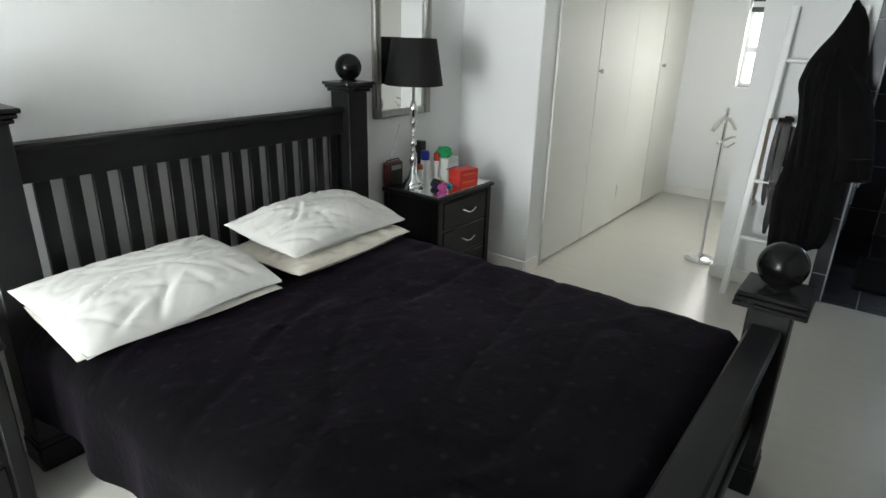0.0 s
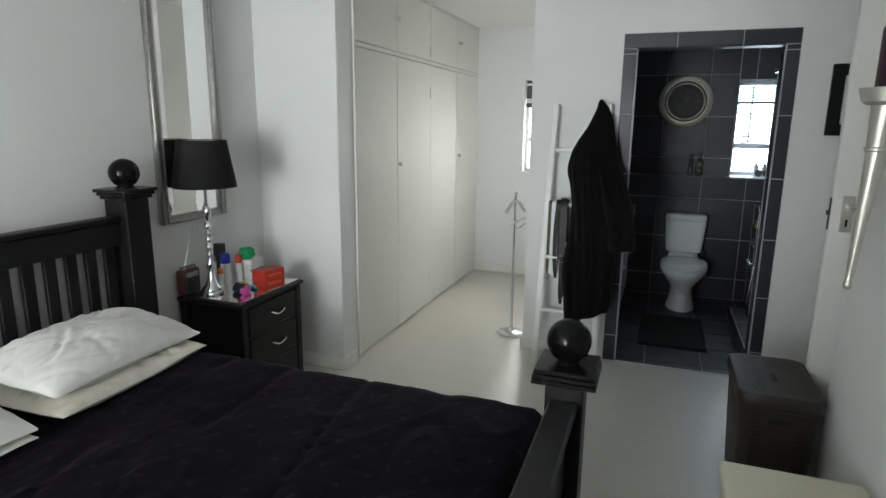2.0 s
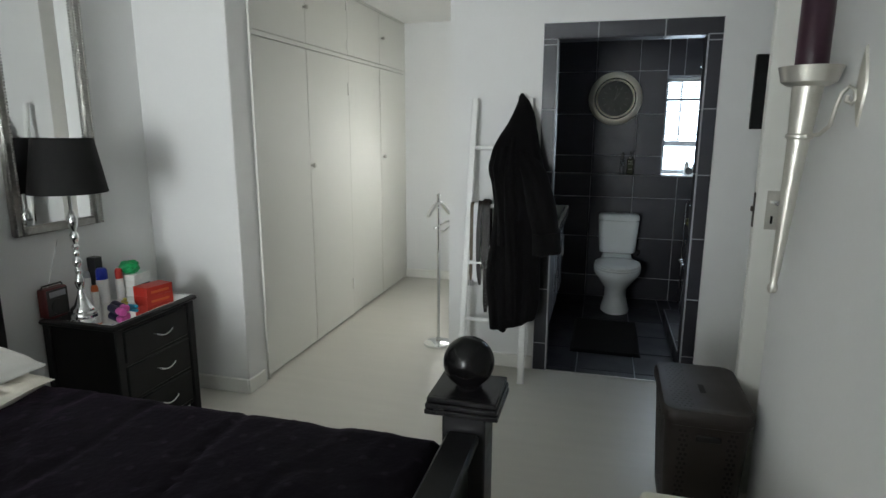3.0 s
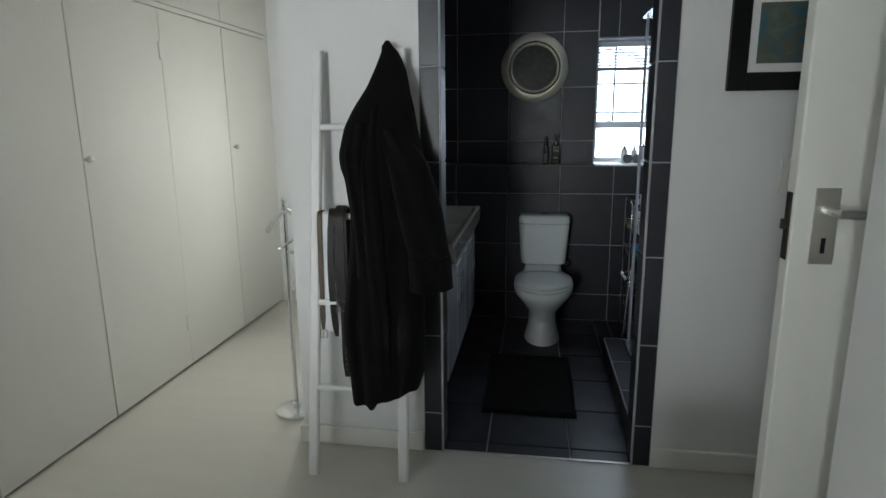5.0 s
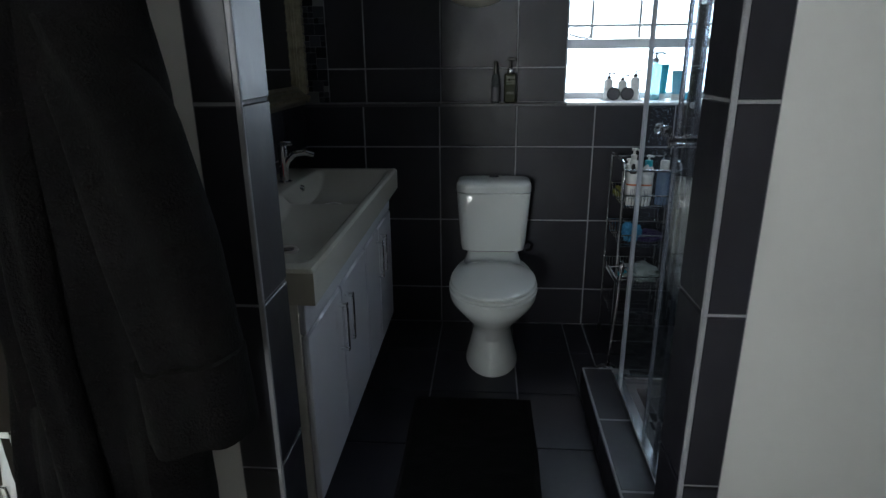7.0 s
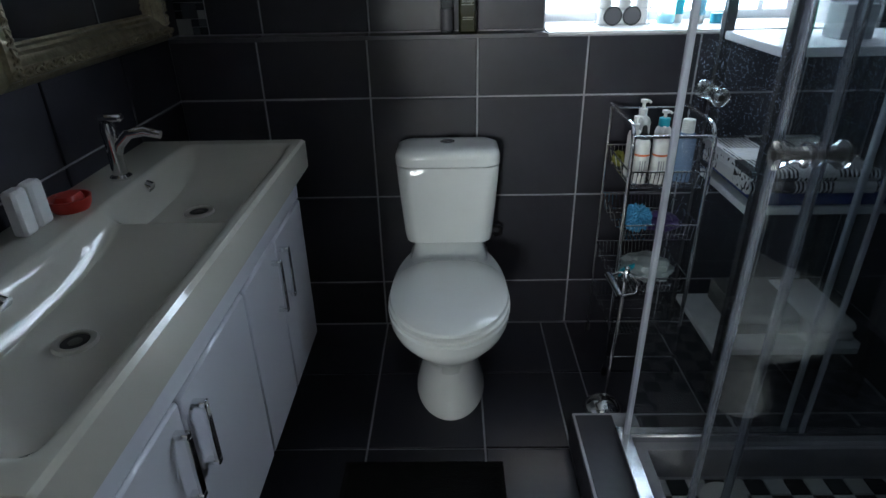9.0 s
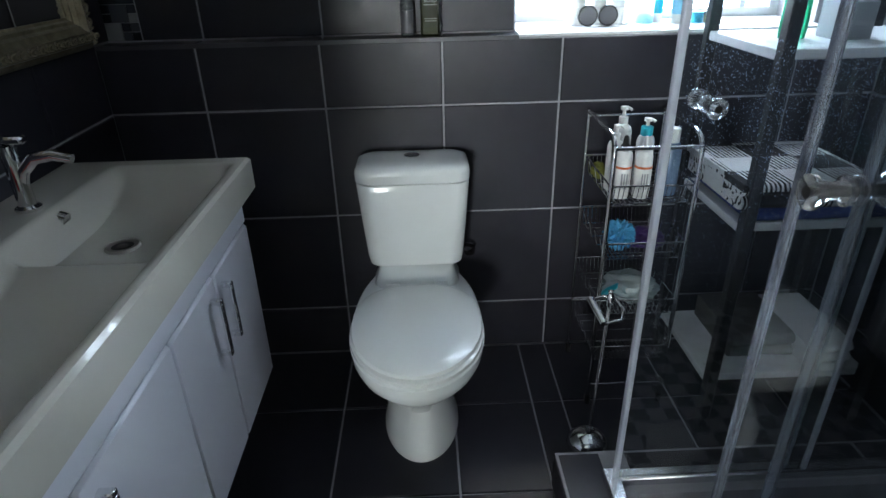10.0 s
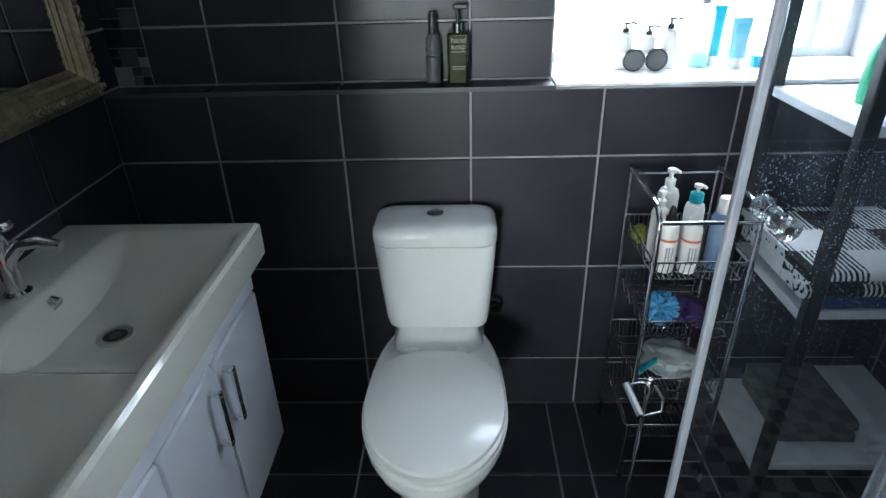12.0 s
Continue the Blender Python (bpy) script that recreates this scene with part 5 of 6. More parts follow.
def can(label, x, y, r, h, body_m, cap_m, cap_h, nozzle=False):
    t = thing("spray_can", label, "spray can", (x, y, TZ), "cans on the nightstand")
    part("can_body", lathe(bmesh.new(), [(0, TZ), (r * 0.96, TZ), (r, TZ + 0.004), (r, TZ + h - cap_h - 0.006), (r * 0.9, TZ + h - cap_h), (0, TZ + h - cap_h)], x, y, 24), body_m, t)
    part("cap", lathe(bmesh.new(), [(r * 0.93, TZ + h - cap_h - 0.002), (r * 0.95, TZ + h - cap_h), (r * 0.92, TZ + h - 0.012), (r * 0.7, TZ + h - 0.002), (0, TZ + h)], x, y, 24), cap_m, t)
    return t


can("white spray can with a blue cap on the nightstand", -0.830, 2.565, 0.028, 0.175, P_WHITE, P_BLUE, 0.055)
can("white spray can with a red cap on the nightstand", -0.81, 2.650, 0.019, 0.155, P_WHITE, P_RED, 0.05)
can("small bottle with an orange cap beside the lamp", -0.80, 2.485, 0.017, 0.11, P_WHITE, P_ORANGE, 0.03)
can("slim white bottle at the back of the nightstand", -0.875, 2.52, 0.016, 0.165, P_WHITE, P_GREY, 0.03)
solid("black_box", boxes((-0.903, -0.853, 2.555, 2.60, TZ, TZ + 0.225), bevel=0.002), P_BLACK, "tall black carton standing at the back of the nightstand", "box")
for i, (w, rz, dz, h) in enumerate(((0.15, 4, 0.0, 0.05), (0.145, 2, 0.05, 0.035), (0.15, 5, 0.0855, 0.03))):
    solid("white_box", turn_box(bmesh.new(), -0.79, 2.735, TZ + dz, 0.085, w * 0.8, h, rz, 0.0015), P_WHITE, "flat white carton in a stack on the nightstand", "box", group="white cartons on the nightstand")
bm = bmesh.new()
turn_box(bm, -0.749, 2.728, TZ + 0.052, 0.006, 0.117, 0.006, 2, 0)
solid("box_stripe", bm, P_NAVY, "dark printed edge on a white carton", "stripe")
bm = bmesh.new()
bmesh.ops.create_icosphere(bm, subdivisions=4, radius=1.0)
for v in bm.verts:
    n = v.co.normalized()
    f = 1 + 0.22 * noise.noise(n * 2.3 + Vector((3, 1, 7))) + 0.12 * noise.noise(n * 5.5)
    v.co = Vector((-0.80 + n.x * 0.045 * f, 2.715 + n.y * 0.05 * f, TZ + 0.1155 + 0.032 + max(-0.032, n.z * 0.036 * f)))
solid("green_bag", bm, P_GREEN, "crumpled bright green plastic bag on white cartons", "bag")
for dz, rz, h in ((0.0, -12, 0.045), (0.0455, -10, 0.046)):
    t = thing("red_box", "red and gold carton in a stack on the nightstand", "box", (-0.595, 2.635, TZ + dz), "red cartons on the nightstand")
    part("carton", turn_box(bmesh.new(), -0.595, 2.635, TZ + dz, 0.095, 0.15, h, rz, 0.0015), P_RED, t)
    part("label_band", turn_box(bmesh.new(), -0.5945, 2.635, TZ + dz + h * 0.30, 0.097, 0.10, h * 0.25, rz, 0), P_ORANGE, t)


def lying(name, label, category, p0, p1, r0, r1, m0, m1, split, group=""):
    t = thing(name, label, category, (p0[0], p0[1], TZ), group)
    a, b = Vector(p0), Vector(p1)
    c = a + (b - a) * split
    part("barrel", tube(bmesh.new(), [a, a + (c - a) * 0.05, c], [r0 * 0.8, r0, r0], 18), m0, t)
    part("cap", tube(bmesh.new(), [c, c + (b - c) * 0.1, c + (b - c) * 0.9, b], [r1 * 0.9, r1, r1, r1 * 0.8], 18), m1, t)
    return t


lying("roll_on", "dark roll-on bottle with a pink cap lying on the mirror glass", "deodorant", (-0.675, 2.445, TZ + 0.019), (-0.555, 2.395, TZ + 0.019), 0.019, 0.018, P_NAVY, P_PINK, 0.62, "bottles lying on the nightstand")
lying("roll_on", "black roll-on bottle with a pink cap lying on the mirror glass", "deodorant", (-0.705, 2.495, TZ + 0.019), (-0.590, 2.450, TZ + 0.019), 0.019, 0.018, P_NAVY, P_PINK, 0.7, "bottles lying on the nightstand")
lying("marker_pen", "yellow marker with a cyan cap lying on the nightstand", "pen", (-0.725, 2.535, TZ + 0.009), (-0.590, 2.515, TZ + 0.009), 0.009, 0.0095, P_YELLOW, P_CYAN, 0.6, "pens on the nightstand")
lying("marker_pen", "yellow and white marker lying on the nightstand", "pen", (-0.725, 2.565, TZ + 0.009), (-0.625, 2.538, TZ + 0.009), 0.009, 0.0095, P_YELLOW, P_WHITE, 0.6, "pens on the nightstand")
lying("ointment_tube", "white ointment tube lying among the cartons", "tube", (-0.73, 2.50, TZ + 0.011), (-0.735, 2.60, TZ + 0.011), 0.011, 0.010, P_WHITE, P_YELLOW, 0.75)

# ---- bathroom mirrors on the vanity wall ----
GOLD = mat("antique_gold", (0.32, 0.28, 0.19), 0.36, metal=0.7, vary=0.5, scale=30, bump=0.5, bump_scale=110)


def ornate_mirror(y0, y1, z0, z1):
    t = thing("ornate_mirror", "mirror in a carved antique-gold frame above the vanity", "mirror", (0.80, (y0 + y1) / 2, z0), "mirrors above the vanity")
    w = 0.088
    part("mirror_glass", boxes((0.797, 0.801, y0 + w - 0.01, y1 - w + 0.01, z0 + w - 0.01, z1 - w + 0.01)), MIRROR, t, "silvered mirror glass")
    prof = [(0.0, 0.794), (0.0, 0.806), (0.008, 0.816), (0.016, 0.818), (0.020, 0.828), (0.046, 0.834), (0.052, 0.826), (0.064, 0.822), (0.070, 0.812), (0.078, 0.812), (0.082, 0.804), (w, 0.803), (w, 0.796)]
    for side in range(4):
        bm = bmesh.new()
        rings = []
        for d, x in prof:
            if side == 0:
                rings.append([(x, y0 + d, z0 + d), (x, y1 - d, z0 + d)])
            elif side == 1:
                rings.append([(x, y0 + d, z1 - d), (x, y1 - d, z1 - d)])
            elif side == 2:
                rings.append([(x, y0 + d, z0 + d), (x, y0 + d, z1 - d)])
            else:
                rings.append([(x, y1 - d, z0 + d), (x, y1 - d, z1 - d)])
        vr = [[bm.verts.new(p) for p in r] for r in rings]
        for a, b in zip(vr, vr[1:]):
            bm.faces.new((a[0], a[1], b[1], b[0]))
        bm.faces.new([r[0] for r in vr])
        bm.faces.new([r[1] for r in vr][::-1])
        fr = part("frame_rail", bm, GOLD, t)
        # carved scrolls along the rail
        bm = bmesh.new()
        length = (y1 - y0) if side < 2 else (z1 - z0)
        n = int(length / 0.019)
        for k in range(n):
            s = 0.02 + (length - 0.04) * k / (n - 1)
            pts = []
            for q in range(9):
                a = q / 8 * 1.6 * math.pi + (math.pi if k % 2 else 0)
                rr = 0.012 * (1 - q / 11)
                u, v = s + rr * math.cos(a) * 0.9, 0.034 + rr * math.sin(a) + (0.004 if k % 2 else -0.004)
                xh = 0.835 + 0.003 * math.sin(q)
                if side == 0:
                    pts.append((xh, y0 + u, z0 + v))
                elif side == 1:
                    pts.append((xh, y0 + u, z1 - v))
                elif side == 2:
                    pts.append((xh, y0 + v, z0 + u))
                else:
                    pts.append((xh, y1 - v, z0 + u))
            tube(bm, pts, [0.0042 - 0.0003 * q for q in range(9)], 5)
        tagged(part("carving", bm, GOLD, fr, "carved gilt scrollwork"), kind="stuff")
    return t


ornate_mirror(4.862, 5.645, 1.115, 2.0)
ornate_mirror(4.02, 4.80, 1.115, 2.0)

# ---- on the vanity ----
t = thing("soap_dish", "red plastic soap dish on the vanity top", "soap dish", (0.872, 4.865, vt))
part("dish", lathe(bmesh.new(), [(0, vt), (0.036, vt), (0.042, vt + 0.012), (0.045, vt + 0.028), (0.041, vt + 0.028), (0.034, vt + 0.012), (0, vt + 0.01)], 0.872, 4.865, 28), P_RED, t)
part("soap", loft(bmesh.new(), [rounded_rect(0.872, 4.865, 0.020, 0.028, 0.012, vt + 0.010), rounded_rect(0.872, 4.865, 0.023, 0.031, 0.014, vt + 0.022), rounded_rect(0.872, 4.865, 0.018, 0.026, 0.012, vt + 0.034)]), P_RED, t, "red soap bar")
for dy in (4.735, 4.785):
    solid("tumbler", boxes((0.842, 0.872, dy - 0.021, dy + 0.021, vt, vt + 0.095), bevel=0.006), WHITE_PAINT, "white square tumbler on the vanity top", "tumbler", group="tumblers on the vanity")


def pump_bottle(name, label, category, x, y, z0, r, h, m, cap_m, group="", spout=(1, 0), collar_m=None):
    t = thing(name, label, category, (x, y, z0), group)
    part("bottle", lathe(bmesh.new(), [(0, z0), (r * 0.92, z0), (r, z0 + 0.006), (r, z0 + h * 0.68), (r * 0.85, z0 + h * 0.74), (r * 0.4, z0 + h * 0.78), (r * 0.4, z0 + h * 0.80), (0, z0 + h * 0.80)], x, y, 22), m, t)
    pm = bmesh.new()
    if collar_m:
        part("collar", lathe(bmesh.new(), [(r * 0.62, z0 + h * 0.76), (r * 0.68, z0 + h * 0.79), (r * 0.66, z0 + h * 0.885), (r * 0.3, z0 + h * 0.90)], x, y, 18), collar_m, t)
    if spout is None:
        lathe(pm, [(r * 0.62, z0 + h * 0.77), (r * 0.60, z0 + h * 0.84), (r * 0.40, z0 + h * 0.87), (r * 0.30, z0 + h * 0.97), (r * 0.18, z0 + h), (0, z0 + h)], x, y, 16)
        part("nozzle", pm, cap_m, t)
        return t
    lathe(pm, [(r * 0.48, z0 + h * 0.785), (r * 0.5, z0 + h * 0.87), (r * 0.2, z0 + h * 0.885), (r * 0.18, z0 + h * 0.955), (r * 0.42, z0 + h * 0.96), (r * 0.42, z0 + h), (0, z0 + h)], x, y, 16)
    tube(pm, [(x, y, z0 + h * 0.98), (x + spout[0] * r * 0.9, y + spout[1] * r * 0.9, z0 + h * 0.985), (x + spout[0] * r * 1.4, y + spout[1] * r * 1.4, z0 + h * 0.96)], r * 0.16, 8)
    part("pump", pm, cap_m, t)
    return t


def words(parent, text, size, at, material, depth=0.0004):
    """Small lettering that faces -y."""
    cu = bpy.data.curves.new("lettering", 'FONT')
    cu.body, cu.size, cu.align_x, cu.extrude = text, size, 'CENTER', depth
    tmp = bpy.data.objects.new("lettering", cu)
    me = bpy.data.meshes.new_from_object(tmp)
    bpy.data.objects.remove(tmp)
    me.transform(Matrix.Translation(Vector(at) - ORG[parent]) @ Matrix.Rotation(radians(90), 4, 'X'))
    me.materials.clear()
    me.materials.append(material)
    ob = new("lettering", me)
    ob.parent = parent
    ORG[ob] = ORG[parent]
    return ob


pump_bottle("lotion_bottle", "white lotion bottle with green label on the vanity", "bottle", 0.870, 4.585, vt, 0.024, 0.13, P_WHITE, P_WHITE)

# ---- on the ledge ----
LZ = 1.112
OLIVE = mat("olive_soap_bottle", (0.022, 0.026, 0.009), 0.15, vary=0.15, scale=12, coat=0.4)
CLEARB = mat("clear_bottle", (0.75, 0.82, 0.85), 0.06, vary=0.02, trans=0.95, ior=1.4)
SILVER = mat("silver_pump", (0.55, 0.56, 0.57), 0.2, metal=1.0)
hs = thing("soap_dispenser", "square olive-green hand soap dispenser with a black pump", "dispenser", (1.764, 5.738, LZ))
part("bottle", boxes((1.736, 1.792, 5.712, 5.764, LZ, LZ + 0.135), bevel=0.006), OLIVE, hs)
part("collar", lathe(bmesh.new(), [(0.013, LZ + 0.135), (0.014, LZ + 0.155), (0.011, LZ + 0.157)], 1.764, 5.738, 18), SILVER, hs)
pmb = tube(bmesh.new(), [(1.764, 5.738, LZ + 0.155), (1.764, 5.738, LZ + 0.19)], 0.005, 10)
box(pmb, 1.752, 1.79, 5.730, 5.746, LZ + 0.19, LZ + 0.203, bevel=0.003)
part("pump", pmb, P_BLACK, hs)
PALE = plain((0.26, 0.28, 0.22), 0.5, "pale_ink")
words(hs, "hand", 0.021, (1.766, 5.7115, LZ + 0.110), PALE)
words(hs, "soap", 0.021, (1.766, 5.7115, LZ + 0.094), PALE)
for z, w in ((0.086, 0.040), (0.048, 0.036), (0.042, 0.034)):
    part("print_bar", boxes((1.766 - w / 2, 1.766 + w / 2, 5.7112, 5.7121, LZ + z, LZ + z + 0.002)), PALE, hs)
LABEL_GREY = plain((0.09, 0.09, 0.10), 0.5, "dark_label")
sp = thing("spray_bottle", "slim clear bottle with a dark spray top on the ledge", "bottle", (1.697, 5.742, LZ))
part("bottle", lathe(bmesh.new(), [(0, LZ), (0.019, LZ), (0.020, LZ + 0.005), (0.020, LZ + 0.115), (0.016, LZ + 0.128), (0.009, LZ + 0.134), (0, LZ + 0.135)], 1.697, 5.742, 24), CLEARB, sp)
part("label", lathe(bmesh.new(), [(0.0203, LZ + 0.008), (0.0206, LZ + 0.010), (0.0206, LZ + 0.07), (0.0203, LZ + 0.072)], 1.697, 5.742, 24), LABEL_GREY, sp, "dark grey paper label")
part("spray_cap", lathe(bmesh.new(), [(0.011, LZ + 0.130), (0.011, LZ + 0.17), (0.008, LZ + 0.186), (0, LZ + 0.187)], 1.697, 5.742, 18), P_BLACK, sp)

# ---- on the window sill ----
WZ = 1.113
caddy = thing("wire_caddy", "white wire caddy on the window sill", "caddy", (2.31, 5.88, WZ))
WIRE = plain((0.6, 0.6, 0.6), 0.3, "white_wire")
for z in (WZ + 0.004, WZ + 0.055):
    part("wire", tube(bmesh.new(), [(2.215, 5.845, z), (2.40, 5.845, z), (2.40, 5.915, z), (2.215, 5.915, z)], 0.002, 6, closed=True), WIRE, caddy)
for x in (2.215, 2.40):
    part("wire_hoop", tube(bmesh.new(), [(x, 5.88, WZ + 0.004), (x, 5.88, WZ + 0.11), (x + (0.03 if x < 2.3 else -0.03), 5.88, WZ + 0.15)], 0.0022, 6), WIRE, caddy)
for x, h in ((2.245, 0.125), (2.312, 0.115), (2.372, 0.135)):
    pump_bottle("toiletry_bottle", "small white toiletry bottle with a dark grey pump", "bottle", x, 5.885, WZ + 0.002, 0.022, h, P_WHITE, P_BLACK, "bottles in the wire caddy")
for x in (2.262, 2.326):
    t = thing("round_tin", "round tin with grey lid and black rim on the sill", "tin", (x, 5.835, WZ), "round tins on the sill")
    part("tin_rim", dial(bmesh.new(), [(0.028, 0.0), (0.031, 0.002), (0.031, 0.016), (0.028, 0.018), (0.0265, 0.0165)], x, 5.843, WZ + 0.032, 32), P_BLACK, t)
    part("tin_lid", dial(bmesh.new(), [(0.0265, 0.012), (0.0265, 0.0172), (0.004, 0.0172)], x, 5.843, WZ + 0.032, 32), LABEL_GREY, t)
AQUA = mat("aqua_gel", (0.45, 0.75, 0.85), 0.15, vary=0.03, trans=0.55, ior=1.3)
TEAL = plain((0.02, 0.42, 0.52), 0.3, "teal_plastic")
pump_bottle("spray_bottle", "tall pale aqua bottle on the window sill", "bottle", 2.462, 5.89, WZ, 0.030, 0.22, AQUA, P_GREY)


def squeeze_tube(label, x, y, z0, w, h, m, cap_m):
    t = thing("squeeze_tube", label, "tube", (x, y, z0), "tubes on the sill")
    part("cap", lathe(bmesh.new(), [(0, z0), (w * 0.75, z0), (w * 0.78, z0 + 0.028), (0, z0 + 0.028)], x, y, 20), cap_m, t)
    rings = []
    for f in (0, 0.3, 0.6, 0.85, 1.0):
        ring = []
        for k in range(20):
            a = 2 * math.pi * k / 20
            ring.append((x + w * (0.78 + 0.30 * f) * math.cos(a), y + w * 0.78 * (1 - 0.93 * f) * math.sin(a), z0 + 0.028 + (h - 0.028) * f))
        rings.append(ring)
    part("tube_body", loft(bmesh.new(), rings), m, t)
    return t


squeeze_tube("teal squeeze tube standing on its cap on the sill", 2.508, 5.90, WZ, 0.020, 0.165, TEAL, P_WHITE)
bs = squeeze_tube("pale blue body scrub tube standing on its cap", 2.563, 5.865, WZ, 0.027, 0.135, mat("pale_blue_tube", (0.22, 0.55, 0.72), 0.3, vary=0.05), P_WHITE)
words(bs, "BODY", 0.017, (2.565, 5.845, WZ + 0.110), TEAL)
words(bs, "SCRUB", 0.017, (2.565, 5.8435, WZ + 0.095), TEAL)
for x, y, r, h, m in ((2.628, 5.87, 0.019, 0.032, P_CYAN), (2.668, 5.86, 0.021, 0.036, plain((0.45, 0.47, 0.25), 0.4, "olive_label"))):
    t = thing("cream_jar", "small cream jar on the window sill", "jar", (x, y, WZ), "jars on the sill")
    part("jar", lathe(bmesh.new(), [(0, WZ), (r, WZ), (r, WZ + h * 0.62), (0, WZ + h * 0.62)], x, y, 22), m, t)
    part("lid", lathe(bmesh.new(), [(r * 1.03, WZ + h * 0.62), (r * 1.03, WZ + h * 0.97), (r * 0.95, WZ + h), (0, WZ + h)], x, y, 22), m if r < 0.02 else P_GREY, t)

# ---- blinds ----
bl1 = thing("venetian_blind", "raised white venetian blind at the top of the bathroom window", "blind", (2.49, 5.96, 1.74))
SLAT = plain((0.55, 0.57, 0.58), 0.4, "blind_slat")
part("head_rail", boxes((2.031, 2.955, 5.94, 5.975, 1.905, 1.938)), SLAT, bl1)
for k in range(6):
    z = 1.782 + 0.021 * k
    bm = bmesh.new()
    box(bm, 2.033, 2.953, -0.012, 0.012, -0.0008, 0.0008)
    bmesh.ops.transform(bm, matrix=Matrix.Translation((0, 5.957, z)) @ Matrix.Rotation(radians(28), 4, 'X'), verts=bm.verts[:])
    part("slat", bm, SLAT, bl1)
part("bottom_rail", boxes((2.033, 2.953, 5.944, 5.970, 1.745, 1.768), bevel=0.003), P_GREY, bl1)
for x in (2.17, 2.49, 2.8):
    part("cord", tube(bmesh.new(), [(x, 5.957, 1.755), (x, 5.957, 1.91)], 0.0015, 6), SLAT, bl1)
bl2 = thing("roller_blind", "black striped blind at the top of the hall window", "blind", (0.34, 5.97, 1.72))
part("blind_band", boxes((0.125, 0.555, 5.965, 5.975, 1.80, 1.925)), P_BLACK, bl2)
part("blind_band", boxes((0.125, 0.555, 5.965, 5.975, 1.715, 1.755)), P_BLACK, bl2)
part("blind_band", boxes((0.125, 0.555, 5.965, 5.975, 1.945, 1.975)), P_BLACK, bl2)
part("blind_sheer", boxes((0.125, 0.555, 5.967, 5.973, 1.755, 1.80)), P_WHITE, bl2)
part("blind_sheer", boxes((0.125, 0.555, 5.967, 5.973, 1.925, 1.945)), P_WHITE, bl2)
part("window_stay", tube(bmesh.new(), [(2.06, 5.995, 1.42), (2.11, 5.985, 1.405), (2.15, 5.985, 1.40), (2.165, 5.985, 1.425)], 0.005, 8), WIN_GREY, wb, "curved casement stay")

# ---- chrome trolley ----
tr = thing("storage_trolley", "narrow four-tier chrome wire storage trolley", "trolley", (2.355, 5.49, 0))
tx0, tx1, ty0, ty1 = 2.238, 2.472, 5.352, 5.632
for x in (tx0, tx1):
    pts = [(x, ty1, 0.03), (x, ty1, 0.50), (x, ty1, 0.895)]
    part("back_post", tube(bmesh.new(), pts, 0.0045, 10), CHROME, tr)
    loop = [(x, ty1, 0.892)] + [(x, ty1 - 0.05 - 0.16 * t, 0.895) for t in (0, 0.5, 1)] + [(x, ty0 + 0.055, 0.893), (x, ty0 + 0.025, 0.885), (x, ty0 + 0.006, 0.865), (x, ty0, 0.83), (x, ty0, 0.4), (x, ty0, 0.03)]
    part("front_post", tube(bmesh.new(), loop, 0.0068, 12), CHROME, tr)
    for yy in (ty0, ty1):
        part("foot_cap", lathe(bmesh.new(), [(0, 0), (0.010, 0), (0.011, 0.018), (0.009, 0.032)], x, yy, 12), P_BLACK, tr)
part("front_bar", tube(bmesh.new(), [(tx0, ty0, 0.862), (tx1, ty0, 0.862)], 0.0055, 10), CHROME, tr)
part("back_bar", tube(bmesh.new(), [(tx0, ty1, 0.88), (tx1, ty1, 0.88)], 0.004, 10), CHROME, tr)
part("foot_bar", tube(bmesh.new(), [(tx0, ty0, 0.075), (tx1, ty0, 0.075)], 0.004, 10), CHROME, tr)
TIERS = (0.70, 0.525, 0.335, 0.165)
for zt_ in TIERS:
    rim = zt_ + 0.055
    bk_ = part("wire_basket", tube(bmesh.new(), [(tx0, ty0, rim), (tx1, ty0, rim), (tx1, ty1, rim), (tx0, ty1, rim)], 0.003, 8, closed=True), CHROME, tr)
    bm = bmesh.new()
    tube(bm, [(tx0 + 0.012, ty0 + 0.012, zt_), (tx1 - 0.012, ty0 + 0.012, zt_), (tx1 - 0.012, ty1 - 0.012, zt_), (tx0 + 0.012, ty1 - 0.012, zt_)], 0.0022, 6, closed=True)
    n = 17
    for k in range(n):
        x = tx0 + 0.012 + (tx1 - tx0 - 0.024) * k / (n - 1)
        tube(bm, [(x, ty0, rim), (x, ty0 + 0.012, zt_), (x, ty1 - 0.012, zt_), (x, ty1, rim)], 0.0013, 5)
    for k in range(4):
        y = ty0 + 0.05 + (ty1 - ty0 - 0.1) * k / 3
        tube(bm, [(tx0, y, rim), (tx0 + 0.012, y, zt_), (tx1 - 0.012, y, zt_), (tx1, y, rim)], 0.0015, 5)
    tagged(part("wire_mesh", bm, CHROME, bk_, "fine chrome wires"), kind="stuff")
    part("corner_stud", lathe(bmesh.new(), [(0, rim - 0.008), (0.008, rim - 0.006), (0.008, rim + 0.006), (0, rim + 0.008)], tx0, ty0, 12), CHROME, bk_)

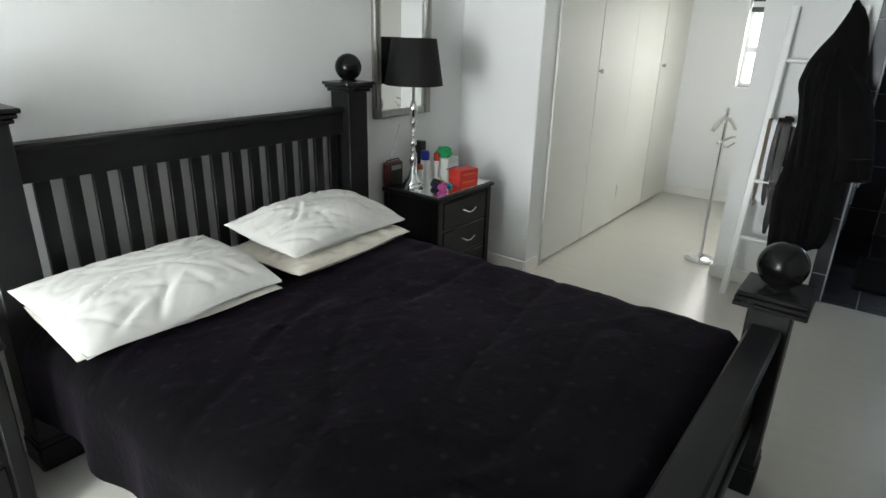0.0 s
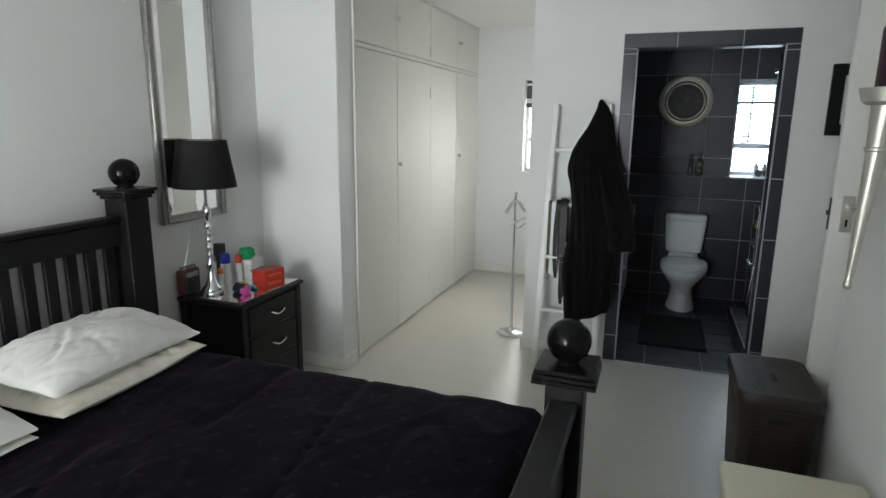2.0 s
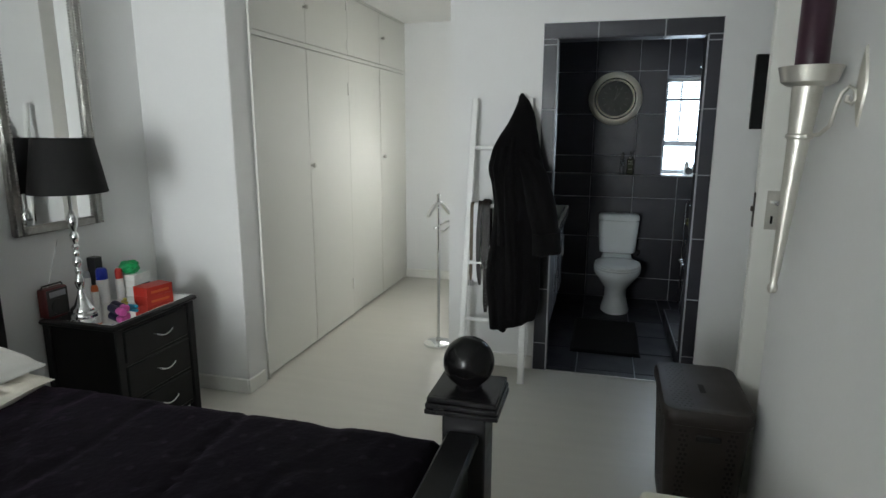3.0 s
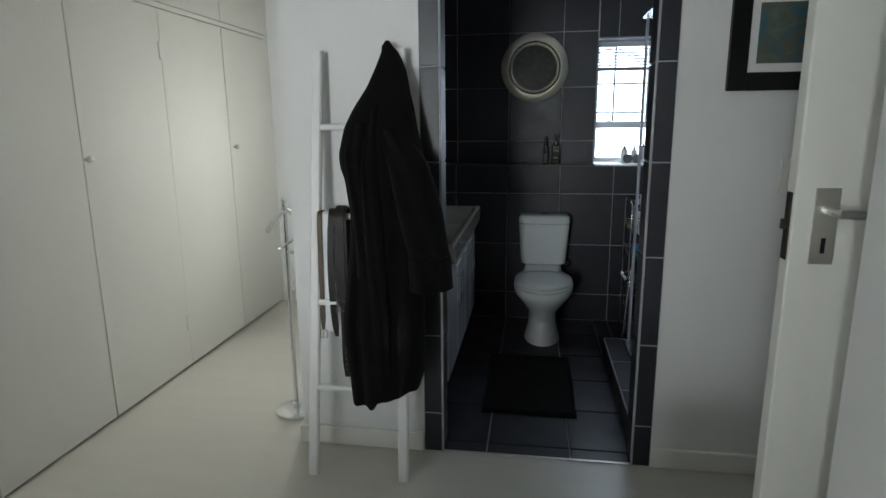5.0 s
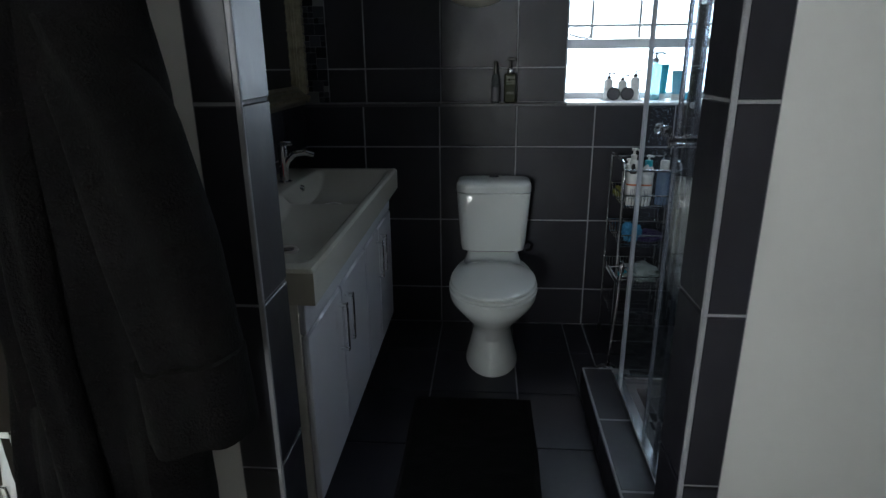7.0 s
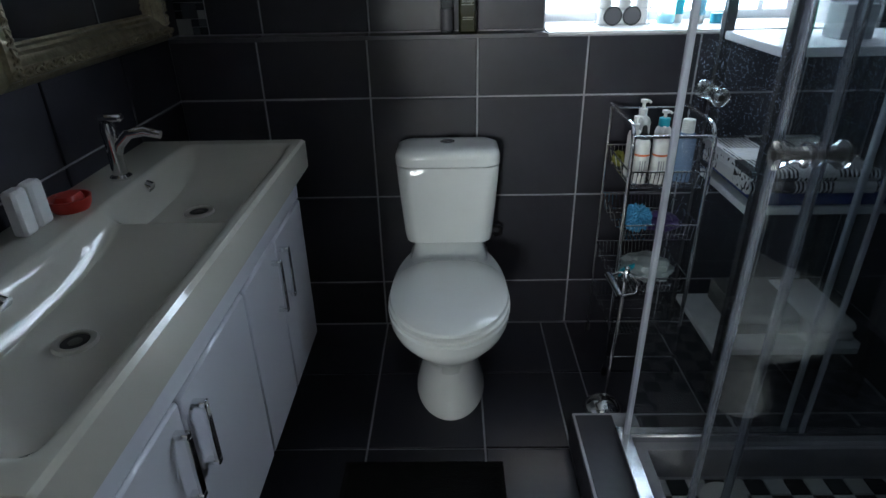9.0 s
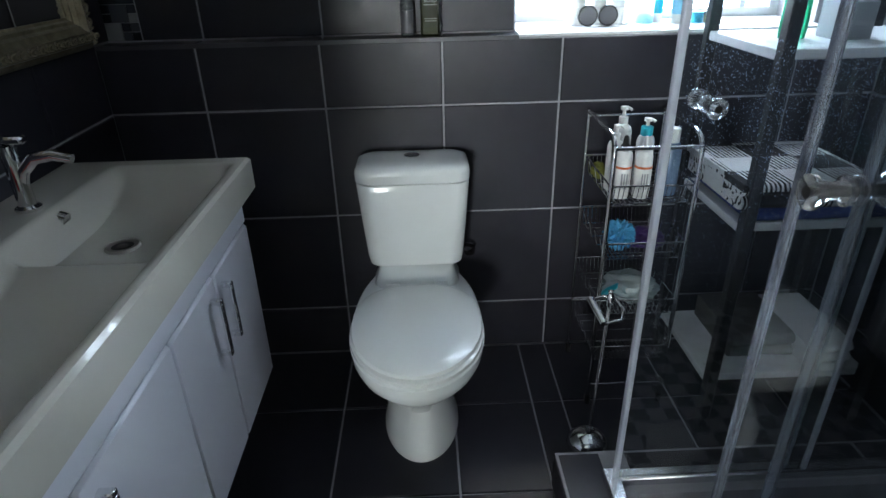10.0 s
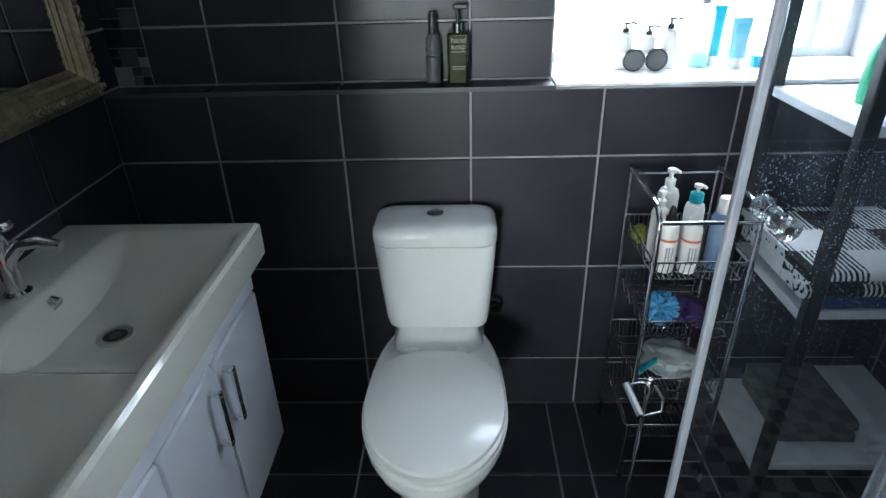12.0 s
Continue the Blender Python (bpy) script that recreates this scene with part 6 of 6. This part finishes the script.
z1 = TIERS[0] + 0.003
LBLUE = plain((0.15, 0.22, 0.34), 0.25, "dusty_blue_plastic")
for x, y, r, h, m, c in ((2.285, 5.41, 0.023, 0.178, P_WHITE, P_BLACK), (2.340, 5.405, 0.023, 0.175, P_WHITE, P_WHITE), (2.278, 5.475, 0.022, 0.19, P_WHITE, P_WHITE), (2.315, 5.54, 0.027, 0.225, P_WHITE, P_WHITE), (2.365, 5.48, 0.025, 0.205, P_WHITE, P_WHITE)):
    t = pump_bottle("lotion_bottle", "pump bottle standing in the top basket of the trolley", "bottle", x, y, z1, r, h, m, c, "bottles in the trolley", None if y < 5.42 else (0.5, -0.3), TEAL if x == 2.365 else None)
    if y < 5.42:
        part("label", lathe(bmesh.new(), [(r + 0.0002, z1 + 0.02), (r + 0.0008, z1 + 0.021), (r + 0.0008, z1 + 0.09), (r + 0.0002, z1 + 0.091)], x, y, 22), P_WHITE, t)
        part("label_band", lathe(bmesh.new(), [(r + 0.0009, z1 + 0.088), (r + 0.0013, z1 + 0.0885), (r + 0.0013, z1 + 0.094), (r + 0.0009, z1 + 0.0945)], x, y, 22), P_ORANGE, t)
        for k in range(3):
            part("print_bar", boxes((x - 0.010 + 0.007 * k, x - 0.007 + 0.007 * k, y - r - 0.0022, y - r + 0.002, z1 + 0.03, z1 + 0.075)), P_GREY, t)
can2 = thing("shampoo_bottle", "dusty blue shampoo bottle with a white cap in the trolley", "bottle", (2.42, 5.43, z1), "bottles in the trolley")
part("bottle", lathe(bmesh.new(), [(0, z1), (0.028, z1), (0.029, z1 + 0.006), (0.029, z1 + 0.135), (0.022, z1 + 0.15), (0.016, z1 + 0.152)], 2.42, 5.43, 24), LBLUE, can2)
part("cap", lathe(bmesh.new(), [(0.019, z1 + 0.150), (0.019, z1 + 0.185), (0.017, z1 + 0.19), (0, z1 + 0.19)], 2.42, 5.43, 20), P_WHITE, can2)
LOOF = plain((0.08, 0.36, 0.62), 0.5, "blue_netting")
bm = bmesh.new()
lc = Vector((2.30, 5.42, TIERS[1] + 0.052))
rng = random.Random(5)
for k in range(46):
    d = Vector((rng.uniform(-1, 1), rng.uniform(-1, 1), rng.uniform(-1, 1))).normalized()
    c = lc + d * 0.030
    u = d.orthogonal().normalized()
    w = d.cross(u)
    pts = [c + d * (0.014 * math.sin(3 * a)) + 0.016 * (u * math.cos(a) + w * math.sin(a)) for a in (2 * math.pi * q / 12 for q in range(12))]
    tube(bm, pts, 0.0032, 4, closed=True)
solid("bath_puff", bm, LOOF, "blue nylon net bath puff in the trolley", "bath puff")


def crumple(name, label, category, c, s, m, seed, group=""):
    bm = bmesh.new()
    bmesh.ops.create_icosphere(bm, subdivisions=4, radius=1.0)
    for v in bm.verts:
        n = v.co.normalized()
        f = 1 + 0.30 * noise.noise(n * 2.1 + Vector((seed, 2, 1))) + 0.16 * noise.noise(n * 5 + Vector((1, seed, 3)))
        v.co = Vector((c[0] + n.x * s[0] * f, c[1] + n.y * s[1] * f, max(c[2] - s[2] * 0.9, c[2] + n.z * s[2] * f)))
    return solid(name, bm, m, label, category, group=group)


PURPLE_P = plain((0.06, 0.03, 0.14), 0.35, "purple_wrapper")
FILM = mat("clear_plastic_film", (0.42, 0.48, 0.48), 0.2, vary=0.15, scale=14, bump=0.3, bump_scale=40, coat=0.4)
crumple("wipes_pack", "purple and red soft pack of wipes in the trolley", "wipes pack", (2.385, 5.44, TIERS[1] + 0.030), (0.055, 0.06, 0.026), PURPLE_P, 2.0)
crumple("plastic_bag", "crumpled clear plastic bag in the trolley", "bag", (2.365, 5.45, TIERS[2] + 0.045), (0.085, 0.075, 0.042), FILM, 9.0)
lying_z = TIERS[2] + 0.05
t = thing("razor", "turquoise razor handle lying in the trolley", "razor", (2.26, 5.40, lying_z))
part("handle", tube(bmesh.new(), [(2.250, 5.375, lying_z + 0.010), (2.28, 5.40, lying_z + 0.012), (2.33, 5.43, lying_z + 0.018)], [0.009, 0.010, 0.007], 10), TEAL, t)
crumple("sponge", "yellow-green sponge in the trolley", "sponge", (2.262, 5.56, TIERS[0] + 0.03), (0.02, 0.03, 0.025), plain((0.22, 0.23, 0.05), 0.8, "sponge_yellow"), 4.0)

# ---- toilet roll stand ----
rs = thing("toilet_roll_stand", "chrome free-standing toilet roll holder on a domed base", "roll holder", (2.192, 5.165, 0))
part("base", lathe(bmesh.new(), [(0, -0.001), (0.060, -0.001), (0.062, 0.008), (0.056, 0.028), (0.036, 0.046), (0.012, 0.054), (0.010, 0.07), (0, 0.07)], 2.192, 5.165, 36), CHROME, rs)
part("pole", tube(bmesh.new(), [(2.192, 5.165, 0.05), (2.215, 5.20, 0.30), (2.228, 5.225, 0.46)], 0.006, 10), CHROME, rs)
part("roll_bar", tube(bmesh.new(), [(2.175, 5.235, 0.475), (2.195, 5.155, 0.445)], 0.0105, 14), CHROME, rs)
part("roll_arm", tube(bmesh.new(), [(2.178, 5.23, 0.475), (2.215, 5.24, 0.478), (2.245, 5.225, 0.475), (2.258, 5.195, 0.462), (2.245, 5.165, 0.448), (2.197, 5.155, 0.444)], 0.0045, 10), CHROME, rs)
part("clamp", lathe(bmesh.new(), [(0, 0.455), (0.011, 0.458), (0.011, 0.485), (0.006, 0.495), (0.009, 0.502), (0, 0.508)], 2.229, 5.225, 16), CHROME, rs)

# ---- shelf unit behind the shower ----
su = thing("shelf_unit", "open shelf unit with black posts and white shelves", "shelf", (2.79, 5.43, 0))
ux0, ux1, uy0, uy1 = 2.565, 3.04, 5.235, 5.62
P_POST = mat("black_metal_post", (0.012, 0.012, 0.014), 0.4, vary=0.2, scale=12)
SHELFW = mat("white_melamine", (0.76, 0.77, 0.78), 0.25, vary=0.03)
for x in (ux0, ux1):
    for y in (uy0, uy1):
        part("post", boxes((x - 0.016, x + 0.016, y - 0.016, y + 0.016, 0, 1.55), bevel=0.003), P_POST, su)
for z in (0.155, 0.655, 1.095, 1.52):
    part("shelf", boxes((ux0 - 0.012, ux1 + 0.012, uy0 + 0.0165, uy1 - 0.0165, z, z + 0.025), bevel=0.003), SHELFW, su)


def zigzag_material():
    m = mat("black_white_weave", (0.5, 0.5, 0.5), 0.9, vary=0.1, bump=0.2, bump_scale=200)
    nt = m.node_tree
    b = nt.nodes["Principled BSDF"]
    tc = nt.nodes.new("ShaderNodeTexCoord")
    ch = nt.nodes.new("ShaderNodeTexChecker")
    ch.inputs["Scale"].default_value = 9
    w = nt.nodes.new("ShaderNodeTexWave")
    w.inputs["Scale"].default_value = 26
    w.inputs["Distortion"].default_value = 1.2
    w.inputs["Detail"].default_value = 0
    w.inputs["Detail Scale"].default_value = 3.0
    st = nt.nodes.new("ShaderNodeMath")
    st.operation = 'GREATER_THAN'
    st.inputs[1].default_value = 0.5
    mx = nt.nodes.new("ShaderNodeMix")
    mx.data_type = 'RGBA'
    mx.inputs[6].default_value = (0.62, 0.62, 0.62, 1)
    mx.inputs[7].default_value = (0.012, 0.012, 0.014, 1)
    ck2 = nt.nodes.new("ShaderNodeTexChecker")
    ck2.inputs["Scale"].default_value = 4.5
    mul = nt.nodes.new("ShaderNodeMath")
    mul.operation = 'MULTIPLY'
    nt.links.new(tc.outputs["Object"], ch.inputs["Vector"])
    nt.links.new(tc.outputs["Object"], ck2.inputs["Vector"])
    nt.links.new(tc.outputs["Object"], w.inputs["Vector"])
    nt.links.new(w.outputs["Fac"], st.inputs[0])
    mx2 = nt.nodes.new("ShaderNodeMix")
    mx2.inputs[2].default_value = 0.0
    nt.links.new(ck2.outputs["Fac"], mx2.inputs[2])
    nt.links.new(ch.outputs["Fac"], mx2.inputs[0])
    nt.links.new(st.outputs[0], mx2.inputs[3])
    nt.links.new(mx2.outputs[0], mx.inputs[0])
    nt.links.new(mx.outputs[2], b.inputs["Base Color"])
    return m


def folded(name, label, x0, x1, y0, y1, z0, layers, h, m, seed, group):
    """A folded towel: stacked soft layers with a rolled front edge."""
    bm = bmesh.new()
    for k in range(layers):
        za = z0 + k * h
        rings = []
        for i in range(13):
            x = x0 + (x1 - x0) * i / 12
            w = 0.006 * noise.noise(Vector((x * 12, seed + k, 2)))
            ring = []
            for q in range(9):
                a = radians(-90 + 22.5 * q)
                ring.append((x, y0 + h / 2 - h / 2 * math.cos(a) + w, za + h / 2 + h / 2 * math.sin(a) + 0.004 * noise.noise(Vector((x * 9, k, seed)))))
            ring.append((x, y1, za + h * 0.96))
            ring.append((x, y1, za + 0.001))
            rings.append(ring)
        loft(bm, rings)
    return solid(name, bm, m, label, "towel", group=group)


NAVYT = mat("royal_blue_towel", (0.02, 0.05, 0.22), 0.95, vary=0.2, bump=0.6, bump_scale=220)
GREYT = mat("grey_towel", (0.16, 0.155, 0.15), 0.95, vary=0.2, bump=0.6, bump_scale=220)
TG = "towels on the shelf unit"
folded("folded_towel", "royal blue folded towel on the white shelf", 2.585, 3.02, 5.245, 5.58, 0.681, 1, 0.045, NAVYT, 1, TG)
folded("folded_towel", "black and white patterned folded towel on top of a blue one", 2.535, 2.90, 5.225, 5.58, 0.7275, 2, 0.035, zigzag_material(), 2, TG)
folded("folded_towel", "grey folded towel on the lowest white shelf", 2.66, 2.86, 5.32, 5.58, 0.181, 2, 0.04, GREYT, 3, TG)
folded("folded_towel", "white folded towel on the lowest white shelf", 2.87, 3.02, 5.28, 5.58, 0.181, 2, 0.035, WHITE_CLOTH, 4, TG)
GREENB = mat("green_bottle_plastic", (0.05, 0.62, 0.32), 0.12, vary=0.04, trans=0.55, ior=1.35)
sq = thing("shampoo_bottle", "bright green bottle on the top shelf of the unit", "bottle", (2.68, 5.42, 1.1205))
part("bottle", loft(bmesh.new(), [rounded_rect(2.68, 5.42, 0.030, 0.018, 0.012, 1.1205), rounded_rect(2.68, 5.42, 0.032, 0.02, 0.013, 1.1450), rounded_rect(2.68, 5.42, 0.030, 0.018, 0.012, 1.2250), rounded_rect(2.68, 5.42, 0.012, 0.012, 0.008, 1.2600)]), GREENB, sq)
part("cap", lathe(bmesh.new(), [(0.013, 1.2600), (0.013, 1.2870), (0, 1.2890)], 2.68, 5.42, 16), P_BLACK, sq)
solid("grey_box", boxes((2.76, 2.85, 5.36, 5.45, 1.1205, 1.2100), bevel=0.003), P_GREY, "small grey box on the top shelf of the unit", "box")
tub = thing("plastic_tub", "round white plastic tub on the shower floor", "tub", (2.40, 4.70, 0.012))
part("tub", lathe(bmesh.new(), [(0, 0.012), (0.060, 0.012), (0.068, 0.075), (0.066, 0.077), (0.058, 0.018), (0, 0.018)], 2.41, 4.74, 32), P_WHITE, tub)


# ---- water marks on the shower glass ----
DROP = mat("water_drop", (0.45, 0.55, 0.72), 0.15, vary=0.1)
rng = random.Random(11)
bm = bmesh.new()
for k in range(4200):
    x = rng.uniform(2.206, 2.660)
    z = 1.19 - abs(rng.gauss(0, 0.19)) if rng.random() < 0.9 else rng.uniform(0.3, 1.7)
    r = rng.choice((0.0003, 0.0004, 0.0005, 0.0008))
    rz = r * rng.uniform(1.0, 2.2)
    c = bm.verts.new((x, GY - 0.0126 - r * 0.6, z))
    ring = [bm.verts.new((x + r * math.cos(a), GY - 0.0122, z + rz * math.sin(a))) for a in (2 * math.pi * q / 6 for q in range(6))]
    for q in range(6):
        bm.faces.new((c, ring[q], ring[(q + 1) % 6]))
tagged(part("water_spotting", bm, DROP, fd, "dried water drops on the glass"), kind="stuff")

# ---- tiles ----
TILE_MESH = {}


def tile_mesh(w, h, t, material):
    """A slab w by h with chamfered face edges, from z 0 to t."""
    key = (round(w, 4), round(h, 4), round(t, 4), material.name)
    if key not in TILE_MESH:
        c = min(0.0022, t * 0.4)
        vs = [(0, 0, 0), (w, 0, 0), (w, h, 0), (0, h, 0), (0, 0, t - c), (w, 0, t - c), (w, h, t - c), (0, h, t - c), (c, c, t), (w - c, c, t), (w - c, h - c, t), (c, h - c, t)]
        fs = [(8, 9, 10, 11)] + [(a, (a + 1) % 4, 4 + (a + 1) % 4, 4 + a) for a in range(4)] + [(4 + a, 4 + (a + 1) % 4, 8 + (a + 1) % 4, 8 + a) for a in range(4)]
        me = bpy.data.meshes.new("tile")
        me.from_pydata(vs, [], fs)
        me.materials.append(material)
        TILE_MESH[key] = me
    return TILE_MESH[key]


def lay(parent, us, vs, origin, u, v, n, t=0.006, gap=0.0065, material=None, skip=None, name="tile"):
    """Tiles between the joint lines us and vs, along u and v from origin, facing n."""
    u, v, n = Vector(u), Vector(v), Vector(n)
    for a, b in zip(us, us[1:]):
        for c, d in zip(vs, vs[1:]):
            if skip and skip(a, b, c, d):
                continue
            w, h = b - a - gap, d - c - gap
            if w < 0.008 or h < 0.008:
                continue
            ob = new(name, tile_mesh(w, h, t, material or TILE))
            p = Vector(origin) + u * (a + gap / 2) + v * (c + gap / 2)
            ob.matrix_world = Matrix(((u.x, v.x, n.x, p.x), (u.y, v.y, n.y, p.y), (u.z, v.z, n.z, p.z), (0, 0, 0, 1)))
            ob.parent = parent


X, Y, Z = (1, 0, 0), (0, 1, 0), (0, 0, 1)
XS = [0.787, 1.075, 1.436, 1.797, 2.156, 2.517, 2.877, 3.146]
ZL = [0.0, 0.195, 0.554, 0.9125, 1.104]
ZU = [1.112, 1.27, 1.63, 1.99, 2.35, 2.48]
lay(wall_bath_low, XS, ZL, (0, 5.69, 0), X, Z, (0, -1, 0))
lay(wall_bath_up, [0.892, 1.075, 1.436, 1.797, 2.024], ZU, (0, 5.781, 0), X, Z, (0, -1, 0))
lay(wall_bath_up, [2.028, 2.156, 2.517, 2.877, 2.96], [1.945, 2.35, 2.48], (0, 5.781, 0), X, Z, (0, -1, 0))
# ledge
lay(wall_bath_low, [0.787, 1.075, 1.436, 1.797, 2.024], [5.684, 5.776], (0, 0, 1.104), X, Y, Z, t=0.007)
EDGE_TRIM = mat("dark_edge_trim", (0.07, 0.07, 0.078), 0.4, vary=0.1)
part("ledge_trim", boxes((0.787, 2.024, 5.6815, 5.6845, 1.100, 1.1125)), EDGE_TRIM, wall_bath_low)
# vanity wall
YS = [3.975, 4.28, 4.64, 5.003, 5.366, 5.684]
lay(wall_bath_left, YS, [0.0, 0.195, 0.554, 0.9125, 1.27, 1.63, 1.99, 2.35, 2.48], (0.787, 0, 0), Y, Z, X)
lay(wall_bath_left, [5.686, 5.7775], [1.113, 1.27, 1.63, 1.99, 2.35, 2.48], (0.787, 0, 0), Y, Z, X)
# inside of the doorway wall and the shower side
lay(wall_bath_front, [2.062, 2.156, 2.517, 2.877, 3.14], [0.0, 0.177, 0.529, 0.888, 1.25, 1.612, 1.972, 2.33, 2.48], (0, 3.975, 0), X, Z, (0, 1, 0))
lay(wall_bath_front, [0.795, 1.075, 1.24], [0.0, 0.177, 0.529, 0.888, 1.25, 1.612, 1.972, 2.33, 2.48], (0, 3.975, 0), X, Z, (0, 1, 0))
lay(wall_shower, [3.982, 4.28, 4.64, 5.0, 5.36, 5.68], [0.0, 0.195, 0.554, 0.9125, 1.27, 1.63, 1.99, 2.35, 2.48], (3.146, 0, 0), Y, Z, (-1, 0, 0))
# doorway surround and reveals
sur = solid("door_surround", boxes((1.172, 1.248, 3.835, 3.8395, 0, 2.09), (2.050, 2.119, 3.835, 3.8395, 0, 2.09), (1.248, 2.050, 3.835, 3.8395, 2.006, 2.09),
                                   (1.2445, 1.248, 3.8395, 3.975, 0, 2.006), (2.050, 2.0535, 3.8395, 3.975, 0, 2.006), (1.2445, 2.0535, 3.8395, 3.975, 2.006, 2.0095)), GROUT, "charcoal tiled surround of the bathroom doorway", "door surround", S)
ZS = [0.0, 0.179, 0.530, 0.889, 1.252, 1.613, 1.972]
lay(sur, [1.172, 1.252], ZS + [2.003], (0, 3.835, 0), X, Z, (0, -1, 0), t=0.006)
lay(sur, [2.046, 2.119], ZS + [2.003], (0, 3.835, 0), X, Z, (0, -1, 0), t=0.006)
lay(sur, [1.172, 1.474, 1.826, 2.119], [2.003, 2.09], (0, 3.835, 0), X, Z, (0, -1, 0), t=0.006)
lay(sur, [3.83, 3.975], ZS + [2.003], (1.248, 0, 0), Y, Z, X, t=0.006)
lay(sur, [3.83, 3.975], ZS + [2.003], (2.050, 0, 0), Y, Z, (-1, 0, 0), t=0.006)
lay(sur, [1.252, 1.474, 1.826, 2.046], [3.83, 3.975], (0, 0, 2.006), X, Y, (0, 0, -1), t=0.006)
for x in (1.2535, 2.0445):
    part("corner_trim", boxes((x - 0.005, x + 0.005, 3.8265, 3.8355, 0, 2.0), bevel=0.002), GROUT, sur)
# floor
lay(floor_bath, [0.79, 1.08, 1.44, 1.80, 2.06], [3.845, 3.927, 4.287, 4.647, 5.007, 5.367, 5.684], (0, 0, -0.006), X, Y, Z)
lay(floor_bath, [2.06, 2.16, 2.52, 2.88, 3.14], [5.035, 5.367, 5.684], (0, 0, -0.006), X, Y, Z)
# kerb
lay(curb, [3.977, 4.31, 4.67, 5.029], [2.062, 2.18], (0, 0, 0.112 - 0.006 + 0.0005), Y, X, Z)
lay(curb, [3.977, 4.265, 4.625, 5.030], [0.0, 0.112], (2.060, 0, 0), Y, Z, (-1, 0, 0), t=0.004)
lay(curb, [2.064, 2.16, 2.52, 2.88, 3.14], [0.0, 0.112], (0, 5.032, 0), X, Z, (0, 1, 0), t=0.004)
lay(curb, [2.24, 2.52, 2.88, 3.14], [4.955, 5.030], (0, 0, 0.112 - 0.006 + 0.0005), X, Y, Z)
# chequered shower floor
MOS_B = mat("black_mosaic", (0.014, 0.014, 0.016), 0.3, vary=0.2, per_object=0.2)
MOS_W = mat("white_mosaic", (0.62, 0.63, 0.62), 0.3, vary=0.08, per_object=0.2)
nsq = 16
for i in range(nsq):
    for j in range(16):
        a, c = 2.245 + 0.0558 * i, 3.982 + 0.0558 * j
        lay(shower_floor, [a, a + 0.0558], [c, c + 0.0558], (0, 0, 0.008), X, Y, Z, t=0.004, gap=0.003, material=MOS_W if (i + j) % 2 else MOS_B, name="mosaic_tile")
# mixed mosaic strip beside the mirror
MOS = [mat("mosaic_%s" % n, c, 0.18, vary=0.1, per_object=0.2) for n, c in (("charcoal", (0.02, 0.022, 0.026)), ("slate", (0.085, 0.09, 0.10)), ("pale", (0.27, 0.285, 0.28)), ("glass", (0.035, 0.04, 0.05)))]
rng = random.Random(21)
cell = 0.0258
cols, rows = 4, 27
used = set()
for j in range(rows):
    for i in range(cols):
        if (i, j) in used:
            continue
        big = i < cols - 1 and j < rows - 1 and (i + 1, j) not in used and rng.random() < 0.45
        k = 2 if big else 1
        for q in range(k):
            for p in range(k):
                used.add((i + q, j + p))
        a, c = 0.788 + i * cell, 1.114 + j * cell
        lay(wall_bath_up, [a, a + k * cell], [c, c + k * cell], (0, 5.781, 0), X, Z, (0, -1, 0), t=0.005, gap=0.0015, material=rng.choices(MOS, (4, 3, 2, 3))[0], name="mosaic_tile")
